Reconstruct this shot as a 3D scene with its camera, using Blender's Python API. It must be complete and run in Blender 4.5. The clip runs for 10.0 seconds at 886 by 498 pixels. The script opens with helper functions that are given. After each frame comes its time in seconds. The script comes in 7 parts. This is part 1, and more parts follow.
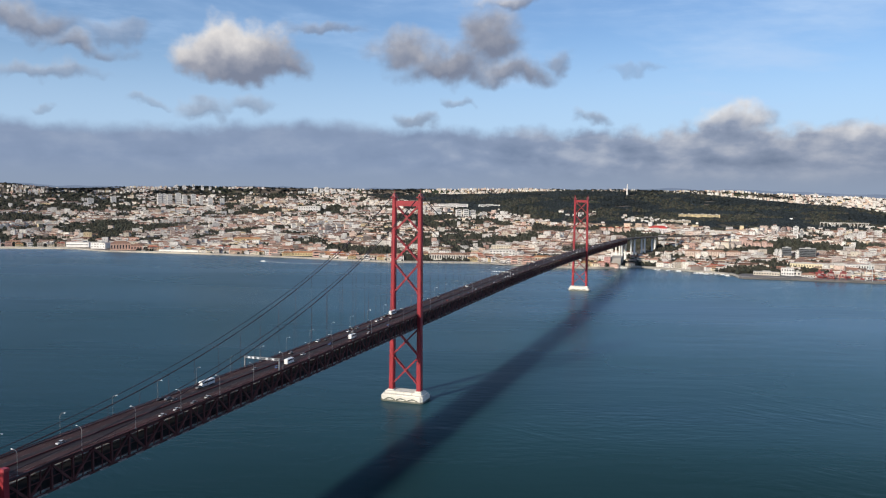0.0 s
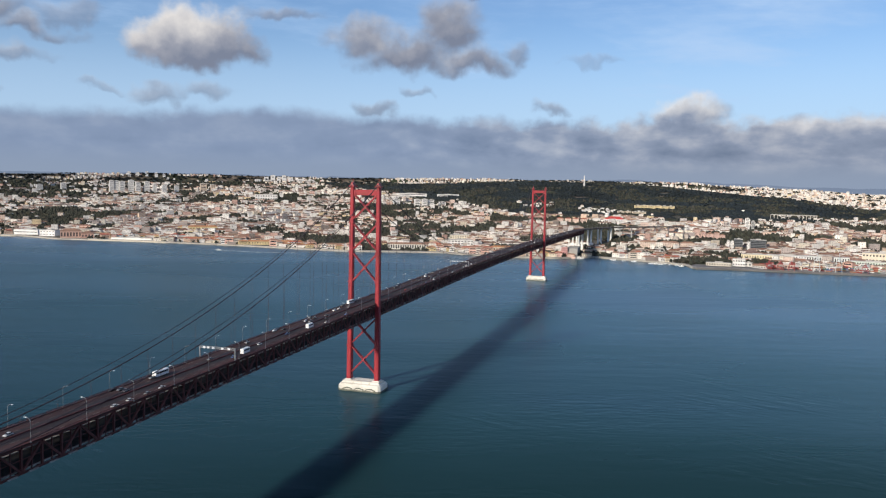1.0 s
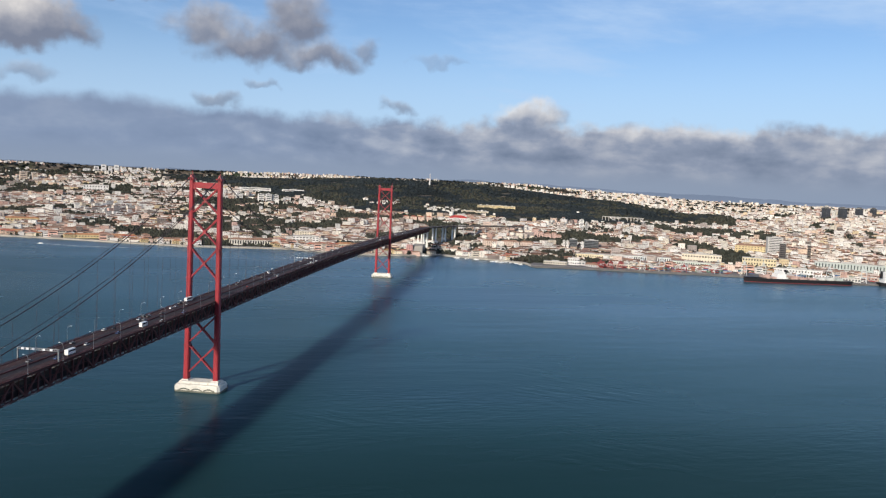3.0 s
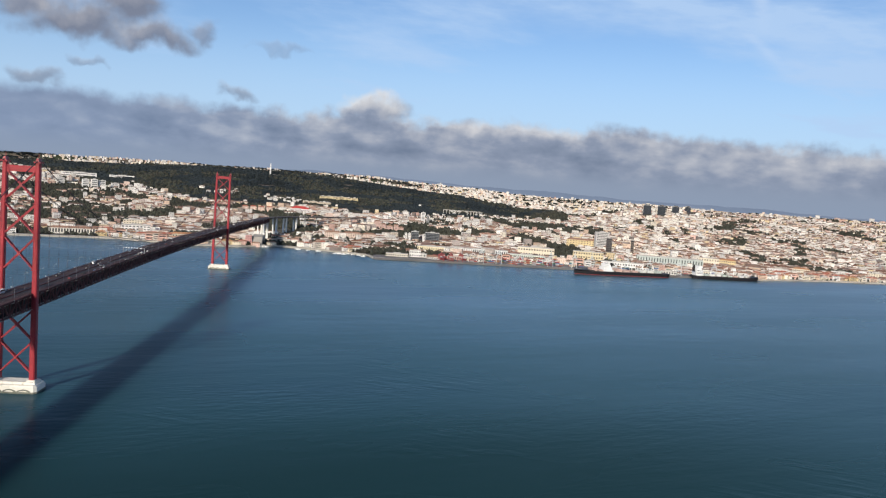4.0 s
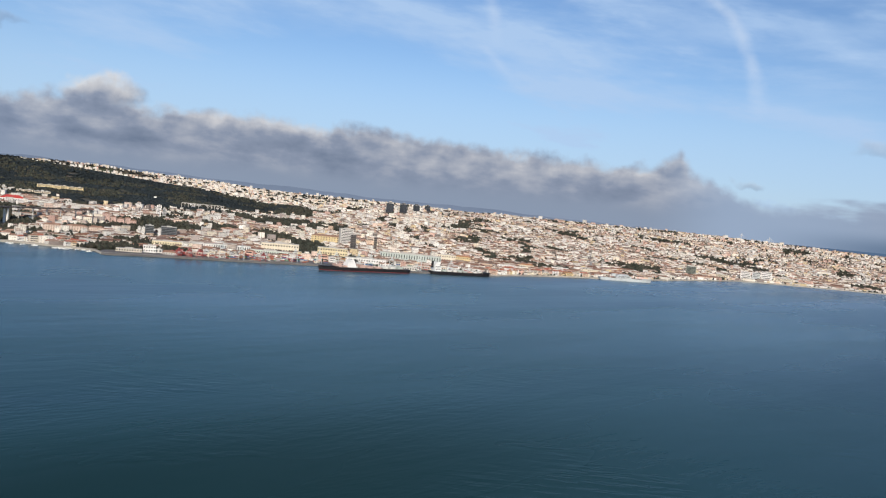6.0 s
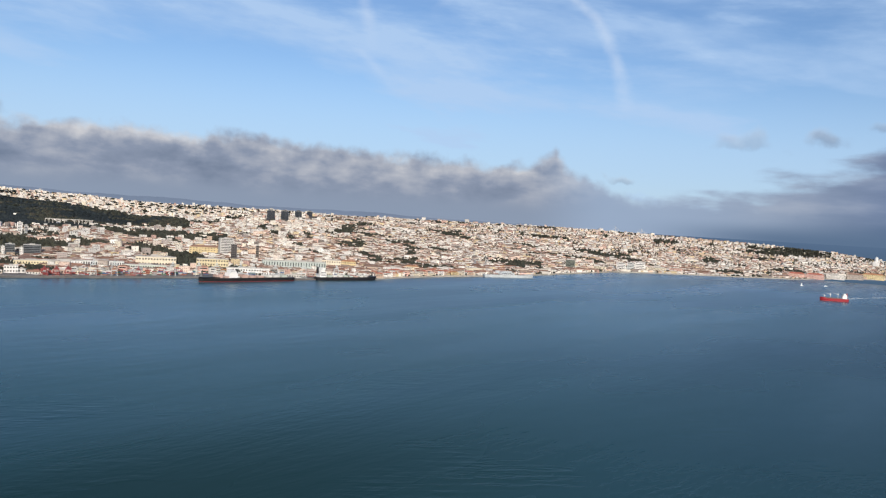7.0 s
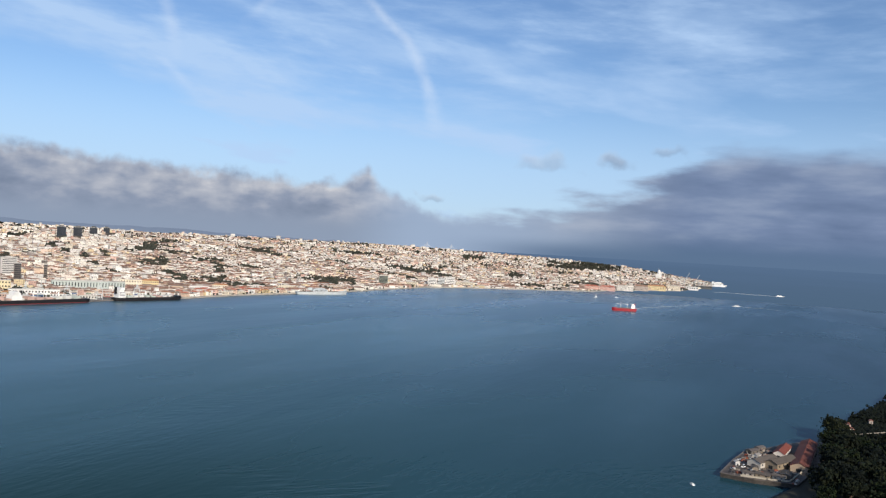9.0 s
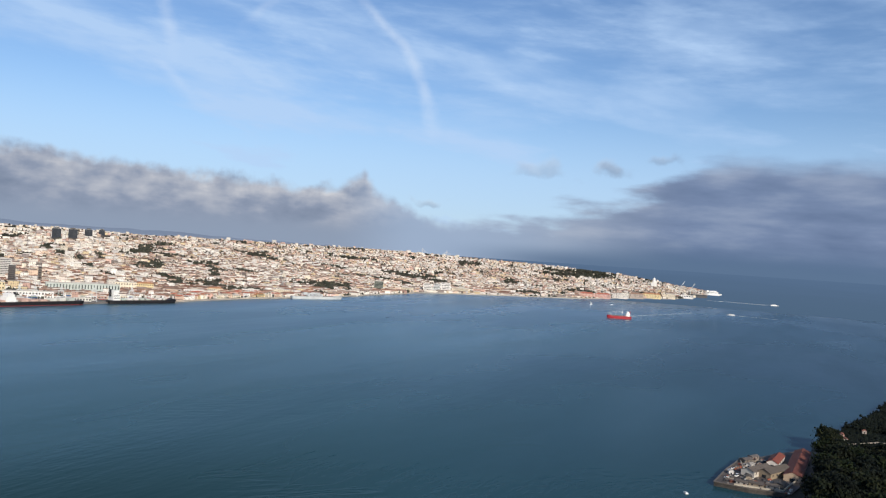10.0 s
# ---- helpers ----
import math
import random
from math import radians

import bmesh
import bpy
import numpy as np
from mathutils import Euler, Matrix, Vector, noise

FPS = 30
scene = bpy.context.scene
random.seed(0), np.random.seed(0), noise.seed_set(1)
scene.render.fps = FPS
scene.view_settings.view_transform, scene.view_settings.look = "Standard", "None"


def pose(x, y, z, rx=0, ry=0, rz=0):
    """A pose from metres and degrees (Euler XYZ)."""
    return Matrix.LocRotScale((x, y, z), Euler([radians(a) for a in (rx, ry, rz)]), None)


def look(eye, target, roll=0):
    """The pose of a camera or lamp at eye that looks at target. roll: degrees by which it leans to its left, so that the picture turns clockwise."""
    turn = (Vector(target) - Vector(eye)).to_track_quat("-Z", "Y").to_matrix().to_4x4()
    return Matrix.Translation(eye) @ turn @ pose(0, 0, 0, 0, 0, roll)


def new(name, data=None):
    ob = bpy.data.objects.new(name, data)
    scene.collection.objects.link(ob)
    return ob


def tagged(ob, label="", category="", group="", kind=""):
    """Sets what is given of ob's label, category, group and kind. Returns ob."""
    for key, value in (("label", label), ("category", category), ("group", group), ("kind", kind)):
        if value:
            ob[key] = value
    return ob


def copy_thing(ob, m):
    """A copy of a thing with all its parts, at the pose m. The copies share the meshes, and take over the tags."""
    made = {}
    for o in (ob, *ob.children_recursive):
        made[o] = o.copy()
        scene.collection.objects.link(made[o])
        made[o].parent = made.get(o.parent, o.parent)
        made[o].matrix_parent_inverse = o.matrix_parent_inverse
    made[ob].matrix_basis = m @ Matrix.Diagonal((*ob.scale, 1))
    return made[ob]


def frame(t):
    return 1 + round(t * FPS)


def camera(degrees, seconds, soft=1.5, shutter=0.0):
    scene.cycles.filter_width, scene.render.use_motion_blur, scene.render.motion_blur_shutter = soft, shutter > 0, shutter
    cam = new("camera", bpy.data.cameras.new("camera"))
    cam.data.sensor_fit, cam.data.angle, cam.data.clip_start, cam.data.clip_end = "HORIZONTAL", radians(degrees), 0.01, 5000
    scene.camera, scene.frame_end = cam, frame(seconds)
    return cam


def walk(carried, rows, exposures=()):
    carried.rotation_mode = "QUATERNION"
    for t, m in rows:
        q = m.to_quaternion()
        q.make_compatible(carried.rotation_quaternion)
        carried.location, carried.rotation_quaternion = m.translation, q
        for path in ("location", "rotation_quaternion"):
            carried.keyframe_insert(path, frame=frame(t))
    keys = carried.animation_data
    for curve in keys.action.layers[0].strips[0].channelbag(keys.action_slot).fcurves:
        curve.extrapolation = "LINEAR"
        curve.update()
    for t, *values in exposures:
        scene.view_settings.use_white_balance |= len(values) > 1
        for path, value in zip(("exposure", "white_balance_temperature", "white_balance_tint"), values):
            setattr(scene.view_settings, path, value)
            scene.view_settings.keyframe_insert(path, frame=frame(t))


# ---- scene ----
EYE = (0.0, 0.0, 189.5)
EXPO, SKY_K = 0.0, 0.105
cam = camera(58.43, 10.0, soft=1.25)


def facing(yaw, pitch, roll):
    """The camera's pose: degrees to the left of +y, upwards, and leaning to its left."""
    a, b = radians(yaw), radians(pitch)
    way = Vector((-math.sin(a) * math.cos(b), math.cos(a) * math.cos(b), math.sin(b)))
    return look(EYE, Vector(EYE) + 100 * way, roll)


TURNS = [
    (0.0, 0.0, -3.844, 0.733), (0.5, -1.754, -4.175, 1.106), (1.0, -3.029, -4.546, 1.246), (1.5, -3.781, -4.738, 1.331),
    (2.0, -5.605, -4.98, 2.015), (2.2, -6.994, -4.94, 2.33), (3.3, -17.162, -4.259, 2.804), (3.5, -19.227, -4.276, 2.921), (4.0, -25.6, -4.265, 4.16), (4.5, -31.46, -3.901, 5.323),
    (5.0, -35.609, -3.421, 5.94), (5.5, -39.615, -3.203, 6.123), (5.7, -41.316, -3.126, 6.126), (7.0, -52.17, -2.097, 3.414), (7.5, -55.919, -1.474, 3.504),
    (8.0, -60.027, -1.124, 3.479), (8.5, -63.779, -0.616, 3.243), (9.0, -65.538, -0.124, 3.267), (9.5, -65.897, -0.072, 3.579),
    (10.0, -65.816, 0.318, 3.858),
]
walk(cam, [(t, facing(*turn)) for t, *turn in TURNS], exposures=[(0.0, EXPO), (2.0, EXPO), (3.5, EXPO - 0.03), (4.5, EXPO - 0.03), (5.0, EXPO - 0.1), (5.5, EXPO - 0.1), (7.0, EXPO - 0.07), (8.5, EXPO), (10.0, EXPO)])

# ---- sky and sun ----
SUN_HEADING, SUN_HEIGHT = 221.6, 25.0  # degrees clockwise from +y to where the sun stands, and above the horizon


class Nodes:
    """Short hand for a node tree."""

    def __init__(self, tree):
        self.tree = tree

    def add(self, kind, **settings):
        node = self.tree.nodes.new(kind)
        for key, value in settings.items():
            setattr(node, key, value)
        return node

    def put(self, socket, value):
        if isinstance(value, bpy.types.NodeSocket):
            self.tree.links.new(value, socket)
        else:
            socket.default_value = value

    def math(self, operation, a, b=0.0, clamp=False):
        node = self.add("ShaderNodeMath", operation=operation, use_clamp=clamp)
        self.put(node.inputs[0], a)
        self.put(node.inputs[1], b)
        return node.outputs[0]

    def ease(self, value, low, high, to_low=0.0, to_high=1.0):
        node = self.add("ShaderNodeMapRange", interpolation_type="SMOOTHSTEP")
        for socket, v in zip(node.inputs, (value, low, high, to_low, to_high)):
            self.put(socket, v)
        return node.outputs[0]

    def mix(self, factor, a, b, blend="MIX"):
        node = self.add("ShaderNodeMix", data_type="RGBA", blend_type=blend)
        self.put(node.inputs[0], factor)
        self.put(node.inputs[6], (*a, 1) if isinstance(a, tuple) else a)
        self.put(node.inputs[7], (*b, 1) if isinstance(b, tuple) else b)
        return node.outputs[2]

    def noise(self, vector, scale, detail=4.0, rough=0.55, stretch=None):
        if stretch:
            node = self.add("ShaderNodeMapping")
            self.put(node.inputs["Vector"], vector)
            node.inputs["Scale"].default_value = stretch
            vector = node.outputs[0]
        node = self.add("ShaderNodeTexNoise")
        self.put(node.inputs["Vector"], vector)
        node.inputs["Scale"].default_value = scale
        node.inputs["Detail"].default_value = detail
        node.inputs["Roughness"].default_value = rough
        return node.outputs["Fac"]

    def ramp(self, value, stops, interpolation="EASE"):
        node = self.add("ShaderNodeValToRGB")
        node.color_ramp.interpolation = interpolation
        while len(node.color_ramp.elements) < len(stops):
            node.color_ramp.elements.new(1.0)
        for element, (place, colour) in zip(node.color_ramp.elements, stops):
            element.position = place
            element.color = (*colour, 1) if isinstance(colour, tuple) else (colour, colour, colour, 1)
        self.put(node.inputs[0], value)
        return node.outputs[0]


world = bpy.data.worlds.new("sky")
scene.world = world
world.use_nodes = True
world.node_tree.nodes.clear()
w = Nodes(world.node_tree)
toward = w.add("ShaderNodeTexCoord").outputs["Generated"]
split = w.add("ShaderNodeSeparateXYZ")
w.put(split.inputs[0], toward)
heading = w.math("MULTIPLY", w.math("ARCTAN2", split.outputs[0], split.outputs[1]), 57.2958)
height = w.math("MULTIPLY", w.math("ARCSINE", split.outputs[2]), 57.2958)
flat = w.add("ShaderNodeCombineXYZ")
w.put(flat.inputs[0], heading)
w.put(flat.inputs[1], height)
flat = flat.outputs[0]

clear = w.add("ShaderNodeTexSky", sky_type="NISHITA", sun_disc=False, sun_elevation=radians(SUN_HEIGHT),
              sun_rotation=radians(SUN_HEADING), altitude=100, air_density=1.0, dust_density=0.6, ozone_density=2.0)
colour = w.mix(1.0, clear.outputs[0], (SKY_K * 0.84, SKY_K * 0.97, SKY_K * 1.17), "MULTIPLY")
# thin high cloud in long streaks
streaks = w.noise(flat, 0.075, 7, 0.62, (0.45, 2.4, 1))
wisps = w.noise(flat, 0.2, 6, 0.65, (0.35, 1.7, 1))
veil = w.math("ADD", w.ease(streaks, 0.42, 0.72, 0.0, 0.50), w.ease(wisps, 0.46, 0.75, 0.0, 0.36))
sheared = w.add("ShaderNodeCombineXYZ")
w.put(sheared.inputs[0], heading)
w.put(sheared.inputs[1], w.math("ADD", height, w.math("MULTIPLY", heading, 0.13)))
combed = w.noise(sheared.outputs[0], 0.15, 5, 0.55, (0.45, 1.7, 1))
feathers = w.noise(sheared.outputs[0], 0.4, 5, 0.55, (0.45, 1.5, 2))
swept = w.math("ADD", w.ease(combed, 0.44, 0.68, 0.0, 0.50), w.math("MULTIPLY", w.ease(feathers, 0.42, 0.75, 0.0, 0.38), w.ease(combed, 0.40, 0.58)))
veil = w.math("ADD", veil, w.math("MULTIPLY", swept, w.math("MULTIPLY", w.ease(heading, 0.0, 40.0, 0.35, 1.0), w.ease(heading, 70.0, 84.0, 1.0, 0.6))))
low_veil = w.ease(height, 4.0, 12.0, 0.62, 0.0)
colour = w.mix(w.math("MINIMUM", w.math("MAXIMUM", veil, low_veil), 0.85), colour, (0.47, 0.65, 0.92))


def trail(points, wide, strength):
    """A vapour trail along a chain of (heading, height) places."""
    global colour
    centre = w.ramp(w.math("DIVIDE", height, 20.0), [(e / 20.0, (a + 100) / 200.0) for a, e in points], "LINEAR")
    wobble = w.math("MULTIPLY", w.math("SUBTRACT", w.noise(flat, 0.35, 5), 0.5), 1.3)
    off = w.math("ABSOLUTE", w.math("ADD", w.math("SUBTRACT", heading, w.math("SUBTRACT", w.math("MULTIPLY", centre, 200.0), 100.0)), wobble))
    band = w.ease(off, 0.0, wide, strength, 0.0)
    ends = w.math("MULTIPLY", w.ease(height, points[0][1] - 1.0, points[0][1] + 2.5), w.ease(height, 15.5, 18.0, 1.0, 0.6) if points[-1][1] > 15 else w.ease(height, points[-1][1] - 1.6, points[-1][1], 1.0, 0.0))
    colour = w.mix(w.math("MULTIPLY", w.math("MULTIPLY", band, ends), w.ease(w.noise(flat, 0.5, 4), 0.25, 0.6, 0.35, 1.0)), colour, (0.74, 0.83, 0.97))


lumps = w.noise(flat, 0.33, 4, 0.5)
lumps_small = w.noise(flat, 0.85, 5, 0.5)
ragged = w.math("ADD", w.math("MULTIPLY", w.math("SUBTRACT", lumps, 0.5), 2.1), w.math("MULTIPLY", w.math("SUBTRACT", lumps_small, 0.5), 1.7))
bent_x = w.math("ADD", heading, w.math("MULTIPLY", w.math("SUBTRACT", w.noise(flat, 0.40, 4, 0.46, (0.9, 1.2, 1)), 0.5), 5.0))
bent_y = w.math("ADD", height, w.math("MULTIPLY", w.math("SUBTRACT", w.noise(flat, 0.36, 4, 0.46, (1.3, 1.1, 3)), 0.5), 3.0))
crumbs = w.math("SUBTRACT", w.noise(flat, 1.3, 4, 0.55), 0.5)


def cloud(a, e, wide, tall, white, thick=1.0, soft=0.75):
    """A loose cloud round a heading and height in degrees, white to grey."""
    global colour
    dx = w.math("DIVIDE", w.math("SUBTRACT", bent_x, a), wide)
    dy = w.math("DIVIDE", w.math("SUBTRACT", bent_y, e), tall)
    dy = w.math("ADD", dy, w.math("MULTIPLY", w.math("MINIMUM", dy, 0.0), 0.55))
    d = w.math("SQRT", w.math("ADD", w.math("MULTIPLY", dx, dx), w.math("MULTIPLY", dy, dy)))
    d = w.math("ADD", d, w.math("MULTIPLY", crumbs, 0.26))
    mask = w.ease(d, 1.0 - soft, 1.1, thick, 0.0)
    lit = w.math("ADD", w.math("MULTIPLY", dy, 0.46 if white < 0.71 else 0.66), w.math("MULTIPLY", dx, -0.10 if white < 0.71 else -0.28))
    lit = w.math("ADD", w.math("ADD", lit, 0.44 * white), w.math("MULTIPLY", w.math("SUBTRACT", lumps_small, 0.5), 0.55))
    shade = w.ramp(lit, [(0.0, (0.205, 0.238, 0.325)), (0.3, (0.33, 0.35, 0.42)), (0.85, (0.80, 0.77, 0.75))], "LINEAR")
    colour = w.mix(mask, colour, shade)


trail([(64.5, 8.5), (64.0, 11.0), (62.0, 14.5), (58.0, 18.0)], 0.8, 0.34)
trail([(47.8, 9.2), (46.6, 10.4), (45.6, 11.4), (44.5, 12.4)], 0.7, 0.22)
trail([(46.3, 12.0), (46.0, 13.5), (45.2, 15.5), (44.8, 18.0)], 0.7, 0.26)
trail([(50.8, 14.6), (51.6, 15.6), (53.0, 17.0), (55.0, 18.5)], 0.7, 0.22)
for spec in [
    (-27.5, 10.4, 4.2, 1.5, 0.35, 0.9), (-24.4, 9.3, 3.4, 0.9, 0.25, 0.85), (-22.0, 10.3, 2.2, 0.9, 0.3, 0.5),
    (-26.0, 7.6, 3.8, 0.8, 0.4, 0.6), (-20.2, 5.9, 1.6, 0.5, 0.2, 0.4), (-16.9, 5.6, 2.0, 1.0, 0.3, 0.6),
    (-13.6, 6.0, 2.4, 1.0, 0.3, 0.55), (-14.4, 9.05, 4.6, 2.9, 0.74, 1.0, 0.36), (-9.0, 11.4, 3.6, 0.65, 0.2, 0.65),
    (-3.0, 10.0, 3.2, 1.9, 0.40, 0.95), (0.2, 8.9, 4.6, 2.0, 0.22, 1.0), (3.3, 10.8, 3.0, 3.0, 0.22, 1.0),
    (4.9, 8.5, 3.2, 1.4, 0.25, 0.95), (4.4, 13.5, 3.2, 0.8, 0.8, 0.85), (8.5, 9.2, 1.4, 1.3, 0.1, 0.7),
    (13.3, 8.6, 2.3, 0.6, 0.2, 0.32), (0.7, 6.5, 1.3, 0.5, 0.1, 0.5), (-1.8, 5.2, 1.5, 0.9, 0.1, 0.7),
    (10.3, 5.5, 1.2, 0.8, 0.1, 0.65), (-27.0, 5.5, 1.3, 0.45, 0.1, 0.4), (20.0, 5.2, 2.6, 1.2, 1.1, 0.9),
    (72.8, 6.3, 2.0, 0.9, 0.7, 0.30), (77.5, 6.5, 1.6, 1.0, 0.4, 0.5), (64.8, 3.7, 1.4, 0.5, 0.4, 0.35), (81.0, 7.3, 1.4, 0.7, 0.3, 0.35),
]:
    cloud(*spec)

# the long bank over the horizon
# The last rise, past the view, is added to dim the eastern water.
TOPS = [(-100, 5.0), (-29, 4.6), (-26, 4.2), (-19, 4.4), (-14.5, 4.7), (-11.5, 5.1), (-6, 4.8), (16.3, 4.6), (18.1, 5.0), (19.6, 5.7), (21, 5.3),
        (23.5, 4.6), (29, 4.8), (33.8, 4.6), (37.4, 5.0), (43, 4.5), (46, 4.8), (51, 4.3), (55.5, 4.1), (58.2, 4.4), (59.8, 5.3), (60.9, 3.8), (62.5, 3.1), (66.3, 2.2),
        (69.5, 2.1), (72.7, 3.3), (76, 3.9), (79.4, 4.9), (82, 6.5), (85.6, 7.5), (95, 7.4), (120, 18.0)]
top = w.ramp(w.math("DIVIDE", w.math("ADD", heading, 100.0), 220.0), [((a + 100) / 220.0, e / 20.0) for a, e in TOPS], "LINEAR")
rough_edge = w.ease(heading, -5.0, 18.0, 0.5, 1.0)
top = w.math("ADD", w.math("MULTIPLY", top, 20.0), w.math("MULTIPLY", ragged, w.math("MULTIPLY", rough_edge, w.ease(heading, 62.0, 70.0, 0.95, 0.2))))
layers = w.noise(flat, 0.5, 5, 0.5, (0.42, 1.6, 1))
top = w.math("ADD", top, w.math("MULTIPLY", w.math("MULTIPLY", w.math("SUBTRACT", layers, 0.5), 5.0), w.math("MULTIPLY", w.ease(heading, 64.0, 71.0), w.ease(heading, 79.0, 88.0, 1.0, 0.3))))
depth = w.math("ADD", w.math("SUBTRACT", top, height), w.math("MULTIPLY", crumbs, w.ease(heading, 62.0, 70.0, 0.16, 0.0)))
bank_mask = w.ease(w.math("MULTIPLY", depth, w.ease(heading, 66.0, 74.0, 1.0, 0.6)), -0.5, 0.6)
billow = w.noise(flat, 0.30, 5, 0.48, (0.7, 1.7, 1))
puffs = w.noise(flat, 0.7, 4, 0.5, (0.75, 1.4, 1))
glint = w.math("ADD", w.math("MULTIPLY", w.math("SUBTRACT", billow, 0.5), 1.35), w.math("MULTIPLY", w.math("SUBTRACT", puffs, 0.5), 0.7))
glint = w.math("ADD", glint, w.math("MULTIPLY", w.ease(depth, 0.0, 1.5, 0.30, 0.0), w.ease(heading, 5.0, 20.0)))
glint = w.math("MULTIPLY", glint, w.ease(height, 0.4, 2.6))
glint = w.math("MULTIPLY", glint, w.ease(heading, 66.0, 74.0, 1.0, 0.10))
glint = w.math("ADD", glint, w.math("MULTIPLY", w.math("SUBTRACT", w.noise(flat, 0.42, 5, 0.5, (0.4, 1.6, 5)), 0.5), w.ease(heading, 66.0, 76.0, 0.0, 1.1)))
glint = w.math("MULTIPLY", glint, w.ease(heading, -8.0, 14.0, 0.32, 1.0))
bank = w.ramp(w.math("ADD", glint, 0.33), [(0.0, (0.175, 0.225, 0.325)), (0.33, (0.275, 0.325, 0.435)), (0.62, (0.45, 0.48, 0.555)), (1.0, (0.76, 0.75, 0.76))], "LINEAR")
bank = w.mix(w.ease(heading, 72.0, 84.0), bank, w.mix(1.0, bank, (0.68, 0.78, 0.93), "MULTIPLY"))
haze = w.mix(w.ease(heading, 66.0, 84.0), (0.275, 0.342, 0.46), (0.095, 0.16, 0.275))
bank = w.mix(w.ease(heading, -5.0, 25.0, 1.0, 0.0), bank, w.mix(1.0, bank, (0.91, 1.0, 1.09), "MULTIPLY"))
bank = w.mix(w.ease(height, 0.3, 2.6, 0.85, 0.0), bank, haze)
pale_gap = w.math("MULTIPLY", w.ease(heading, 57.5, 64.0), w.ease(heading, 66.0, 83.0, 0.85, 0.0))
bank = w.mix(pale_gap, bank, (0.345, 0.445, 0.61))
colour = w.mix(bank_mask, colour, bank)
# the haze over the open water, where sky and river meet
low_haze = w.math("MULTIPLY", w.ease(height, 0.0, 1.3, 0.9, 0.0), w.ease(heading, 64.0, 76.0))
colour = w.mix(low_haze, colour, (0.11, 0.178, 0.29))
glow = w.add("ShaderNodeBackground")
w.put(glow.inputs[0], colour)
out = w.add("ShaderNodeOutputWorld")
w.tree.links.new(glow.outputs[0], out.inputs[0])

sun = new("sun", bpy.data.lights.new("sun", "SUN"))
sun.data.energy, sun.data.angle, sun.data.color = 5.2, radians(3.4), (1.0, 0.89, 0.74)
a, b = radians(SUN_HEADING), radians(SUN_HEIGHT)
sun.matrix_world = look((math.sin(a) * math.cos(b) * 900, math.cos(a) * math.cos(b) * 900, math.sin(b) * 900), (0, 0, 0))

# ---- materials ----


def material(name, base, rough=0.8, metal=0.0, vary=0.25, scale=0.2, bump=0.0, bump_scale=1.0, island=0.0, spec=0.3, palette=None, stain=None):
    """A worn surface: two scales of variation, a colour of its own for each piece where palette or island is given, and fine relief."""
    mat = bpy.data.materials.new(name)
    mat.use_nodes = True
    n = Nodes(mat.node_tree)
    shader = mat.node_tree.nodes["Principled BSDF"]
    place = n.add("ShaderNodeTexCoord").outputs["Object"]
    big, small = n.noise(place, scale, 3), n.noise(place, scale * 7.3, 5, 0.65)
    if palette:
        piece = n.add("ShaderNodeNewGeometry").outputs["Random Per Island"]
        col = n.ramp(piece, [(i / len(palette), c) for i, c in enumerate(palette)], "CONSTANT")
        piece = n.math("FRACT", n.math("MULTIPLY", piece, 37.7))
        col = n.mix(1.0, col, n.ramp(piece, [(0.0, 1 - island), (1.0, 1.0)], "LINEAR"), "MULTIPLY")
    else:
        col = n.add("ShaderNodeRGB").outputs[0]
        col.default_value = (*base, 1)
        if island:
            piece = n.add("ShaderNodeObjectInfo").outputs["Random"]
            col = n.mix(1.0, col, n.ramp(piece, [(0.0, 1 - island), (1.0, 1.0)], "LINEAR"), "MULTIPLY")
    col = n.mix(1.0, col, n.ramp(big, [(0.3, 1 - vary), (0.7, 1.0)], "LINEAR"), "MULTIPLY")
    col = n.mix(1.0, col, n.ramp(small, [(0.25, 1 - vary * 0.8), (0.75, 1.0)], "LINEAR"), "MULTIPLY")
    if stain:
        col = n.mix(n.ease(n.noise(place, scale * 2.9, 6, 0.7), 0.52, 0.68, 0.0, 0.75), col, stain)
    n.put(shader.inputs["Base Color"], col)
    shader.inputs["Metallic"].default_value = metal
    shader.inputs["Specular IOR Level"].default_value = spec
    n.put(shader.inputs["Roughness"], n.ease(small, 0.2, 0.8, max(rough - 0.12, 0.05), min(rough + 0.1, 1.0)))
    if bump:
        relief = n.add("ShaderNodeBump")
        relief.inputs["Strength"].default_value = bump
        relief.inputs["Distance"].default_value = bump_scale
        n.put(relief.inputs["Height"], n.noise(place, 1.0 / bump_scale, 4, 0.6))
        n.put(shader.inputs["Normal"], relief.outputs[0])
    return mat


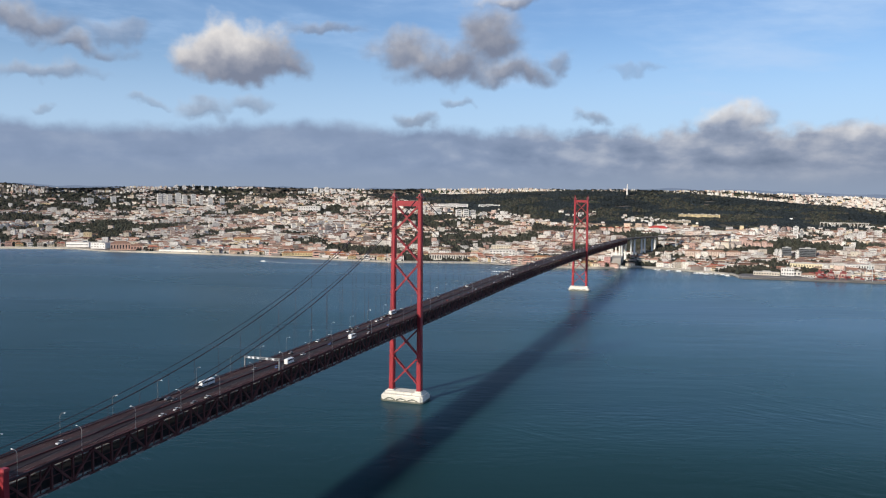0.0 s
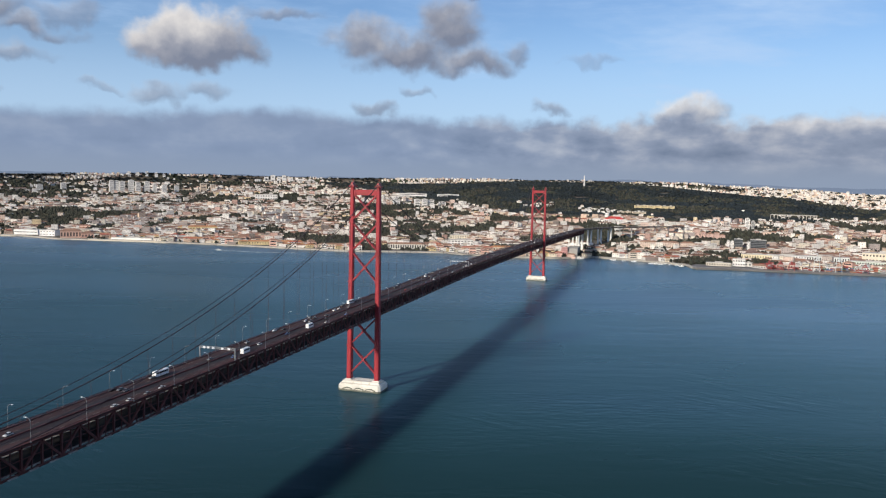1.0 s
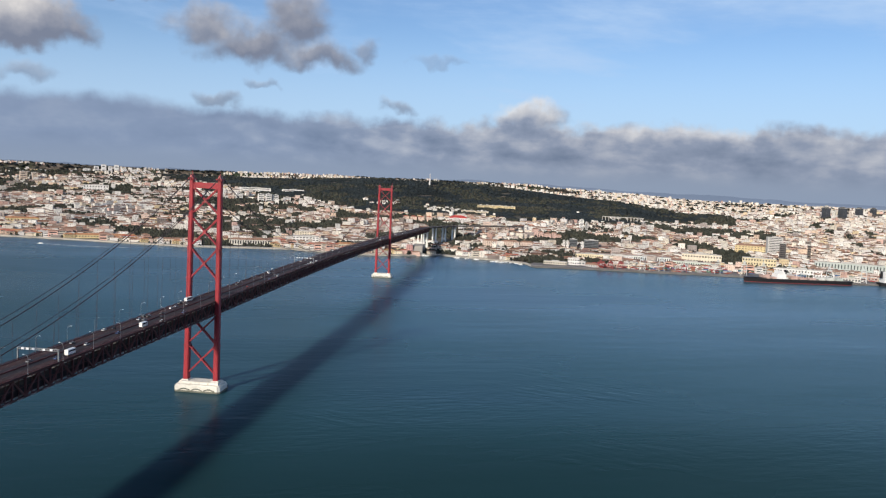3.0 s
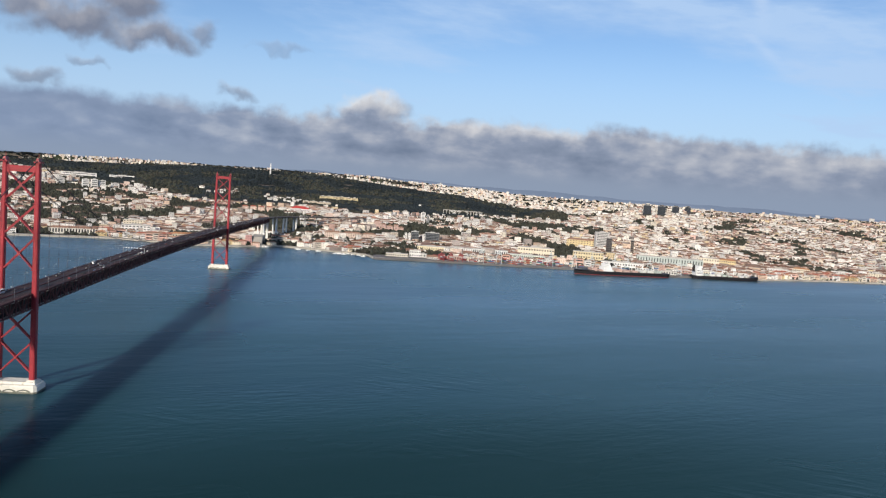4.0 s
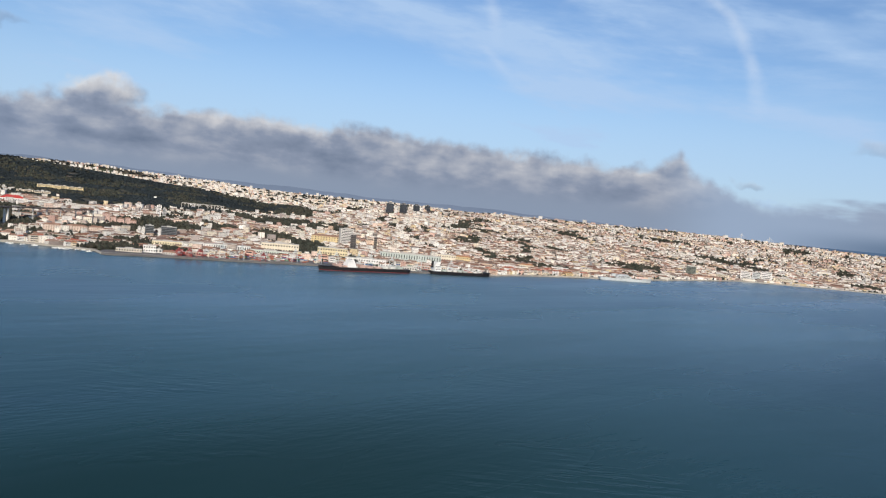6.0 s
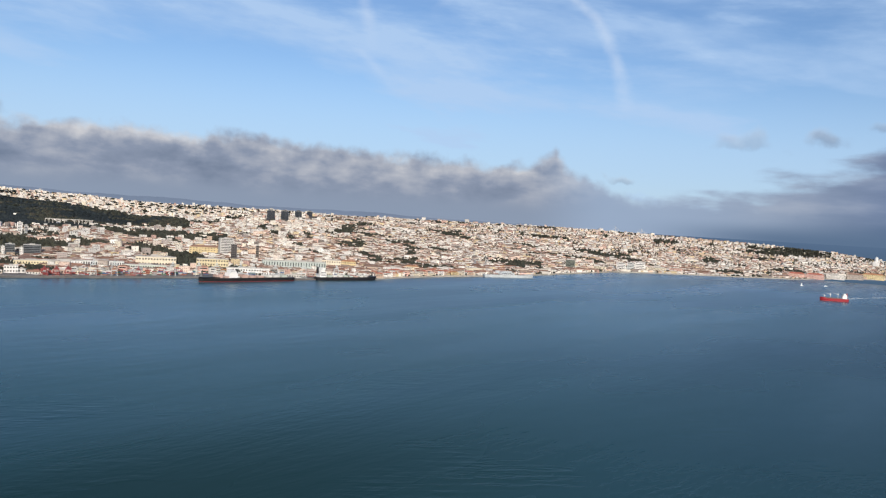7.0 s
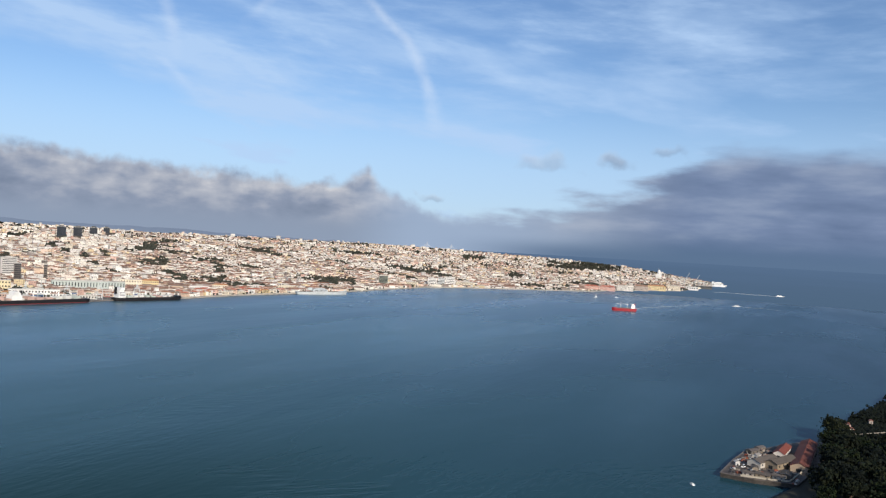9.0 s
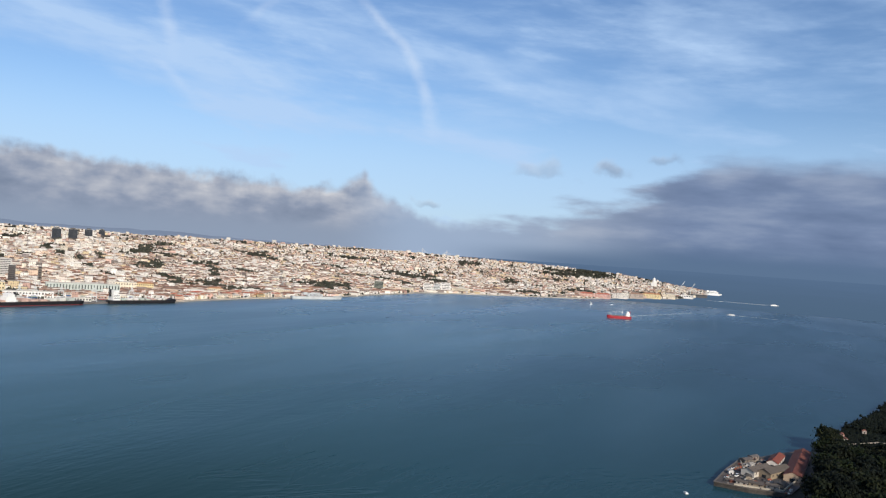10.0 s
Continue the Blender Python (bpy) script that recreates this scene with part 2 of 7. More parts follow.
def water_material():
    """River water: greenish body colour under a glossy skin; the wind draws ripples and slicks on it, faded with
    distance to fit the camera's view.
    """
    mat = bpy.data.materials.new("river_water")
    mat.use_nodes = True
    n = Nodes(mat.node_tree)
    shader = mat.node_tree.nodes["Principled BSDF"]
    place = n.add("ShaderNodeTexCoord").outputs["Object"]

    def area(x, y, wide, deep, inner=0.0):
        """1 inside a soft-edged oval of the river, 0 outside."""
        m = n.add("ShaderNodeMapping")
        n.put(m.inputs["Vector"], place)
        m.inputs["Location"].default_value = (-x / wide, -y / deep, 0)
        m.inputs["Scale"].default_value = (1 / wide, 1 / deep, 0)
        far = n.add("ShaderNodeVectorMath", operation="LENGTH")
        n.put(far.inputs[0], m.outputs[0])
        return n.ease(n.math("ADD", far.outputs["Value"], n.math("MULTIPLY", n.math("SUBTRACT", shoals, 0.5), 0.5)), inner, 1.0, 1.0, 0.0)

    drift = n.noise(place, 0.0016, 4, 0.6, (0.5, 1.3, 1))
    shoals = n.noise(place, 0.0007, 4, 0.55)
    # These ovals paint dimmer or brighter reflection into body colour and gloss.
    near_dim, west, east, mid_gleam = area(160, 420, 560, 250, 0.2), area(-900, 1500, 1100, 1300, 0.3), area(2500, -250, 2300, 1050, 0.45), area(480, 1100, 800, 750)
    col = n.mix(n.ease(shoals, 0.35, 0.68), (0.0081, 0.0300, 0.0395), (0.0092, 0.0360, 0.0445))
    col = n.mix(n.ease(drift, 0.45, 0.7), col, (0.009, 0.031, 0.0475))
    col = n.mix(n.math("MULTIPLY", near_dim, 0.9), col, (0.0052, 0.0185, 0.0225))
    col = n.mix(n.math("MULTIPLY", west, 0.6), col, (0.0075, 0.036, 0.043))
    col = n.mix(n.math("MULTIPLY", east, 0.7), col, (0.0066, 0.0215, 0.0365))
    near = n.add("ShaderNodeVectorMath", operation="LENGTH")
    n.put(near.inputs[0], place)
    near = near.outputs["Value"]
    ripples = n.noise(place, 0.11, 3, 0.5, (0.55, 1.4, 1))
    swell = n.noise(place, 0.028, 3, 0.5, (0.45, 1.4, 1))
    turned = n.add("ShaderNodeMapping")
    n.put(turned.inputs["Vector"], place)
    turned.inputs["Rotation"].default_value = (0, 0, radians(42))
    trains = n.noise(turned.outputs[0], 0.075, 3, 0.5, (0.42, 1.5, 1))
    patches = n.math("MAXIMUM", n.ease(n.noise(place, 0.0045, 3, 0.55, (1, 1, 4)), 0.52, 0.66), area(705, 585, 150, 60))
    trains = n.math("MULTIPLY", n.math("MULTIPLY", n.math("SUBTRACT", trains, 0.5), patches), n.ease(near, 450.0, 1200.0, 1.9, 0.15))
    gust = n.ease(n.noise(place, 0.0035, 5, 0.6, (0.6, 1.2, 1)), 0.42, 0.64, 0.2, 1.0)
    gust = n.math("MULTIPLY", gust, n.ease(near, 450.0, 1000.0, 1.7, 0.16))
    high = n.math("ADD", n.math("MULTIPLY", n.math("SUBTRACT", ripples, 0.5), gust), n.math("ADD", n.math("MULTIPLY", n.math("SUBTRACT", swell, 0.5), n.ease(near, 500.0, 1800.0, 0.9, 0.35)), trains))
    level = n.add("ShaderNodeCombineXYZ")
    level.inputs[2].default_value = 1.0
    relief = n.add("ShaderNodeBump")
    relief.inputs["Strength"].default_value = 0.42
    relief.inputs["Distance"].default_value = 1.4
    n.put(relief.inputs["Height"], high)
    n.put(relief.inputs["Normal"], level.outputs[0])
    body, gloss, both = n.add("ShaderNodeBsdfDiffuse"), n.add("ShaderNodeBsdfGlossy"), n.add("ShaderNodeMixShader")
    edge = n.add("ShaderNodeFresnel")
    edge.inputs["IOR"].default_value = 1.333
    n.put(body.inputs["Color"], col)
    body.inputs["Roughness"].default_value = 1.0
    gloss.inputs["Color"].default_value = (0.70, 0.77, 0.835, 1)
    slick = n.noise(place, 0.0028, 4, 0.55, (0.35, 1.7, 1))
    n.put(gloss.inputs["Roughness"], n.ease(drift, 0.3, 0.7, 0.22, 0.32))
    for node in (gloss, edge):
        n.put(node.inputs["Normal"], relief.outputs[0])
    skin = n.math("POWER", edge.outputs[0], 1.45)
    for mask, share in ((near_dim, -0.40), (west, -0.22), (east, -0.33), (mid_gleam, 0.36)):
        skin = n.math("MULTIPLY", skin, n.math("ADD", n.math("MULTIPLY", mask, share), 1.0))
    skin = n.math("MULTIPLY", skin, n.ease(slick, 0.35, 0.65, 0.90, 1.08))
    n.put(both.inputs[0], skin)
    n.tree.links.new(body.outputs[0], both.inputs[1])
    n.tree.links.new(gloss.outputs[0], both.inputs[2])
    n.tree.links.new(both.outputs[0], mat.node_tree.nodes["Material Output"].inputs[0])
    mat.node_tree.nodes.remove(shader)
    return mat


WATER = water_material()
STEEL_RED = material("red_bridge_paint", (0.38, 0.036, 0.048), 0.5, vary=0.3, scale=0.06, stain=(0.20, 0.035, 0.03))
STEEL_DARK = material("weathered_red_brown_steel", (0.150, 0.047, 0.045), 0.65, vary=0.45, scale=0.08, stain=(0.05, 0.022, 0.02))
CABLE = material("dark_cable_paint", (0.055, 0.036, 0.042), 0.6, vary=0.2, scale=0.2)
ASPHALT = material("brown_worn_asphalt", (0.070, 0.034, 0.034), 0.9, vary=0.45, scale=0.05, stain=(0.036, 0.024, 0.022))
GRATING = material("dark_steel_grating", (0.030, 0.019, 0.018), 0.7, vary=0.4, scale=0.05)
PAINT_LINE = material("road_marking", (0.20, 0.17, 0.155), 0.8, vary=0.4, scale=0.3)
GALVANISED = material("galvanised_steel", (0.33, 0.34, 0.35), 0.45, 0.6, vary=0.2, scale=0.4)
LAMP_HEAD = material("white_lamp_head", (0.72, 0.74, 0.76), 0.4, vary=0.1, scale=0.5)
PIER_STONE = material("pale_pier_concrete", (0.74, 0.72, 0.65), 0.85, vary=0.2, scale=0.07, bump=0.3, bump_scale=2.0, stain=(0.40, 0.36, 0.28))
TIDE = material("weedy_tide_stone", (0.20, 0.21, 0.17), 0.85, vary=0.4, scale=0.2, stain=(0.09, 0.10, 0.07))
CONCRETE = material("grey_white_concrete", (0.68, 0.67, 0.64), 0.85, vary=0.3, scale=0.04, stain=(0.34, 0.33, 0.31))
DARK_HOLLOW = material("dark_glass_and_shade", (0.03, 0.035, 0.042), 0.25, vary=0.3, scale=0.2, spec=0.5)
PALES = [(0.82, 0.72, 0.58), (0.86, 0.81, 0.74), (0.76, 0.58, 0.44), (0.80, 0.62, 0.52), (0.60, 0.52, 0.46), (0.85, 0.77, 0.64), (0.74, 0.50, 0.42),
         (0.50, 0.43, 0.40), (0.87, 0.80, 0.70), (0.78, 0.63, 0.40), (0.80, 0.70, 0.63), (0.56, 0.37, 0.31), (0.26, 0.22, 0.20)]
WALLS = material("painted_render_walls", (0.7, 0.65, 0.58), 0.85, vary=0.22, scale=0.05, island=0.3, palette=PALES)
WHITE_WALLS = material("white_render_walls", (0.8, 0.78, 0.75), 0.85, vary=0.2, scale=0.05, island=0.3,
                       palette=[(0.89, 0.86, 0.81), (0.84, 0.81, 0.77), (0.88, 0.83, 0.75), (0.76, 0.73, 0.70)])
TILES = material("terracotta_roof_tiles", (0.40, 0.17, 0.10), 0.85, vary=0.4, scale=0.06, island=0.5,
                 palette=[(0.44, 0.24, 0.17), (0.34, 0.19, 0.14), (0.50, 0.33, 0.25), (0.27, 0.18, 0.15), (0.46, 0.35, 0.29), (0.48, 0.25, 0.17)])
FLAT_ROOF = material("pale_flat_roof", (0.5, 0.48, 0.45), 0.9, vary=0.3, scale=0.06, island=0.4,
                     palette=[(0.52, 0.50, 0.46), (0.26, 0.25, 0.24), (0.62, 0.58, 0.52), (0.40, 0.27, 0.21)])
# Far foliage lightened and greyed, so haze is painted into its colour.
LEAVES = material("hazed_city_foliage", (0.038, 0.052, 0.022), 0.9, vary=0.5, scale=0.05, island=0.55, spec=0.1,
                  palette=[(0.092, 0.099, 0.074), (0.076, 0.086, 0.070), (0.108, 0.107, 0.076), (0.084, 0.089, 0.073), (0.113, 0.103, 0.081)])
# Hill woods darkened and blued: cloud shade and haze put into the colour.
HAZED_WOODS = material("hazed_hill_foliage", (0.085, 0.10, 0.075), 0.9, vary=0.45, scale=0.004, island=0.2, spec=0.1,
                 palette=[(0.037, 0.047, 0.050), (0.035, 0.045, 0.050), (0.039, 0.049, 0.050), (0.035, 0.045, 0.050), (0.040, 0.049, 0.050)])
BARK = material("brown_bark", (0.10, 0.07, 0.05), 0.9, vary=0.4, scale=1.0)


def land_material():
    mat = bpy.data.materials.new("mixed_ground")
    mat.use_nodes = True
    n = Nodes(mat.node_tree)
    shader = mat.node_tree.nodes["Principled BSDF"]
    place = n.add("ShaderNodeTexCoord").outputs["Object"]
    a, b, c = n.noise(place, 0.004, 5, 0.6), n.noise(place, 0.03, 5, 0.65), n.noise(place, 0.0011, 3)
    col = n.ramp(b, [(0.3, (0.045, 0.046, 0.034)), (0.5, (0.10, 0.085, 0.072)), (0.68, (0.21, 0.175, 0.15))], "LINEAR")
    col = n.mix(n.ease(a, 0.45, 0.62), col, (0.042, 0.052, 0.032))
    col = n.mix(n.ease(c, 0.5, 0.7, 0.0, 0.5), col, (0.10, 0.088, 0.072))
    n.put(shader.inputs["Base Color"], col)
    shader.inputs["Roughness"].default_value = 0.95
    shader.inputs["Specular IOR Level"].default_value = 0.1
    return mat


LAND = land_material()
QUAY = material("pale_quay_stone", (0.50, 0.46, 0.40), 0.9, vary=0.35, scale=0.03, stain=(0.30, 0.28, 0.25))

# ---- mesh helpers ----


class Solid:
    """Collects faces for one mesh."""

    def __init__(self):
        self.v, self.f = [], []

    def quad(self, *points):
        k = len(self.v)
        self.v.extend(points)
        self.f.append(tuple(range(k, k + len(points))))

    def hull(self, low, high):
        """A closed block between two rings of points of equal count."""
        k, m = len(self.v), len(low)
        self.v.extend(low)
        self.v.extend(high)
        self.f.append(tuple(range(k + m - 1, k - 1, -1)))
        self.f.append(tuple(range(k + m, k + 2 * m)))
        for i in range(m):
            j = (i + 1) % m
            self.f.append((k + i, k + j, k + m + j, k + m + i))

    def box(self, x0, y0, z0, x1, y1, z1, inset=0.0):
        low = [(x0, y0, z0), (x1, y0, z0), (x1, y1, z0), (x0, y1, z0)]
        i = inset
        self.hull(low, [(x0 + i, y0 + i, z1), (x1 - i, y0 + i, z1), (x1 - i, y1 - i, z1), (x0 + i, y1 - i, z1)])

    def beam(self, p, q, wide, deep=None, sides=4):
        """A bar from p to q."""
        deep = deep or wide
        p, q = Vector(p), Vector(q)
        way = (q - p).normalized()
        side = way.cross(Vector((0, 0, 1)))
        side = side.normalized() if side.length > 0.01 else Vector((1, 0, 0))
        up = side.cross(way)
        ring = []
        for i in range(sides):
            a = 2 * math.pi * (i + 0.5) / sides
            k = 0.7071 if sides == 4 else 0.5
            ring.append(side * math.cos(a) * wide * k + up * math.sin(a) * deep * k)
        self.hull([tuple(p + r) for r in ring], [tuple(q + r) for r in ring])

    def tube(self, points, radius, sides=6):
        for p, q in zip(points, points[1:]):
            self.beam(p, q, radius * 2, radius * 2, sides)

    def mesh(self, name, *mats, smooth=False):
        me = bpy.data.meshes.new(name)
        me.from_pydata(self.v, [], self.f)
        me.update()
        for m in mats:
            me.materials.append(m)
        if smooth:
            me.polygons.foreach_set("use_smooth", [True] * len(me.polygons))
        return me


def part(name, solid, mat, parent, label="", smooth=False):
    """One mesh as a part of a thing; solid may be a mesh that other parts share."""
    ob = new(name, solid if isinstance(solid, bpy.types.Mesh) else solid.mesh(name, mat, smooth=smooth))
    ob.parent = parent
    return tagged(ob, label)


def thing(name, label, category, m=None, group="", kind=""):
    ob = new(name)
    if m is not None:
        ob.matrix_basis = m
    return tagged(ob, label, category, group, kind)


NEAR, SPARE = 4400.0, 500.0


def drawn_in(p):
    """What lies past 4.4 km is drawn in towards the viewpoint, all within 4.9 km, the reach of the lens. Returns the place and its scale."""
    v = Vector(p) - Vector(EYE)
    r = math.hypot(v.x, v.y)
    if r <= NEAR:
        return Vector(p), 1.0
    k = (NEAR + SPARE * (1 - math.exp(-(r - NEAR) / SPARE))) / r
    return Vector(EYE) + v * k, k


def polar(a, r, z):
    return (r * math.sin(radians(a)), r * math.cos(radians(a)), z)


# ---- water ----
def ring_sheet(rings, count, place):
    """A round sheet of rings of points."""
    s = Solid()
    for r in rings:
        for i in range(count):
            s.v.append(tuple(place(i * 360.0 / count, r)))
    for k in range(len(rings) - 1):
        for i in range(count):
            j = (i + 1) % count
            s.f.append((k * count + i, k * count + j, k * count + count + j, k * count + count + i))
    return s


s = ring_sheet([0.5] + list(np.linspace(200, 4400, 22)), 240, lambda a, r: polar(a, r, 0.0))
s.f.append(tuple(range(240))[::-1])
tagged(new("water", s.mesh("water", WATER, smooth=True)), "wide blue-green river with fine wind ripples", "water", kind="structure")


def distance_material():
    """The open water past 4.4 km, up to the horizon, its haze and reflected sky painted as a glow."""
    mat = bpy.data.materials.new("glowing_distant_water")
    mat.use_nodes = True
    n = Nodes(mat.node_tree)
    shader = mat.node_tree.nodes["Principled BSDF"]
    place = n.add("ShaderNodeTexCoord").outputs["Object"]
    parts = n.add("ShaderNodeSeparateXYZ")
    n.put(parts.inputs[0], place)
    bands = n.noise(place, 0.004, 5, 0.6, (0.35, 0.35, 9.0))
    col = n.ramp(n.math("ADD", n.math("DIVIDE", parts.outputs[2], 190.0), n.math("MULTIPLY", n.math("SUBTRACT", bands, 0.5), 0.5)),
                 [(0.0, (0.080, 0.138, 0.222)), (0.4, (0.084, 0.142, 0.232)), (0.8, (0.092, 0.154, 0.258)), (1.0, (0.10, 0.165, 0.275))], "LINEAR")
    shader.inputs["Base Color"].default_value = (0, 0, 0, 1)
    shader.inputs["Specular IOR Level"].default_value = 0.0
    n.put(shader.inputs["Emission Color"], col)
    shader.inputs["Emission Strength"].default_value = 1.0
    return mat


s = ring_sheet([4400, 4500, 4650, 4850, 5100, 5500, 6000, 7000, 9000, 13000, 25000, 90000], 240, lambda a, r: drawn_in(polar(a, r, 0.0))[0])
tagged(new("backdrop", s.mesh("backdrop", distance_material(), smooth=True)), "distant blue water below the horizon, haze painted as a glow", "backdrop", kind="structure")

# ---- the far shore ----
SHORE = [(-60, 3500), (-45, 3300), (-29.3, 2949), (-25, 2858), (-23, 2701), (-17.6, 2558), (-15.4, 2500), (-7.5, 2296), (-3.8, 2227), (3.1, 2229),
         (7.2, 2130), (11.2, 2152), (13.9, 2226), (16.6, 2181), (20.2, 2105), (20.7, 2025), (23.8, 2050), (29, 2080), (35, 2153), (41.6, 2198),
         (47.4, 2367), (51.9, 2620), (55.2, 2775), (58.7, 3000), (62, 3350), (64.8, 3691), (68.7, 3852), (72.6, 4042), (76.2, 4261), (79.75, 4811),
         (82.4, 5166), (84.2, 6200), (85.2, 7000), (85.6, 7600)]
# heading, distance and angle above eye level of the first ridge, then of the far one
RIDGE = [(-60, 5200, -0.3), (-29, 5200, -0.25), (-15, 5200, -0.15), (-9, 5000, -0.02), (-3, 4800, 0.02), (3, 4800, 0.14), (6.5, 4800, 0.30), (8.7, 4800, 0.44), (13, 4800, 0.40),
         (16.4, 4800, 0.36), (18, 4800, 0.28), (20, 4800, 0.10), (22, 4800, -0.10), (24, 4800, -0.28), (27, 4700, -0.38), (29, 4600, -0.70), (31, 4600, -0.95), (36, 4600, -0.85), (40, 4300, -0.30),
         (48, 5000, -0.24), (52, 5300, -0.14), (56, 5600, -0.14), (60, 5800, -0.10), (64.6, 6000, -0.14), (68.5, 6250, -0.26), (72.4, 6500, -0.38), (76, 6700, -0.52), (78, 6800, -0.64), (80, 6900, -0.84), (82.4, 7000, -1.15), (85.2, 7300, -1.5)]
FAR = [(-60, 0.5), (-29, 0.46), (-26, 0.22), (-22.6, 0.28), (-19, 0.38), (-13.4, 0.48), (-7.5, 0.40), (-3, 0.42), (4.7, 0.50), (8.7, 0.58), (14.5, 0.58), (20, 0.60), (22, 0.42), (24, 0.28), (27, 0.20), (30, 0.02),
       (36, -0.06), (40, -0.04), (46, -0.18), (50, -0.12), (56, -0.12), (62, -0.14), (65, -0.2), (70, -0.7), (78, -1.1), (85, -1.6)]
WOODS = [(-9, 0.4), (-5, -0.15), (0, -0.7), (3, -1.2), (8, -1.95), (13, -2.0), (16, -1.95), (20, -2.1), (24, -2.0), (27, -1.9), (31, -1.6), (33.5, -1.0), (34.5, 1.0)]


def along(table, a, k=1):
    return float(np.interp(a, [row[0] for row in table], [row[k] for row in table]))


def land_height(a, r):
    """Height of the ground at a heading and a true distance."""
    shore = along(SHORE, a)
    if r < shore:
        return -4.0
    reach, rise = max(along(RIDGE, a), shore + 200), along(RIDGE, a, 2)
    crest = EYE[2] + reach * math.tan(radians(rise))
    u = (r - shore) / (reach - shore)
    p = polar(a, r, 0)
    lump = noise.noise((p[0] / 420, p[1] / 420, 3.0)) * 16 + noise.noise((p[0] / 1100, p[1] / 1100, 7.0)) * 22
    if u <= 1:
        flat_part = max(0.0, min(1.0, (r - shore) / 260.0)) ** 1.5
        z = 3 + (crest - 3) * (0.25 * u + 0.75 * u * (0.6 + 0.4 * u)) * flat_part + lump * flat_part * min(1.0, 4 * u) * (1 - u * 0.6)
    else:
        z = crest - (r - reach) * 0.03
    far = EYE[2] + 9500 * math.tan(radians(along(FAR, a)))
    if r > reach:
        t = min(1.0, (r - reach) / max(9500 - reach, 300))
        z = max(z, crest - 90 + (far - crest + 90) * t + lump * 0.8)
    z += 24 * math.exp(-((a - 75.2) / 1.4) ** 2 - ((r - 5700) / 300) ** 2)
    return max(z, 3.0)


s = Solid()
heads = np.arange(-58, 85.1, 0.5)
steps = [0, 0.004, 0.012, 0.025, 0.045, 0.07, 0.1, 0.14, 0.18, 0.22, 0.27, 0.32, 0.38, 0.44, 0.5, 0.56, 0.62, 0.68, 0.75, 0.82, 0.9, 0.96, 1.0, 1.04, 1.1, 1.2, 1.32, 1.45, 1.6, 1.75, 1.9]
for a in heads:
    shore = along(SHORE, a)
    reach = max(along(RIDGE, a), shore + 200)
    rs = [shore + (reach - shore) * u for u in steps] + [max(9500, reach * 1.9 + 200), max(11000, reach * 2.0 + 400)]
    if a > 66:
        rs = [min(r, reach + 320 + 2 * i) for i, r in enumerate(rs)]
    for i, r in enumerate(rs):
        s.v.append(tuple(drawn_in(polar(a, r + (0.5 if i else 0), -3.0 if i == 0 else land_height(a, r + 0.5)))[0]))
m = len(steps) + 2
for i in range(len(heads) - 1):
    for j in range(m - 1):
        s.f.append((i * m + j, i * m + m + j, i * m + m + j + 1, i * m + j + 1))
tagged(new("ground", s.mesh("ground", LAND, smooth=True)), "rising city shore with green and earthy ground", "ground", kind="structure")

# hills past everything else; their blue haze is painted as a glow
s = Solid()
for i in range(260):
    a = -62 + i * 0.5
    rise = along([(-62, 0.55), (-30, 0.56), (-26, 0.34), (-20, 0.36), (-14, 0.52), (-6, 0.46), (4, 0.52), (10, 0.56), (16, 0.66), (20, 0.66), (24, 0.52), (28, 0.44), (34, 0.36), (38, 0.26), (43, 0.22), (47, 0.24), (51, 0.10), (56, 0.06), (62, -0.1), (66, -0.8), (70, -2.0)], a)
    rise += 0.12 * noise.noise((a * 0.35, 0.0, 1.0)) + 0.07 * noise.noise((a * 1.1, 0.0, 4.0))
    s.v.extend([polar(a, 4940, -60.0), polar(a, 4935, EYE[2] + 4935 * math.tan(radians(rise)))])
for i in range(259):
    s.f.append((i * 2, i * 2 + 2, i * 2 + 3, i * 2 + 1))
HILLS = material("hazy_glowing_hills", (0.03, 0.038, 0.05), 0.95, vary=0.35, scale=0.003, spec=0.0)
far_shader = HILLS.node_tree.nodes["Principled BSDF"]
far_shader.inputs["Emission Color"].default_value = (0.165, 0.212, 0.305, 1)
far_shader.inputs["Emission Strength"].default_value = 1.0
tagged(new("backdrop", s.mesh("backdrop", HILLS)), "wooded hills on the horizon, blue haze painted as a glow", "backdrop", kind="structure")

# ---- the bridge: local y runs along it from the first tower, x to its east side ----
BRIDGE = pose(-33.0, 725.8, 0, 0, 0, -19.46)
SPAN, SOUTH_END, NORTH_END = 940.0, -462.0, 1680.0
LEVELS = [(-470, 75.8), (-200, 78.6), (0, 80.5), (250, 83.5), (470, 84.6), (700, 84.0), (940, 81.5), (1388, 75.0), (1680, 70.5), (2600, 66.0)]


def road(y):
    """Road level at a place along the bridge, eased between the levels."""
    return sum(along(LEVELS, y + d) for d in (-90, -45, 0, 45, 90)) / 5.0


bridge = thing("suspension_bridge", "long red steel suspension bridge with two towers standing in the river", "bridge", BRIDGE)


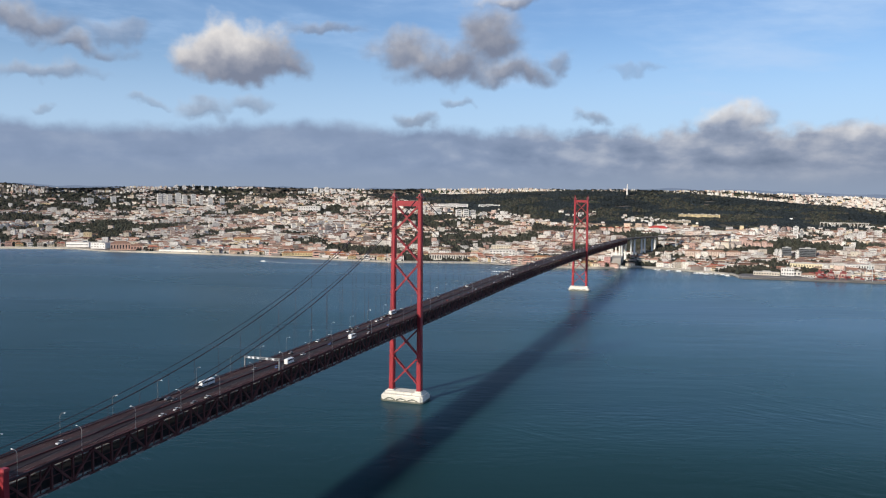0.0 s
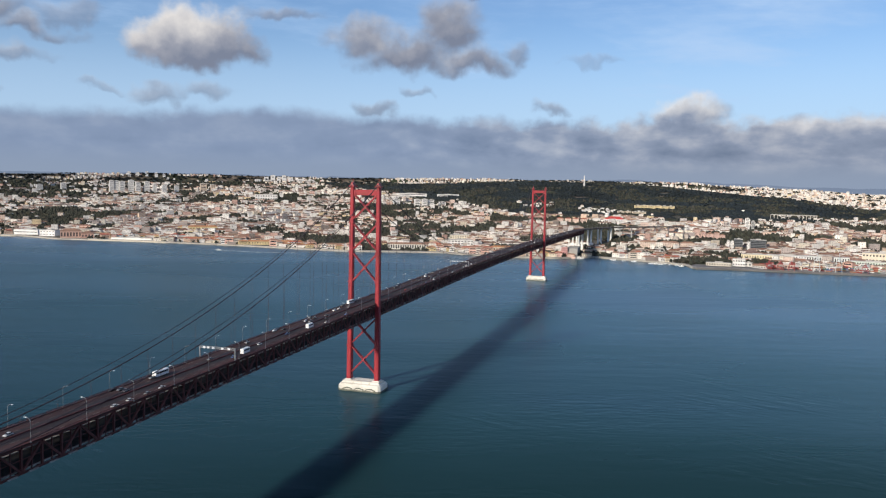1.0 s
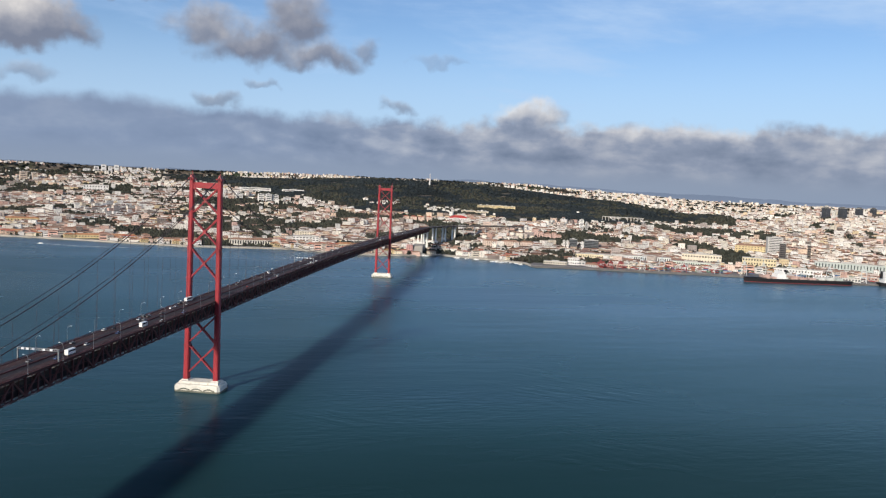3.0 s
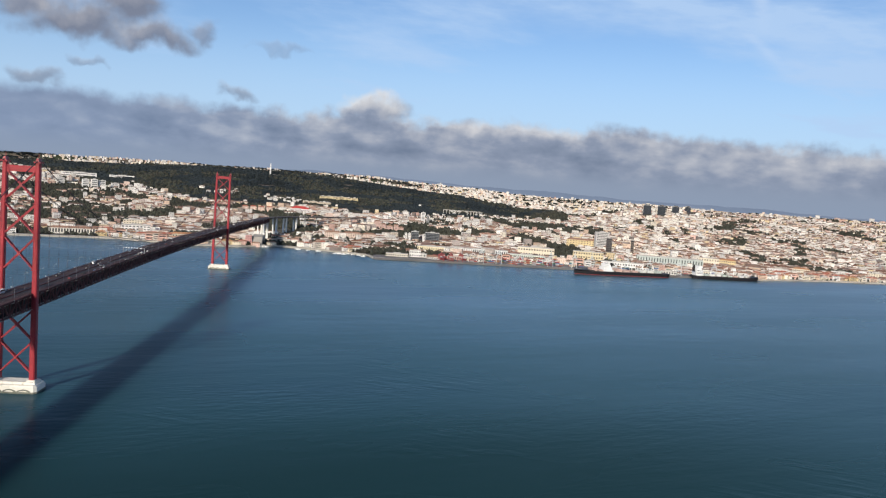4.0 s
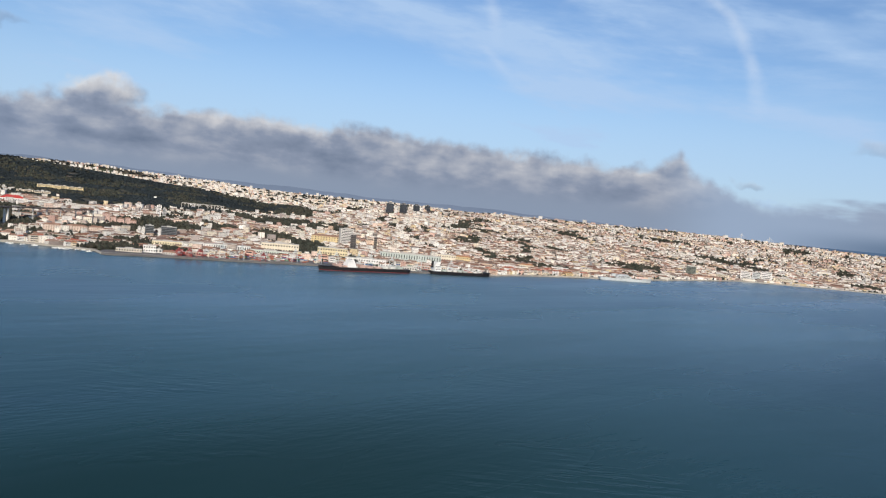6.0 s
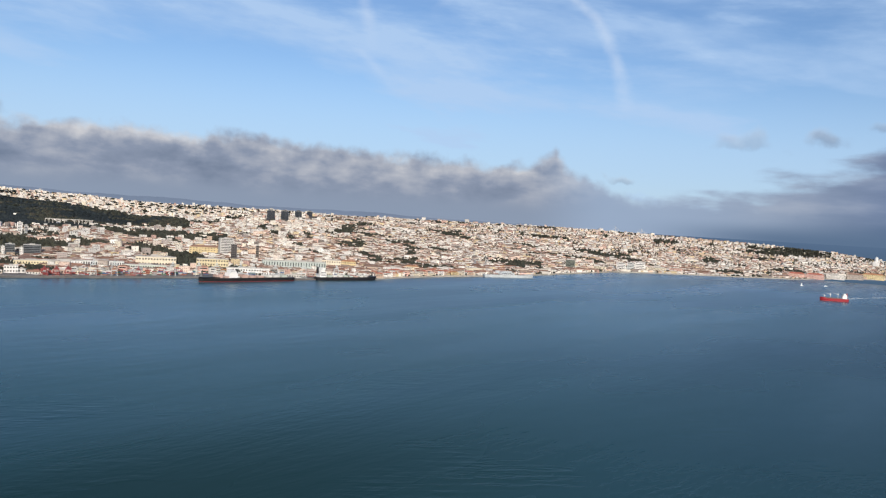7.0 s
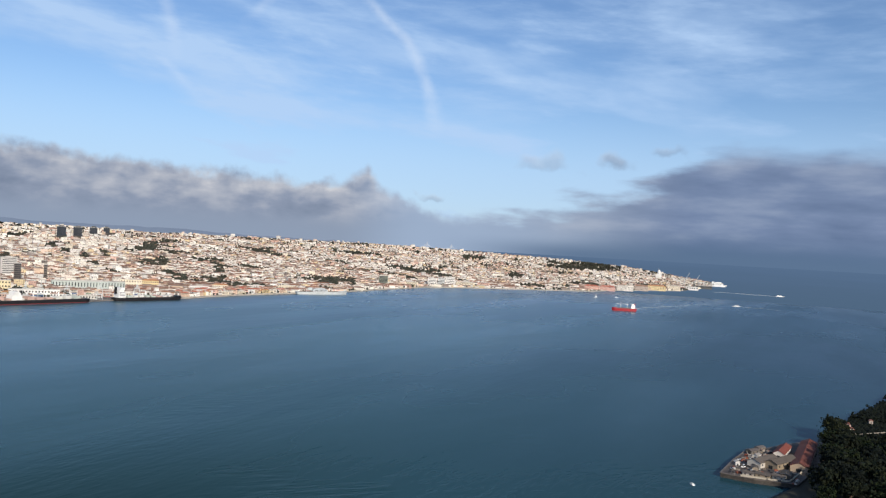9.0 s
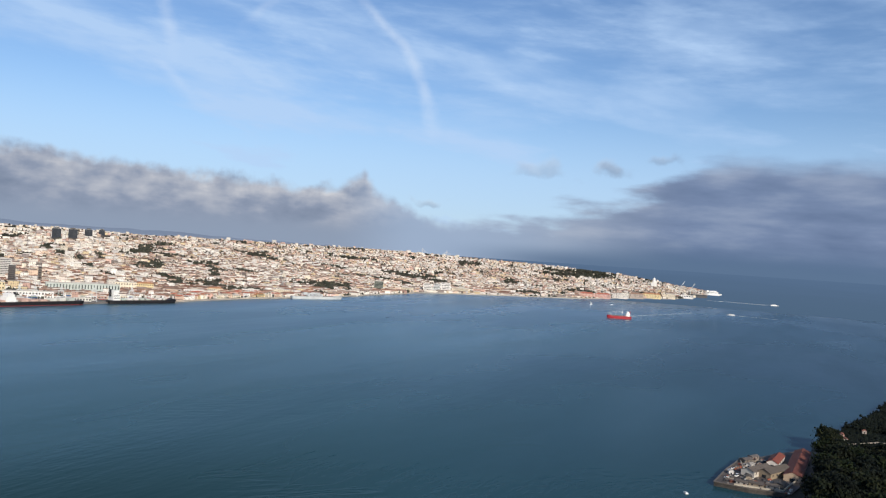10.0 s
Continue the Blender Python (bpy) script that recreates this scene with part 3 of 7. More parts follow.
def tower(at):
    t = new("tower")
    t.parent, t.matrix_basis = bridge, pose(0, at, 0)
    tagged(t, "red steel tower with crossed bracing")

    def x_at(z):
        return 13.7 - (z - 9) / 178.0 * 1.0

    for side in (-1, 1):
        s = Solid()
        for z0, z1 in [(9.3, 40), (40, 68), (68, 100), (100, 127), (127, 154), (154, 187)]:
            low, high = [], []
            for z, ring in ((z0, low), (z1, high)):
                c, e, d = side * x_at(z), 2.25 - (z - 9) * 0.0028, 3.1 - (z - 9) * 0.004
                for dx, dy in ((-e, -d + 0.7), (-e + 0.7, -d), (e - 0.7, -d), (e, -d + 0.7), (e, d - 0.7), (e - 0.7, d), (-e + 0.7, d), (-e, d - 0.7)):
                    ring.append((c + dx, dy, z))
            s.hull(low, high)
            s.box(side * x_at(z0) - 2.35, -3.2, z0, side * x_at(z0) + 2.35, 3.2, z0 + 0.7)
        part("leg", s, STEEL_RED, t)
        c = side * x_at(188)
        s = Solid()
        s.box(c - 2.6, -3.6, 186.9, c + 2.6, 3.6, 188.2)
        s.box(c - 1.3, -3.2, 188.2, c + 1.3, 3.2, 191.0, 0.7)
        s.beam((c, 0, 191), (c, 0, 194.5), 0.3)
        part("cable_saddle", s, STEEL_RED, t, "red cable saddle with a short mast")
    s = Solid()
    s.box(-x_at(183) + 1.6, -1.6, 179.5, x_at(183) - 1.6, 1.6, 184.5)
    part("top_strut", s, STEEL_RED, t)
    for z0, z1 in [(158, 180), (130, 153), (101, 126), (43, 66.5), (15.5, 40)]:
        s = Solid()
        for a, b in ((-1, 1), (1, -1)):
            for d in (-1.5, 1.5):
                s.beam((a * (x_at(z0) - 1.8), d, z0), (b * (x_at(z1) - 1.8), d, z1), 0.75, 0.95)
        mid = (z0 + z1) / 2
        s.box(-1.3, -2.0, mid - 1.3, 1.3, 2.0, mid + 1.3, 0.3)
        part("cross_brace", s, STEEL_RED, t)
    s = Solid()
    ring = [(-20.6, -9.0), (-18.6, -11.0), (18.6, -11.0), (20.6, -9.0), (20.6, 9.0), (18.6, 11.0), (-18.6, 11.0), (-20.6, 9.0)]
    s.hull([(x, y, -6) for x, y in ring], [(x, y, 5.2) for x, y in ring])
    s.hull([(x * 0.97, y * 0.95, 5.2) for x, y in ring], [(x * 0.95, y * 0.92, 6.6) for x, y in ring])
    s.box(-18.2, -7.0, 6.6, 18.2, 7.0, 8.6, 0.4)
    part("pier", s, PIER_STONE, t, "pale concrete pier standing in the water")
    s = Solid()
    s.hull([(x * 1.012, y * 1.02, -5) for x, y in ring], [(x * 1.012, y * 1.02, 1.5) for x, y in ring])
    part("tide_band", s, TIDE, t, "dark weedy tide band")
    for x in (-13.6, 13.6):
        s = Solid()
        s.box(x - 3.4, -4.4, 8.6, x + 3.4, 4.4, 9.6, 0.4)
        part("plinth", s, PIER_STONE, t, "pale plinth under the leg")
    for cx in (-12, -1, 10):
        s = Solid()
        for i in range(10):
            x, z = cx - 4 + 10 * i / 9.0, 2.2 + 1.6 * math.sin(math.pi * i / 9.0)
            s.v.extend([(x, -11.5, z - 1.0), (x, -10.9, z - 1.0), (x, -10.9, z), (x, -11.5, z)])
        for i in range(9):
            s.f += [(i * 4 + j, i * 4 + (j + 1) % 4, i * 4 + 4 + (j + 1) % 4, i * 4 + 4 + j) for j in range(4)]
        s.f += [(3, 2, 1, 0), (36, 37, 38, 39)]
        part("fender", s, TIDE, t, "weathered curved fender")


tower(0.0)
tower(SPAN)

# Rail deck painted black for the shaded inside of the truss.
TRUSS_SHADE = material("black_truss_shade", (0.016, 0.013, 0.013), 0.95, vary=0.3, scale=0.1)
WALK = material("pale_walkway_plates", (0.50, 0.47, 0.44), 0.8, vary=0.5, scale=0.12, stain=(0.10, 0.07, 0.06))
# roadway: slab, lanes and kerbs
PANEL = 11.5
ys = [SOUTH_END - 40 + PANEL * i for i in range(int((NORTH_END - SOUTH_END + 40) / PANEL) + 2)]


def strip(x0, x1, lift, thick, places=ys):
    """One bar that follows the road's rise along the whole bridge."""
    s = Solid()
    for y in places:
        z = road(y) + lift
        s.v.extend([(x0, y, z - thick), (x1, y, z - thick), (x1, y, z), (x0, y, z)])
    m = len(places)
    for i in range(m - 1):
        for j in range(4):
            k = (j + 1) % 4
            s.f.append((i * 4 + j, i * 4 + k, i * 4 + 4 + k, i * 4 + 4 + j))
    s.f += [(3, 2, 1, 0), (m * 4 - 4, m * 4 - 3, m * 4 - 2, m * 4 - 1)]
    return s


part("road_slab", strip(-12.2, 12.2, -0.02, 0.5), ASPHALT, bridge, "brown worn road deck")
part("grating_lane", strip(-5.4, -1.0, 0.012, 0.02), GRATING, bridge, "dark open steel grating lane")
part("grating_lane", strip(1.0, 5.4, 0.012, 0.02), GRATING, bridge, "dark open steel grating lane")
for x in (-9.1, -5.6, 5.6, 9.1):
    s = Solid()
    for i in range(len(ys) - 1):
        y = ys[i]
        s.hull([(x - 0.12, y, road(y) + 0.005), (x + 0.12, y, road(y) + 0.005), (x + 0.12, y + 5, road(y + 5) + 0.005), (x - 0.12, y + 5, road(y + 5) + 0.005)],
               [(x - 0.12, y, road(y) + 0.02), (x + 0.12, y, road(y) + 0.02), (x + 0.12, y + 5, road(y + 5) + 0.02), (x - 0.12, y + 5, road(y + 5) + 0.02)])
    tagged(part("lane_marking", s, PAINT_LINE, bridge, "worn pale lane dashes"), kind="stuff")
part("median_barrier", strip(-0.3, 0.3, 0.7, 0.7), STEEL_DARK, bridge, "low dark median barrier")
for x in (-12.0, 12.0):
    part("kerb", strip(x - 0.35, x + 0.35, 0.3, 0.3), STEEL_DARK, bridge)
    part("guard_rail", strip(x - 0.08, x + 0.08, 1.15, 0.22), STEEL_DARK, bridge)
    part("guard_rail", strip(x - 0.08, x + 0.08, 0.78, 0.16), STEEL_DARK, bridge)
for x in (-11.3, 11.3):
    part("top_chord", strip(x - 0.45, x + 0.45, -0.55, 1.0), STEEL_DARK, bridge)
    part("bottom_chord", strip(x - 0.45, x + 0.45, -11.8, 0.9), STEEL_DARK, bridge)
for x in (-11.3, 11.3):
    part("mid_rail", strip(x - 0.12, x + 0.12, -6.3, 0.3), STEEL_DARK, bridge)
    part("walkway_rail", strip(x - 0.08, x + 0.08, -10.2, 0.2), STEEL_DARK, bridge)
part("rail_deck", strip(-8.5, 8.5, -11.6, 0.5), TRUSS_SHADE, bridge, "railway deck under the road, painted black as in shade")
part("maintenance_walkway", strip(8.9, 10.8, -11.3, 0.2), WALK, bridge, "pale grating walkway")
part("maintenance_walkway", strip(-10.8, -8.9, -11.3, 0.2), WALK, bridge, "pale grating walkway")

# Pale plates added for the sunlit marks along the truss's lower edge.
panel_mesh = Solid()
panel_mesh.box(-0.7, -2.6, -0.12, 0.7, 2.6, 0.0)
panel_mesh.box(-0.06, -2.6, -0.01, 0.06, 2.6, 0.35)
panel_mesh = panel_mesh.mesh("sunlit_mark_plate", WALK)
post_mesh, diag_mesh, beam_mesh = Solid(), Solid(), Solid()
post_mesh.box(-0.45, -0.45, -11.9, 0.45, 0.45, -1.5)
post_mesh.box(-0.2, PANEL * 0.5 - 0.2, -11.9, 0.2, PANEL * 0.5 + 0.2, -1.5)
post_mesh.box(-0.35, -0.3, -1.6, 0.9, 0.3, -0.7)
diag_mesh.beam((0, 0, -12.0), (0, PANEL, -1.3), 0.9, 1.0)
beam_mesh.box(-11.0, -0.35, -2.6, 11.0, 0.35, -0.55)
beam_mesh.box(-11.0, -0.35, -13.0, 11.0, 0.35, -12.15)
post_mesh, diag_mesh, beam_mesh = (k.mesh(n, STEEL_DARK) for k, n in ((post_mesh, "post"), (diag_mesh, "diagonal"), (beam_mesh, "floor_beam")))
rest = Solid()
for i, y in enumerate(ys[:-1]):
    z, z2 = road(y), road(y + PANEL)
    for x in (-11.3, 11.3):
        if y < 520:
            part("post", post_mesh, None, bridge).location = (x, y, z)
            d = part("diagonal", diag_mesh, None, bridge)
            d.location = (x, y + (PANEL if i % 2 else 0), z)
            if i % 2:
                d.rotation_euler = (0, 0, math.pi)
        else:
            rest.box(x - 0.3, y - 0.3, z - 11.9, x + 0.3, y + 0.3, z - 1.5)
            p, q = ((x, y, z - 12), (x, y + PANEL, z2 - 1.3)) if i % 2 == 0 else ((x, y, z - 1.3), (x, y + PANEL, z2 - 12))
            rest.beam(p, q, 0.9, 1.0)
    if y < 520:
        part("floor_beam", beam_mesh, None, bridge).location = (0, y, z)
        part("sunlit_mark_plate", panel_mesh, None, bridge).location = (12.35, y + 0.5 * PANEL, 0.5 * (z + z2) - 12.3)
    else:
        rest.box(-11, y - 0.35, z - 2.6, 11, y + 0.35, z - 0.55)
        rest.box(-11, y - 0.35, z - 13.0, 11, y + 0.35, z - 12.15)
tagged(part("far_truss", rest, STEEL_DARK, bridge, "dense dark red-brown truss members"), kind="stuff")

# cables and hangers
SIDE_S, SIDE_N, TOP = -455.0, SPAN + 455.0, 190.3


def cable_height(y, upper):
    if 0 <= y <= SPAN:
        u = 2 * y / SPAN - 1
        low = 91.0 + (2.2 if upper else 0.0)
        return low + (TOP - low) * u * u
    end, foot = (SIDE_S, 0.0) if y < 0 else (SIDE_N, SPAN)
    t = (y - foot) / (end - foot)
    return TOP + (road(end) + (2.5 if upper else -0.5) - TOP) * t - 4 * (23.4 if upper else 25.2) * t * (1 - t)


for x in (-12.75, 12.75):
    for upper in (False, True):
        s = Solid()
        pts = [SIDE_S + (SIDE_N - SIDE_S) * i / 150.0 for i in range(151)] + [0.0, SPAN]
        s.tube([(x, y, cable_height(y, upper)) for y in sorted(pts)], 0.19 if upper else 0.32)
        part("main_cable", s, CABLE, bridge, "thick dark suspension cable" if not upper else "thinner upper suspension cable")
    y = SIDE_S + 23.0
    while y < SIDE_N:
        top, foot = cable_height(y, False), road(y) - 0.6
        if abs(y) > 12 and abs(y - SPAN) > 12 and top - foot > 3:
            s = Solid()
            for d in (-0.25, 0.25):
                s.beam((x * 0.97, y + d, foot), (x, y + d, top), 0.07)
            if y < SPAN / 2 + 30 or y > 0:
                part("hanger", s, CABLE, bridge)
        y += 23.0

# portal at the end of the south side span
for at in (SIDE_S + 8,):
    t = new("end_portal")
    t.parent, t.matrix_basis = bridge, pose(0, at, 0)
    tagged(t, "red steel portal across the road at the end of the span")
    z = road(at)
    for x in (-14.2, 14.2):
        s = Solid()
        s.box(x - 1.1, -1.2, 4.0, x + 1.1, 1.2, z + 4.8)
        s.box(x - 1.5, -1.6, z + 4.8, x + 1.5, 1.6, z + 6.0, 0.3)
        part("post", s, STEEL_RED, t)
    s = Solid()
    s.box(-12.7, -1.0, z + 4.0, 12.7, 1.0, z + 5.6)
    part("crossbeam", s, STEEL_RED, t)

# ---- lamps, gantries and traffic on the deck ----


def on_bridge(x, y, lift=0.0, turn=0.0):
    return BRIDGE @ pose(x, y, road(y) + lift, 0, 0, turn)


def street_lamp():
    t = thing("street_lamp", "tall pale steel lamp with a curved arm on the bridge", "street lamp", group="lamps along the bridge")
    s = Solid()
    s.box(-0.3, -0.3, 0, 0.3, 0.3, 0.5)
    s.beam((0, 0, 0.5), (0, 0, 9.2), 0.20, sides=6)
    part("pole", s, GALVANISED, t)
    s = Solid()
    s.tube([(0, 0, 9.2), (-0.35, 0, 10.1), (-1.1, 0, 10.7), (-2.2, 0, 10.9)], 0.11)
    part("arm", s, GALVANISED, t)
    s = Solid()
    s.box(-3.1, -0.22, 10.78, -2.1, 0.22, 11.0, 0.06)
    part("lamp_head", s, LAMP_HEAD, t, "white lamp head")
    return t


lamp = street_lamp()
lamp.matrix_basis = on_bridge(12.6, -439.5)
spots = [(side * 12.6, -439.5 + 33.5 * i + (13 if side < 0 else 0)) for i in range(57) for side in (1, -1)]
for x, y in spots[1:]:
    if abs(y) > 6 and abs(y - SPAN) > 6:
        copy_thing(lamp, on_bridge(x, y, 0, 0 if x > 0 else 180))


def sign_gantry(y):
    t = thing("sign_gantry", "pale steel sign gantry spanning the bridge road", "sign gantry", on_bridge(0, y))
    for x in (-12.5, 12.5):
        s = Solid()
        s.box(x - 0.3, -0.4, 0.2, x + 0.3, 0.4, 7.4)
        part("post", s, GALVANISED, t)
    s = Solid()
    for z in (6.6, 7.6):
        for d in (-0.5, 0.5):
            s.beam((-12.6, d, z), (12.6, d, z), 0.2)
    for i in range(17):
        x = -12.5 + i * 25 / 16.0
        for d in (-0.5, 0.5):
            s.beam((x, d, 6.6), (x + (1.56 if i < 16 else 0), d, 7.6), 0.12)
    part("truss_beam", s, GALVANISED, t)
    for x in (-9, -6, -2.5, 4, 8.5):
        s = Solid()
        s.box(x - 0.8, -0.85, 6.5, x + 0.8, -0.6, 7.7, 0.0)
        part("sign_panel", s, LAMP_HEAD, t, "pale sign panel")


sign_gantry(-243)
sign_gantry(-455)
sign_gantry(330)

TYRE = material("black_rubber", (0.02, 0.02, 0.02), 0.9, vary=0.2, scale=2.0)
wheel_mesh = Solid()
wheel_mesh.beam((-0.12, 0, 0), (0.12, 0, 0), 0.64, 0.64, 10)
wheel_mesh = wheel_mesh.mesh("wheel", TYRE)


def vehicle(name, label, category, paint, length, wide, tall, hood, tail, base=0.35):
    """A road vehicle that heads along +y: hood and tail are the lengths of the low ends."""
    t = thing(name, label, category, group="traffic on the bridge")
    s = Solid()
    h, e = length / 2, wide / 2
    belt = base + (tall - base) * (0.52 if hood > 0.3 else 0.95)
    s.hull([(-e, -h, base), (e, -h, base), (e, h, base), (-e, h, base)], [(-e, -h, belt), (e, -h, belt), (e, h - 0.1, belt - 0.08), (-e, h - 0.1, belt - 0.08)])
    part("body", s, paint, t)
    if hood > 0.3:
        s = Solid()
        s.hull([(-e + 0.06, -h + tail, belt), (e - 0.06, -h + tail, belt), (e - 0.06, h - hood, belt - 0.02), (-e + 0.06, h - hood, belt - 0.02)],
               [(-e + 0.2, -h + tail + 0.4, tall), (e - 0.2, -h + tail + 0.4, tall), (e - 0.2, h - hood - 0.7, tall), (-e + 0.2, h - hood - 0.7, tall)])
        part("cabin", s, DARK_HOLLOW, t, "dark glazed cabin")
        s = Solid()
        s.box(-e + 0.2, -h + tail + 0.45, tall - 0.02, e - 0.2, h - hood - 0.75, tall + 0.05)
        part("roof", s, paint, t)
    else:
        s = Solid()
        s.box(-e - 0.02, -h + 0.6, belt - 1.25, e + 0.02, h - 0.5, belt - 0.35)
        part("window_band", s, DARK_HOLLOW, t, "dark window band")
        s = Solid()
        s.box(-e + 0.05, -h + 0.05, belt, e - 0.05, h - 0.2, tall + 0.1, 0.15)
        part("roof", s, paint, t)
    for x in (-e + 0.05, e - 0.05):
        for y in (-h + length * 0.2, h - length * 0.2):
            part("wheel", wheel_mesh, None, t).location = (x, y, 0.33)
    return t


PAINTS = {"white": (0.80, 0.80, 0.78), "silver": (0.50, 0.51, 0.52), "grey": (0.18, 0.185, 0.19), "black": (0.025, 0.025, 0.03), "red": (0.40, 0.04, 0.03), "blue": (0.05, 0.09, 0.22)}
PAINTS = {k: material(k + "_car_paint", v, 0.35, vary=0.08, scale=0.6, spec=0.5) for k, v in PAINTS.items()}
kinds = [vehicle("car", k + " car driving on the bridge deck", "car", PAINTS[k], 4.3, 1.75, 1.46, 1.1, 0.5) for k in PAINTS]
kinds.append(vehicle("van", "white delivery van on the bridge deck", "van", PAINTS["white"], 5.6, 2.0, 2.4, 0.9, 0.1))
bus = vehicle("bus", "long white coach on the bridge deck", "bus", PAINTS["white"], 12.0, 2.5, 3.3, 0.0, 0.0)
lorry = vehicle("lorry", "white box lorry on the bridge deck", "lorry", PAINTS["white"], 8.5, 2.45, 3.4, 0.0, 0.0)
rng = random.Random(5)
LANES = [(-10.6, 180), (-7.3, 180), (-3.2, 180), (3.2, 0), (7.3, 0), (10.4, 0)]
used = set()
for i, k in enumerate(kinds):
    k.matrix_basis = on_bridge(LANES[i % 6][0], -150 + 61 * i, 0.03, LANES[i % 6][1])
bus.matrix_basis = on_bridge(-7.3, -290, 0.03, 180)
lorry.matrix_basis = on_bridge(7.3, -222, 0.03, 0)
copy_thing(bus, on_bridge(-10.4, -8, 0.03, 180))
copy_thing(lorry, on_bridge(7.3, -128, 0.03, 0))
for i in range(150):
    lane, y = rng.choice(LANES), -440 + 1850 * rng.random() ** 0.85
    slot = (lane[0], int(y / 13))
    if slot in used or abs(y + 290) < 14 or abs(y + 222) < 12 or abs(y + 8) < 14 or abs(y + 128) < 12:
        continue
    used.add(slot)
    k = rng.choice(kinds[1:4] * 2 + kinds)
    copy_thing(k, on_bridge(lane[0] + rng.uniform(-0.25, 0.25), slot[1] * 13 + rng.uniform(-2, 2), 0.03, lane[1]))

# ---- the city: houses that nobody could count, with roofs and windows ----
rng = random.Random(11)


def wooded(a, r, z):
    rise = math.degrees(math.atan2(z - EYE[2], r))
    return -9 < a < 34.5 and rise > along(WOODS, a) and r < along(RIDGE, a) * 1.04


class Houses:
    """Walls, roofs and windows of many houses, each a solid of its own."""

    def __init__(self):
        self.walls, self.white, self.roofs, self.flats, self.panes = Solid(), Solid(), Solid(), Solid(), Solid()

    def add(self, place, k, turn, wide, deep, tall, gable, white, floors=True):
        c, sn = math.cos(turn), math.sin(turn)

        def at(x, y, z):
            return (place[0] + k * (c * x - sn * y), place[1] + k * (sn * x + c * y), place[2] + k * z)

        e, d = wide / 2, deep / 2
        walls = self.white if white else self.walls
        walls.hull([at(-e, -d, -9), at(e, -d, -9), at(e, d, -9), at(-e, d, -9)], [at(-e, -d, tall), at(e, -d, tall), at(e, d, tall), at(-e, d, tall)])
        if gable:
            o, top = 0.5, tall + 0.05
            m = min(e, d) * 0.9
            lo = [at(-e - o, -d - o, top), at(e + o, -d - o, top), at(e + o, d + o, top), at(-e - o, d + o, top)]
            h = tall + min(e, d) * 0.55
            if e > d:
                hi = [at(-e + m, -0.1, h), at(e - m, -0.1, h), at(e - m, 0.1, h), at(-e + m, 0.1, h)]
            else:
                hi = [at(-0.1, -d + m, h), at(0.1, -d + m, h), at(0.1, d - m, h), at(-0.1, d - m, h)]
            self.roofs.hull(lo, hi)
        else:
            self.flats.hull([at(-e, -d, tall + 0.02), at(e, -d, tall + 0.02), at(e, d, tall + 0.02), at(-e, d, tall + 0.02)],
                            [at(-e, -d, tall + 0.8), at(e, -d, tall + 0.8), at(e, d, tall + 0.8), at(-e, d, tall + 0.8)])
        if floors:
            rows = max(1, int(tall / 4.2))
            cols = max(2, int(wide / 5.0))
            for i in range(rows):
                z = 1.2 + i * tall / rows
                for j in range(cols):
                    if rng.random() < 0.2:
                        continue
                    x, w2 = -e + (j + 0.5) * wide / cols, rng.choice((0.6, 0.75, 1.1))
                    self.panes.quad(at(x - w2, -d - 0.12, z), at(x + w2, -d - 0.12, z), at(x + w2, -d - 0.12, z + 1.8), at(x - w2, -d - 0.12, z + 1.8))

    def build(self, name, label):
        t = thing(name, label, "houses", kind="stuff")
        for n, solid, mat in (("walls", self.walls, WALLS), ("white_walls", self.white, WHITE_WALLS), ("tiled_roofs", self.roofs, TILES),
                              ("flat_roofs", self.flats, FLAT_ROOF), ("window_panes", self.panes, DARK_HOLLOW)):
            if solid.v:
                tagged(part(n, solid, mat, t), kind="stuff")
        return t


class Greens:
    """Crowns of many trees: uneven clumps, each a solid of its own."""

    def __init__(self):
        self.s = Solid()

    def add(self, place, k, wide, tall):
        x, y, z = place
        n, r = 6, wide / 2 * k
        for clump in range(2):
            ox, oy, g = rng.uniform(-0.5, 0.5) * r, rng.uniform(-0.5, 0.5) * r, rng.uniform(0.6, 1.0)
            rings = []
            for h, f in ((-0.15, 0.55), (0.35, 1.0), (0.75, 0.7), (1.0, 0.18)):
                rings.append([(x + ox + g * r * f * rng.uniform(0.75, 1.2) * math.cos(6.283 * i / n), y + oy + g * r * f * rng.uniform(0.75, 1.2) * math.sin(6.283 * i / n),
                               z + tall * k * h * g * rng.uniform(0.92, 1.08)) for i in range(n)])
            b = len(self.s.v)
            for ring in rings:
                self.s.v.extend(ring)
            for lev in range(3):
                for i in range(n):
                    j = (i + 1) % n
                    self.s.f.append((b + lev * n + i, b + lev * n + j, b + lev * n + n + j, b + lev * n + n + i))
            self.s.f.append(tuple(b + 3 * n + i for i in range(n)))


    def small(self, place, k, wide, tall):
        """One uneven far crown."""
        x, y, z = place
        n, r, b = 5, wide / 2 * k, len(self.s.v)
        for h, f in ((-0.1, 0.7), (0.45, 1.0), (1.0, 0.25)):
            t = rng.uniform(0, 1.2)
            self.s.v.extend((x + r * f * rng.uniform(0.75, 1.2) * math.cos(6.283 * i / n + t), y + r * f * rng.uniform(0.75, 1.2) * math.sin(6.283 * i / n + t),
                             z + tall * k * h * rng.uniform(0.88, 1.1)) for i in range(n))
        for lev in range(2):
            for i in range(n):
                j = (i + 1) % n
                self.s.f.append((b + lev * n + i, b + lev * n + j, b + lev * n + n + j, b + lev * n + n + i))
        self.s.f.append(tuple(b + 2 * n + i for i in range(n)))


city, far_city, greens, woods = Houses(), Houses(), Greens(), Greens()
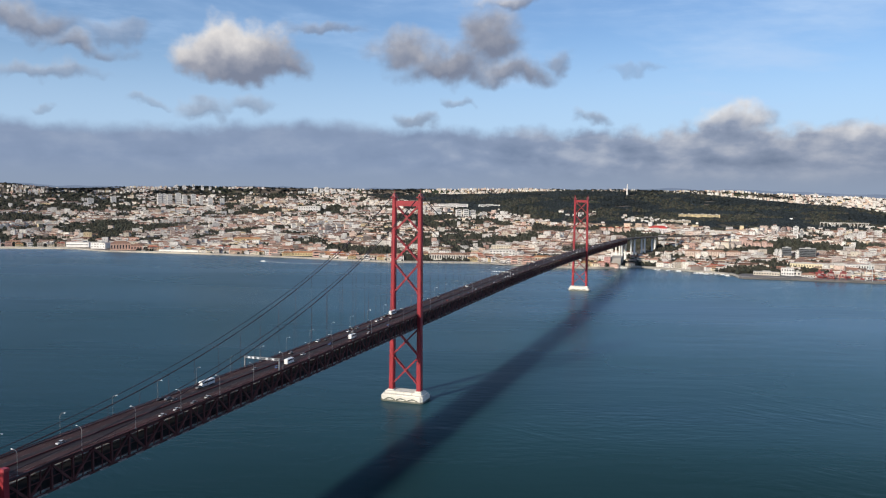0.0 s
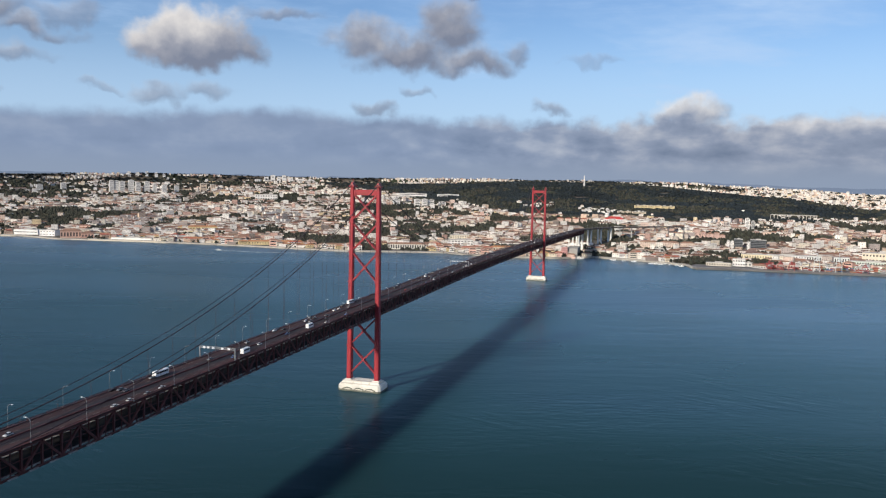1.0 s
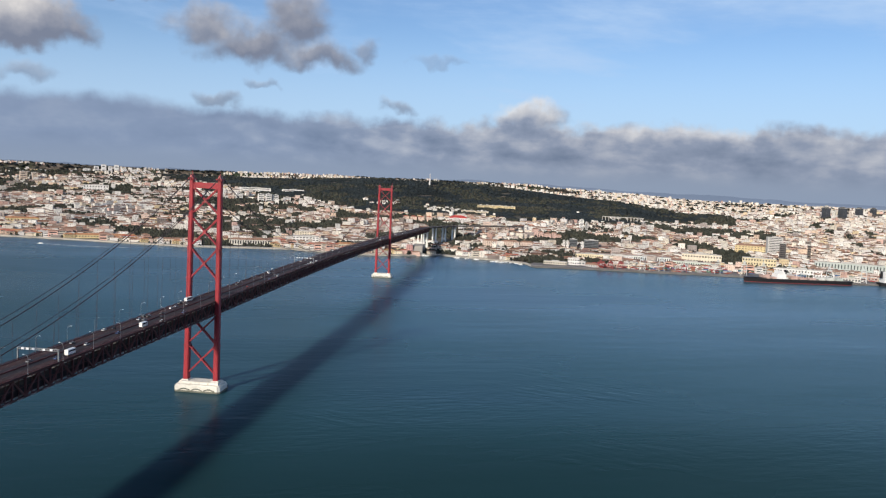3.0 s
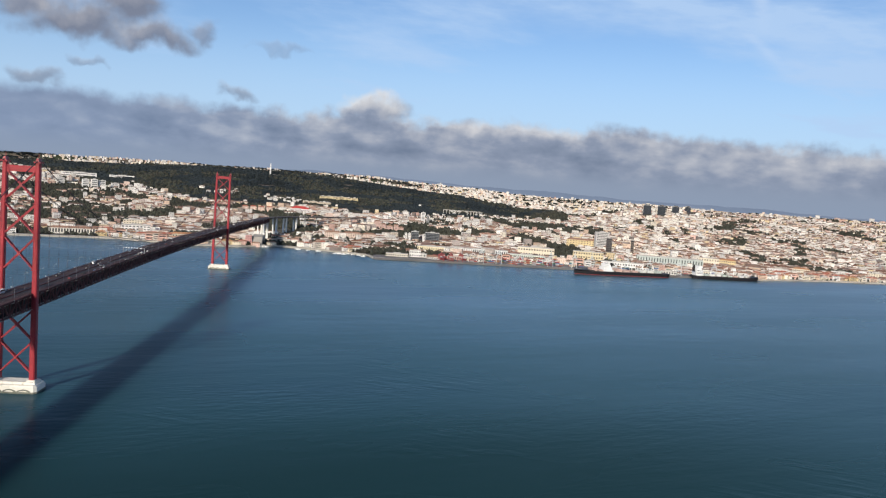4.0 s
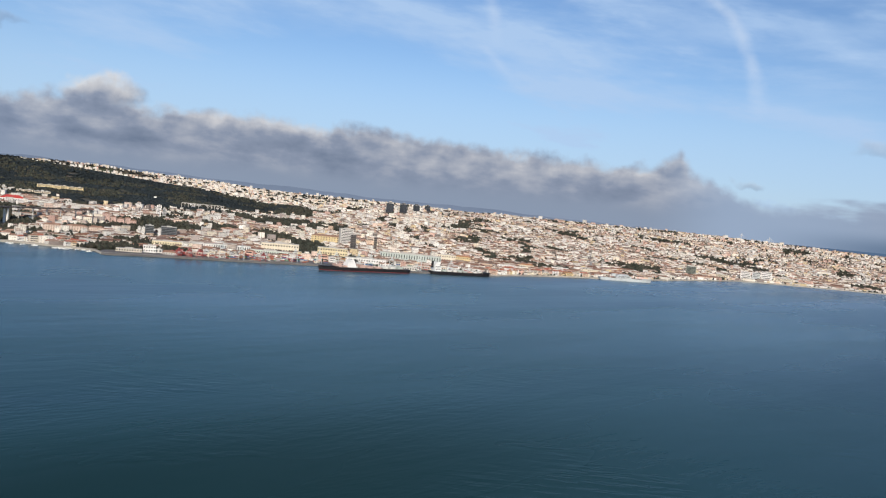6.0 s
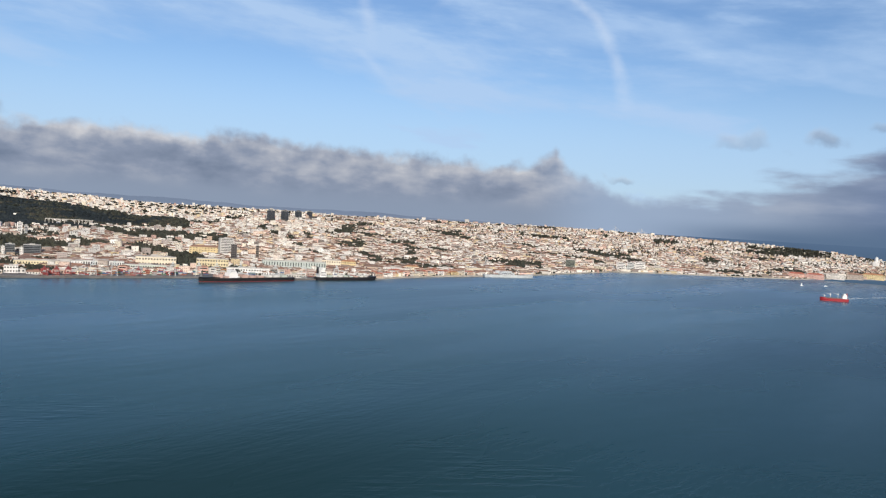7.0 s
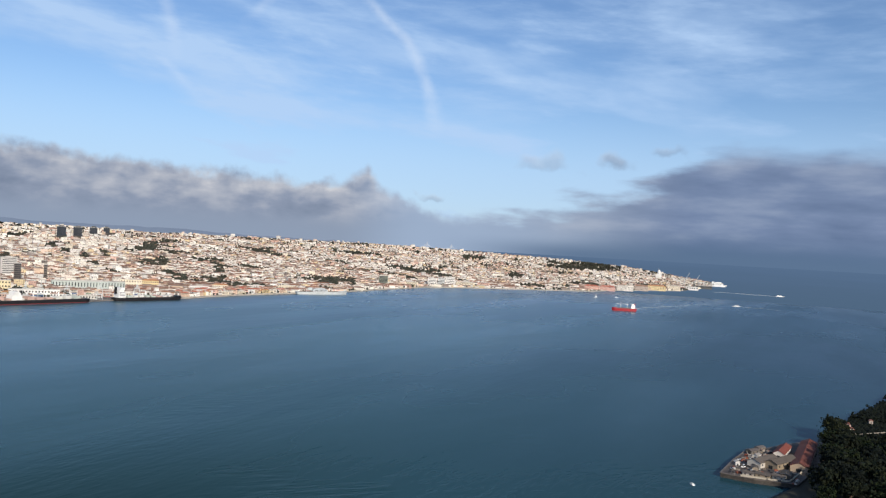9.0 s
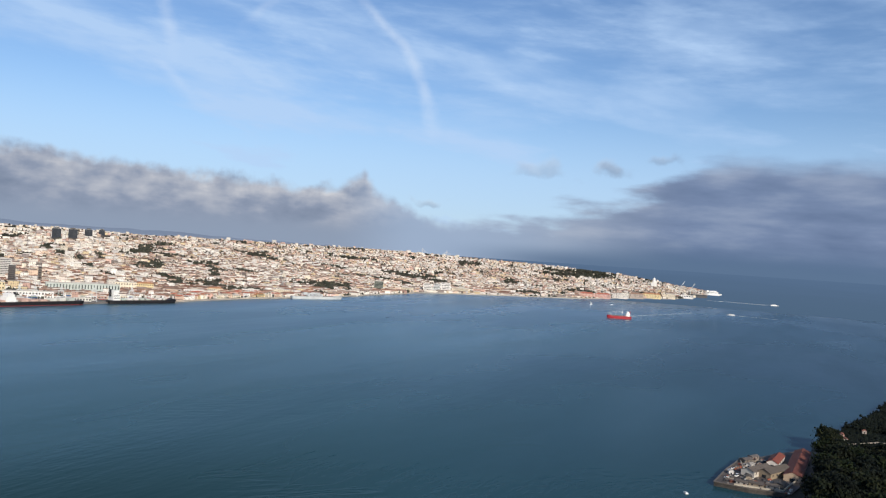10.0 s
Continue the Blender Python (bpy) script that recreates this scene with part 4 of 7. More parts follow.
KEEP_OUT = [(11.9, 13.1, 2165, 2375), (12.7, 13.5, 2350, 2450), (13.3, 15.1, 2430, 2550)]  # headings and distances kept free for the large buildings
# belts of trees on the slope, placed to fit the camera's view: headings, angles from eye level and density
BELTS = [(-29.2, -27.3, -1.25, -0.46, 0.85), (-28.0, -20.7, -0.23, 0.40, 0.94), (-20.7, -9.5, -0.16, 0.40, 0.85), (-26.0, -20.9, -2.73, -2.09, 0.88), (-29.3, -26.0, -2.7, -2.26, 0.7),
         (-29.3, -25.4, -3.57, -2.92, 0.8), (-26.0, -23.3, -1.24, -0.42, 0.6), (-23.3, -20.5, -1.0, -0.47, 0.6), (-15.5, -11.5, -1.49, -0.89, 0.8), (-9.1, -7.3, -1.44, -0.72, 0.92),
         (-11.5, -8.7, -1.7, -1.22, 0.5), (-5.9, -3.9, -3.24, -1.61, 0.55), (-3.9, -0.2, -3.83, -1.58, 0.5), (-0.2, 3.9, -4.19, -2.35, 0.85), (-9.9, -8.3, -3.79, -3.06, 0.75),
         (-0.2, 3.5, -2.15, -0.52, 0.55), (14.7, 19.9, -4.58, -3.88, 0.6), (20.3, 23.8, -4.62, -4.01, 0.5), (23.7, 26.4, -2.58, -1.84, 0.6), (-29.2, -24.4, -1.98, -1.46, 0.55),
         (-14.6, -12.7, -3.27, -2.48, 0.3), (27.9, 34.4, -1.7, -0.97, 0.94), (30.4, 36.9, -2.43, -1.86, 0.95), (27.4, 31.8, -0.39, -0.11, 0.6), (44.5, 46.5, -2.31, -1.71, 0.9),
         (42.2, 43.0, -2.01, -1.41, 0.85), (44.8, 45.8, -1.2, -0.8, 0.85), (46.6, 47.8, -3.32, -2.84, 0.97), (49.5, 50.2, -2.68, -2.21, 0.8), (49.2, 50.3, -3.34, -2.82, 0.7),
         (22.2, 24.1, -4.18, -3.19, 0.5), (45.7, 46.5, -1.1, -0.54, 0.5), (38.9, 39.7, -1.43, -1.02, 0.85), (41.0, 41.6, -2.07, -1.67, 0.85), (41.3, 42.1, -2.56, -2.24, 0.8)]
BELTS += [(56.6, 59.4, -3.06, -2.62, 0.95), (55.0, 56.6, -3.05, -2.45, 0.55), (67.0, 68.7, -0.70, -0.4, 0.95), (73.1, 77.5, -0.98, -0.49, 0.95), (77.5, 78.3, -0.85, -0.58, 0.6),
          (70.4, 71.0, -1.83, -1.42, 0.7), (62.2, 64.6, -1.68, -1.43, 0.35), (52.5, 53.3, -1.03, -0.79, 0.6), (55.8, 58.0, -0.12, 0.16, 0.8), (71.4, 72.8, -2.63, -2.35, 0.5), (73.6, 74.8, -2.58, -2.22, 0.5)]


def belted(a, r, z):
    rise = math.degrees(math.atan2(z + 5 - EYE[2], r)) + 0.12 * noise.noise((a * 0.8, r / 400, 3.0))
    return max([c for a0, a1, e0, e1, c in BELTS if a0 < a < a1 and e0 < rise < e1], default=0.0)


PAINT = {}


def paint(colour, kind="wall"):
    """One wall or roof paint for each colour."""
    if (colour, kind) not in PAINT:
        PAINT[colour, kind] = material(kind + "_paint", colour, 0.85, vary=0.22, scale=0.06, stain=tuple(c * 0.7 for c in colour))
    return PAINT[colour, kind]


pane_mesh = Solid()
pane_mesh.box(-0.5, -0.5, 0.0, 0.5, 0.5, 1.0)
pane_mesh = pane_mesh.mesh("window", DARK_HOLLOW)


def stood(a, r, turn=0.0, lift=0.0):
    """Where a thing of the far shore stands, facing the river."""
    q, k = drawn_in(polar(a, r, land_height(a, r) + lift))
    return Matrix.Translation(q) @ Matrix.Rotation(-radians(a) + radians(turn), 4, "Z") @ Matrix.Scale(k, 4)


def windows(t, wide, deep, tall, rows, cols, high=0.5, share=0.5, base=1.0):
    """Rows of windows on the river front, each row a part where they run together, else each window."""
    step = (tall - base) / rows
    for i in range(rows):
        z = base + (i + (1 - high) / 2) * step
        if cols == 1:
            o = part("window_band", pane_mesh, None, t)
            o.matrix_basis = Matrix.Translation((0, -deep / 2, z)) @ Matrix.Diagonal((wide * share, 0.3, step * high, 1))
        else:
            for j in range(cols):
                o = part("window", pane_mesh, None, t)
                x = -wide / 2 + (j + 0.5) * wide / cols
                o.matrix_basis = Matrix.Translation((x, -deep / 2, z)) @ Matrix.Diagonal((wide / cols * share, 0.3, step * high, 1))


def building(name, label, a, r, wide, deep, tall, wall, roof=None, rows=3, cols=6, turn=0.0, high=0.5, share=0.5, group="", category="building", room=40):
    """A building on the far shore: hipped tiled roof where roof is given, else a flat one with a parapet and a lift house."""
    t = thing(name, label, category, stood(a, r, turn), group)
    KEEP_OUT.append((a - math.degrees(wide / 2 / r) - 0.12, a + math.degrees(wide / 2 / r) + 0.12, r - room, r + deep + 8))
    e, d = wide / 2, deep / 2
    s = Solid()
    s.box(-e, -d, -12, e, d, tall)
    s.box(-e - 0.3, -d - 0.3, -12, e + 0.3, d + 0.3, 0.8)
    part("wall", s, paint(wall), t)
    s = Solid()
    if roof:
        m, h = min(e, d), tall + min(e, d) * 0.5
        lo = [(-e - 0.8, -d - 0.8, tall + 0.02), (e + 0.8, -d - 0.8, tall + 0.02), (e + 0.8, d + 0.8, tall + 0.02), (-e - 0.8, d + 0.8, tall + 0.02)]
        hi = [(-e + m, -0.15, h), (e - m, -0.15, h), (e - m, 0.15, h), (-e + m, 0.15, h)] if e > d else [(-0.15, -d + m, h), (0.15, -d + m, h), (0.15, d - m, h), (-0.15, d - m, h)]
        s.hull(lo, hi)
        part("roof", s, paint(roof, "roof"), t, "tiled hipped roof")
    else:
        s.box(-e - 0.2, -d - 0.2, tall + 0.01, e + 0.2, d + 0.2, tall + 1.0)
        s.box(-e * 0.3, -d * 0.5, tall + 1.0, e * 0.35, d * 0.5, tall + 3.6)
        part("roof", s, paint((0.50, 0.48, 0.45), "roof"), t)
    if rows:
        windows(t, wide, deep, tall, rows, cols, high, share)
    return t


CREAM, WHITE, OCHRE, PINK, GREY, BRICK = (0.78, 0.69, 0.54), (0.82, 0.80, 0.77), (0.70, 0.56, 0.32), (0.72, 0.46, 0.38), (0.46, 0.46, 0.45), (0.46, 0.26, 0.19)
RED_TILE, ORANGE_TILE, BROWN_TILE = (0.46, 0.15, 0.10), (0.48, 0.24, 0.12), (0.34, 0.20, 0.14)
# tower blocks on the western slope
for a, r, wd, h in [(-19.7, 4592, 24, 72), (-19.4, 4600, 20, 70), (-19.06, 4584, 26, 68), (-18.5, 4600, 28, 74), (-18.07, 4572, 24, 60), (-17.5, 4590, 26, 66), (-17.0, 4568, 20, 46), (-16.4, 4536, 24, 50),
                    (-15.6, 4600, 22, 40), (-22.6, 4700, 26, 40), (-24.0, 4650, 30, 34)]:
    building("tower_block", "tall grey-white tower block on the western slope", a, r, wd, 22, h * 0.84, (0.72, 0.71, 0.69), None, 6, 1, 8, 0.2, 0.8, "western tower blocks")
for a, r, wd, h in [(-13.85, 4572, 34, 44), (-13.2, 4580, 26, 34)]:
    building("tower_block", "beige apartment block with pinkish walls", a, r, wd, 20, h, (0.74, 0.60, 0.48), None, 5, 1, 5, 0.4, 0.8)
for a, r, wd, h in [(-9.6, 7400, 40, 60), (-9.15, 7420, 42, 76), (-8.75, 7420, 34, 60), (-8.37, 7376, 37, 78), (-7.9, 7380, 40, 44), (-7.27, 7368, 63, 40), (-6.5, 7400, 50, 36), (-10.2, 7400, 50, 36), (-16.9, 8600, 30, 40), (-16.4, 8600, 26, 34),
                    (-18.6, 8700, 30, 44), (-18.1, 8700, 30, 36), (-17.5, 8700, 26, 44)]:
    building("tower_block", "small white tower block on the far ridge", a, r, wd, 20, h * 0.85, (0.74, 0.73, 0.72), None, 2, 1, 0, 0.2, 0.5, "far white blocks")
building("museum_hall", "long low white riverside hall", -24.6, 2912, 84, 40, 15, WHITE, None, 1, 1, -34, 0.16, 0.96, category="museum", room=150)
building("museum_hall", "white curved-fronted riverside hall", -23.4, 2822, 52, 34, 18, WHITE, None, 2, 5, -34, 0.3, 0.4, category="museum", room=150)
building("power_station", "old brick power station with tall windows by the river", -22.2, 2735, 60, 34, 21, (0.60, 0.40, 0.32), BROWN_TILE, 1, 7, 0, 0.6, 0.45, category="power station")
building("power_station", "lower brick wing of the power station", -21.2, 2722, 36, 28, 14, (0.56, 0.36, 0.29), BROWN_TILE, 1, 4, 0, 0.5, 0.4, category="power station")
building("riverside_terrace", "low white sloping riverside terrace roof", -18.4, 2625, 130, 26, 6, (0.84, 0.80, 0.74), None, 0, turn=-26, category="museum", room=150)
building("rope_works", "long ochre riverside building with an orange tiled roof", -9.0, 2425, 168, 18, 9, OCHRE, ORANGE_TILE, 1, 22, 0, 0.45, 0.35)
building("warehouse", "long cream warehouse with an orange tiled roof", -13.6, 2560, 150, 18, 8, CREAM, ORANGE_TILE, 1, 18, 0, 0.4, 0.35)
building("warehouse", "long ochre warehouse with an orange tiled roof", -14.2, 2820, 130, 18, 10, OCHRE, ORANGE_TILE, 1, 14, 0, 0.4, 0.35)
building("warehouse", "long cream warehouse with a brown tiled roof", -4.6, 2330, 110, 16, 9, CREAM, BROWN_TILE, 1, 14, 0, 0.4, 0.35)
building("palace", "large white hilltop palace block", -9.6, 4040, 108, 40, 28, WHITE, None, 2, 9, 0, 0.45, 0.35, category="palace")
building("university_block", "long white slab building on the green hill", 0.7, 4060, 150, 24, 20, WHITE, None, 2, 1, 0, 0.3, 0.9)
building("university_block", "long white slab building on the green hill", 3.3, 4080, 110, 20, 10, WHITE, None, 1, 1, 0, 0.3, 0.9)
for a, r, wd, h in [(1.1, 3590, 26, 32), (1.62, 3584, 24, 34), (2.1, 3600, 24, 30), (-0.4, 3650, 30, 26), (2.9, 3640, 30, 20)]:
    building("apartment_block", "white apartment block among trees on the hill", a, r, wd, 18, h, WHITE, None, 4, 1, 10, 0.4, 0.8, "white hill blocks")
building("office_block", "broad white riverside office block with flat roof", 4.3, 2368, 76, 34, 22, WHITE, None, 3, 8, 0, 0.45, 0.6)
building("office_block", "stepped cream block behind the riverside", 4.2, 2480, 60, 22, 18, CREAM, None, 3, 8, 0, 0.4, 0.5)
building("colonnaded_hall", "long pale hall with tall dark openings", 0.5, 2306, 118, 20, 15, (0.70, 0.67, 0.60), BROWN_TILE, 1, 17, 0, 0.7, 0.5)
building("colonnaded_hall", "long pale station hall by the river", 7.6, 2260, 90, 18, 14, CREAM, ORANGE_TILE, 1, 12, 0, 0.6, 0.45)
for i in range(6):
    building("terrace", "ochre terrace of flats under the wooded hill", 16.75 + i * 0.45, 3700 + 8 * (i % 2), 30, 16, 14, (0.76, 0.62, 0.36), None, 3, 1, 0, 0.35, 0.8, "ochre hill terrace")
for i in range(4):
    building("terrace", "pale terrace of flats below the wooded hill", 15.6 + i * 0.5, 3480 + 12 * (i % 2), 28, 14, 11, (0.70, 0.60, 0.46), None, 2, 1, 0, 0.35, 0.8, "ochre hill terrace")
building("sports_hall", "white hall with a bright red roof", 15.2, 3040, 74, 40, 14, WHITE, (0.56, 0.07, 0.06), 1, 10, 0, 0.4, 0.5)
building("sports_hall", "long white stepped hall beside the red-roofed hall", 16.7, 3020, 80, 30, 12, WHITE, None, 1, 1, 0, 0.4, 0.8)
for i in range(4):
    building("apartment_block", "pale pink apartment block with a red tiled roof", 11.4 + i * 0.55, 3012, 24, 14, 16, (0.76, 0.58, 0.48), RED_TILE, 4, 4, 0, 0.4, 0.4, "pink blocks")
building("silo_block", "red and white industrial silo block at the bridge foot", 11.75, 2200, 17, 16, 27, (0.62, 0.34, 0.32), None, 4, 3, 0, 0.4, 0.4)
building("tower_block", "slim tall white tower block", 24.0, 2936, 16, 18, 40, WHITE, None, 8, 1, 0, 0.4, 0.7)
building("tower_block", "slim tall grey tower block", 24.35, 2945, 10, 16, 30, GREY, None, 6, 1, 0, 0.4, 0.7)
for a, wd, h in [(23.5, 24, 30), (24.75, 44, 30)]:
    building("office_block", "dark glazed office block with white side walls", a, 2500, wd, 26, h, (0.16, 0.17, 0.18), None, 6, 1, 0, 0.55, 0.92)
for a, wd in [(22.85, 8), (23.1, 9), (24.15, 9)]:
    building("apartment_block", "narrow white apartment block", a, 2490, wd, 16, 24, WHITE, None, 5, 2, 0, 0.4, 0.4)
building("warehouse", "long pale yellow riverside warehouse", 24.7, 2300, 78, 26, 12, (0.77, 0.67, 0.45), None, 1, 12, 0, 0.4, 0.4)
building("warehouse", "long white riverside warehouse", 26.56, 2304, 96, 24, 14, WHITE, None, 2, 14, 0, 0.4, 0.4)
building("colonnaded_hall", "long white quay hall with even tall openings", 28.8, 2320, 120, 24, 15, (0.76, 0.76, 0.73), None, 1, 20, 0, 0.65, 0.5)
building("colonnaded_hall", "long pale green quay hall with even openings", 31.6, 2300, 110, 24, 13, (0.62, 0.68, 0.60), None, 1, 18, 0, 0.6, 0.5)
for a, wd, h in [(20.75, 22, 24), (21.2, 16, 17), (21.65, 22, 14), (22.1, 16, 19), (22.45, 18, 13)]:
    building("apartment_block", "large dull pink apartment block", a, 2704, wd, 24, h, (0.62, 0.43, 0.37), BROWN_TILE, 6, 6, 0, 0.4, 0.4, "dull pink blocks")
for a, wd in [(17.6, 50), (19.0, 56), (20.2, 40)]:
    building("apartment_block", "long pink and cream apartment row", a, 2440, wd, 18, 18, (0.72, 0.57, 0.48), BROWN_TILE, 4, 8, 0, 0.4, 0.4, "pink rows")
building("quay_station", "white quay building with a flat roof", 23.6, 2130, 30, 16, 18, WHITE, None, 2, 5, 0, 0.45, 0.5)
building("quay_shed", "long low pale quay shed", 22.3, 2110, 60, 14, 8, (0.66, 0.60, 0.50), None, 1, 10, 0, 0.5, 0.5)
building("tower_block", "very tall grey slab block with pale flank", 36.85, 2708, 44, 26, 54, (0.60, 0.58, 0.55), None, 10, 1, 14, 0.35, 0.85)
building("tower_block", "tall dark brown slab block", 37.4, 2548, 18, 24, 54, (0.10, 0.085, 0.08), None, 9, 1, 0, 0.4, 0.8)
building("tower_block", "dark grey slab block", 39.0, 2600, 10, 22, 44, (0.16, 0.13, 0.11), None, 6, 1, 0, 0.4, 0.8)
for a, r, wd, h in [(39.8, 4068, 38, 42), (40.76, 4124, 38, 40), (41.7, 4352, 36, 32), (42.5, 4492, 30, 26)]:
    t = building("glass_tower", "dark glazed office tower with a stepped crown", a, r, wd, 34, h, (0.034, 0.040, 0.056), None, 9, 1, 0, 0.6, 0.9, "dark glazed towers", room=150)
    s = Solid()
    s.box(-wd * 0.32, -12, h + 1.0, wd * 0.32, 12, h + 6, 2.5)
    part("crown", s, paint((0.09, 0.09, 0.09)), t)
building("warehouse", "long cream riverside depot", 32.3, 2380, 108, 30, 26, CREAM, None, 2, 14, 0, 0.35, 0.5)
building("warehouse", "long ochre riverside depot with green openings", 36.0, 2420, 90, 26, 22, (0.71, 0.61, 0.40), None, 2, 12, 0, 0.4, 0.5)
building("warehouse", "deep yellow block with a red roof", 35.6, 2735, 112, 24, 22, OCHRE, BROWN_TILE, 3, 12, 0, 0.35, 0.4)
building("dock_shed", "long pale green-grey glazed dock shed", 41.6, 2450, 190, 26, 20, (0.48, 0.53, 0.50), None, 1, 24, 6, 0.6, 0.3)
building("dock_shed", "long white dock shed", 38.4, 2330, 120, 26, 12, WHITE, None, 1, 16, 6, 0.4, 0.5)
for a, r, wd, h, c in [(44.2, 2560, 60, 22, CREAM), (45.4, 2620, 50, 18, OCHRE), (48.6, 2640, 60, 14, WHITE), (50.0, 2720, 50, 16, CREAM), (52.4, 2820, 60, 14, WHITE), (54.5, 2930, 60, 12, CREAM)]:
    building("warehouse", "long pale dockside building", a, r, wd, 18, h, c, ORANGE_TILE if wd < 60 else None, 2, 8, 0, 0.4, 0.4, "dockside buildings")
for a, r, wd, h, c in [(64.9, 3784, 44, 36, WHITE), (65.56, 3832, 34, 36, (0.62, 0.64, 0.64)), (66.2, 3880, 46, 40, WHITE), (63.4, 3660, 60, 16, CREAM), (67.3, 3920, 90, 18, CREAM), (68.6, 4000, 60, 18, PINK)]:
    building("office_block", "pale riverside office block", a, r, wd, 24, h, c, None, 5, 1, 0, 0.35, 0.85, "riverside offices")
building("office_block", "dark green-grey office slab", 61.36, 3520, 40, 22, 34, (0.22, 0.24, 0.20), None, 6, 1, 0, 0.5, 0.9)
for a, r, wd, h, c, f in [(76.3, 4420, 80, 19, PINK, RED_TILE), (77.4, 4470, 84, 21, (0.66, 0.42, 0.36), RED_TILE), (78.6, 4640, 90, 22, (0.74, 0.70, 0.64), None), (79.7, 4812, 84, 24, (0.50, 0.42, 0.36), BROWN_TILE),
                          (80.75, 5000, 110, 24, (0.76, 0.62, 0.36), ORANGE_TILE), (81.9, 5190, 80, 26, CREAM, None)]:
    building("arsenal_wing", "long riverside palace wing with even windows", a, r, wd, 30, h, c, f, 3, 12, 0, 0.4, 0.4, "riverside palace wings")

# landmarks: a domed church, a white mast, an aqueduct
t = thing("domed_church", "white domed church on the eastern hill", "church", stood(80.85, 6300) @ Matrix.Scale(0.66, 4))
KEEP_OUT.append((80.4, 81.3, 6150, 6400))
s = Solid()
s.box(-32, -24, -10, 32, 24, 34)
s.box(-20, -26, -10, 20, 26, 42)
part("nave", s, paint(WHITE), t)
s = Solid()
ring = [(18 * math.cos(i * math.pi / 6), 18 * math.sin(i * math.pi / 6)) for i in range(12)]
s.hull([(x, y, 40) for x, y in ring], [(x, y, 66) for x, y in ring])
part("drum", s, paint(WHITE), t)
s = Solid()
for j in range(6):
    u, v = math.radians(j * 15), math.radians(j * 15 + 15)
    s.hull([(x * math.cos(u), y * math.cos(u), 66 + 20 * math.sin(u)) for x, y in ring], [(x * max(math.cos(v), 0.03), y * max(math.cos(v), 0.03), 66 + 20 * math.sin(v)) for x, y in ring])
s.beam((0, 0, 86), (0, 0, 98), 3.0, sides=8)
part("dome", s, paint((0.74, 0.74, 0.72)), t, "pale dome with a lantern")
t = thing("radio_mast", "slim white concrete mast on the wooded ridge", "mast", stood(13.0, 4600))
s = Solid()
s.beam((0, 0, -8), (0, 0, 34), 9, sides=10)
s.beam((0, 0, 34), (0, 0, 62), 5.5, sides=10)
part("shaft", s, paint(WHITE), t)
s = Solid()
s.beam((0, 0, 33), (0, 0, 38), 13, sides=12)
part("platform", s, paint(WHITE), t)

t = thing("aqueduct", "old stone aqueduct with tall arches across a green valley", "aqueduct", stood(26.85, 3484) @ Matrix.Scale(0.8, 4))
KEEP_OUT.append((25.7, 28.2, 3380, 3520))
top = 24.0
s = Solid()
s.box(-108, -2.5, top, 108, 2.5, top + 2.6)
part("channel", s, paint((0.42, 0.40, 0.37)), t)
gaps = [(-108 + 17 * i, -108 + 17 * (i + 1)) for i in range(5)] + [(-23, 25)] + [(25 + 16.6 * i, 25 + 16.6 * (i + 1)) for i in range(5)]
for i, (x0, x1) in enumerate(gaps):
    s = Solid()
    s.box(x0 - 1.5, -2, -45, x0 + 1.5, 2, top)
    part("pier", s, paint((0.42, 0.40, 0.37)), t)
    s, span, mid = Solid(), (x1 - x0 - 3.0) / 2, (x0 + x1) / 2
    for j in range(8):
        u0, u1 = math.pi * j / 8, math.pi * (j + 1) / 8
        rise = min(span * 1.1, 18)
        p = [(mid - span * math.cos(u), top - rise - 0.5 + rise * math.sin(u)) for u in (u0, u1)]
        s.hull([(p[0][0], -2.4, p[0][1]), (p[1][0], -2.4, p[1][1]), (p[1][0], -2.4, top - 0.01), (p[0][0], -2.4, top - 0.01)],
               [(p[0][0], 2.4, p[0][1]), (p[1][0], 2.4, p[1][1]), (p[1][0], 2.4, top - 0.01), (p[0][0], 2.4, top - 0.01)])
    part("arch", s, paint((0.40, 0.38, 0.35)), t)

t = thing("cable_stayed_bridge", "faint pale pylons of a far cable-stayed bridge beyond the city", "bridge")
for a, rise in ((64.36, 0.30), (66.11, 0.22)):
    foot, tip = Vector(polar(a, 4885, EYE[2] - 4885 * math.tan(radians(0.6)))), Vector(polar(a, 4885, EYE[2] + 4885 * math.tan(radians(rise))))
    s = Solid()
    s.beam(foot, tip, 2.4)
    part("pylon", s, paint((0.62, 0.64, 0.66), "pylon"), t)
    for i in (1, 2, 3):
        s = Solid()
        for side in (-1, 1):
            end = Vector(polar(a + side * 0.24 * i, 4885, EYE[2] - 4885 * math.tan(radians(0.25))))
            s.beam(tip.lerp(foot, 0.04 * i), end, 0.6)
        part("stay", s, paint((0.55, 0.57, 0.60), "pylon"), t)

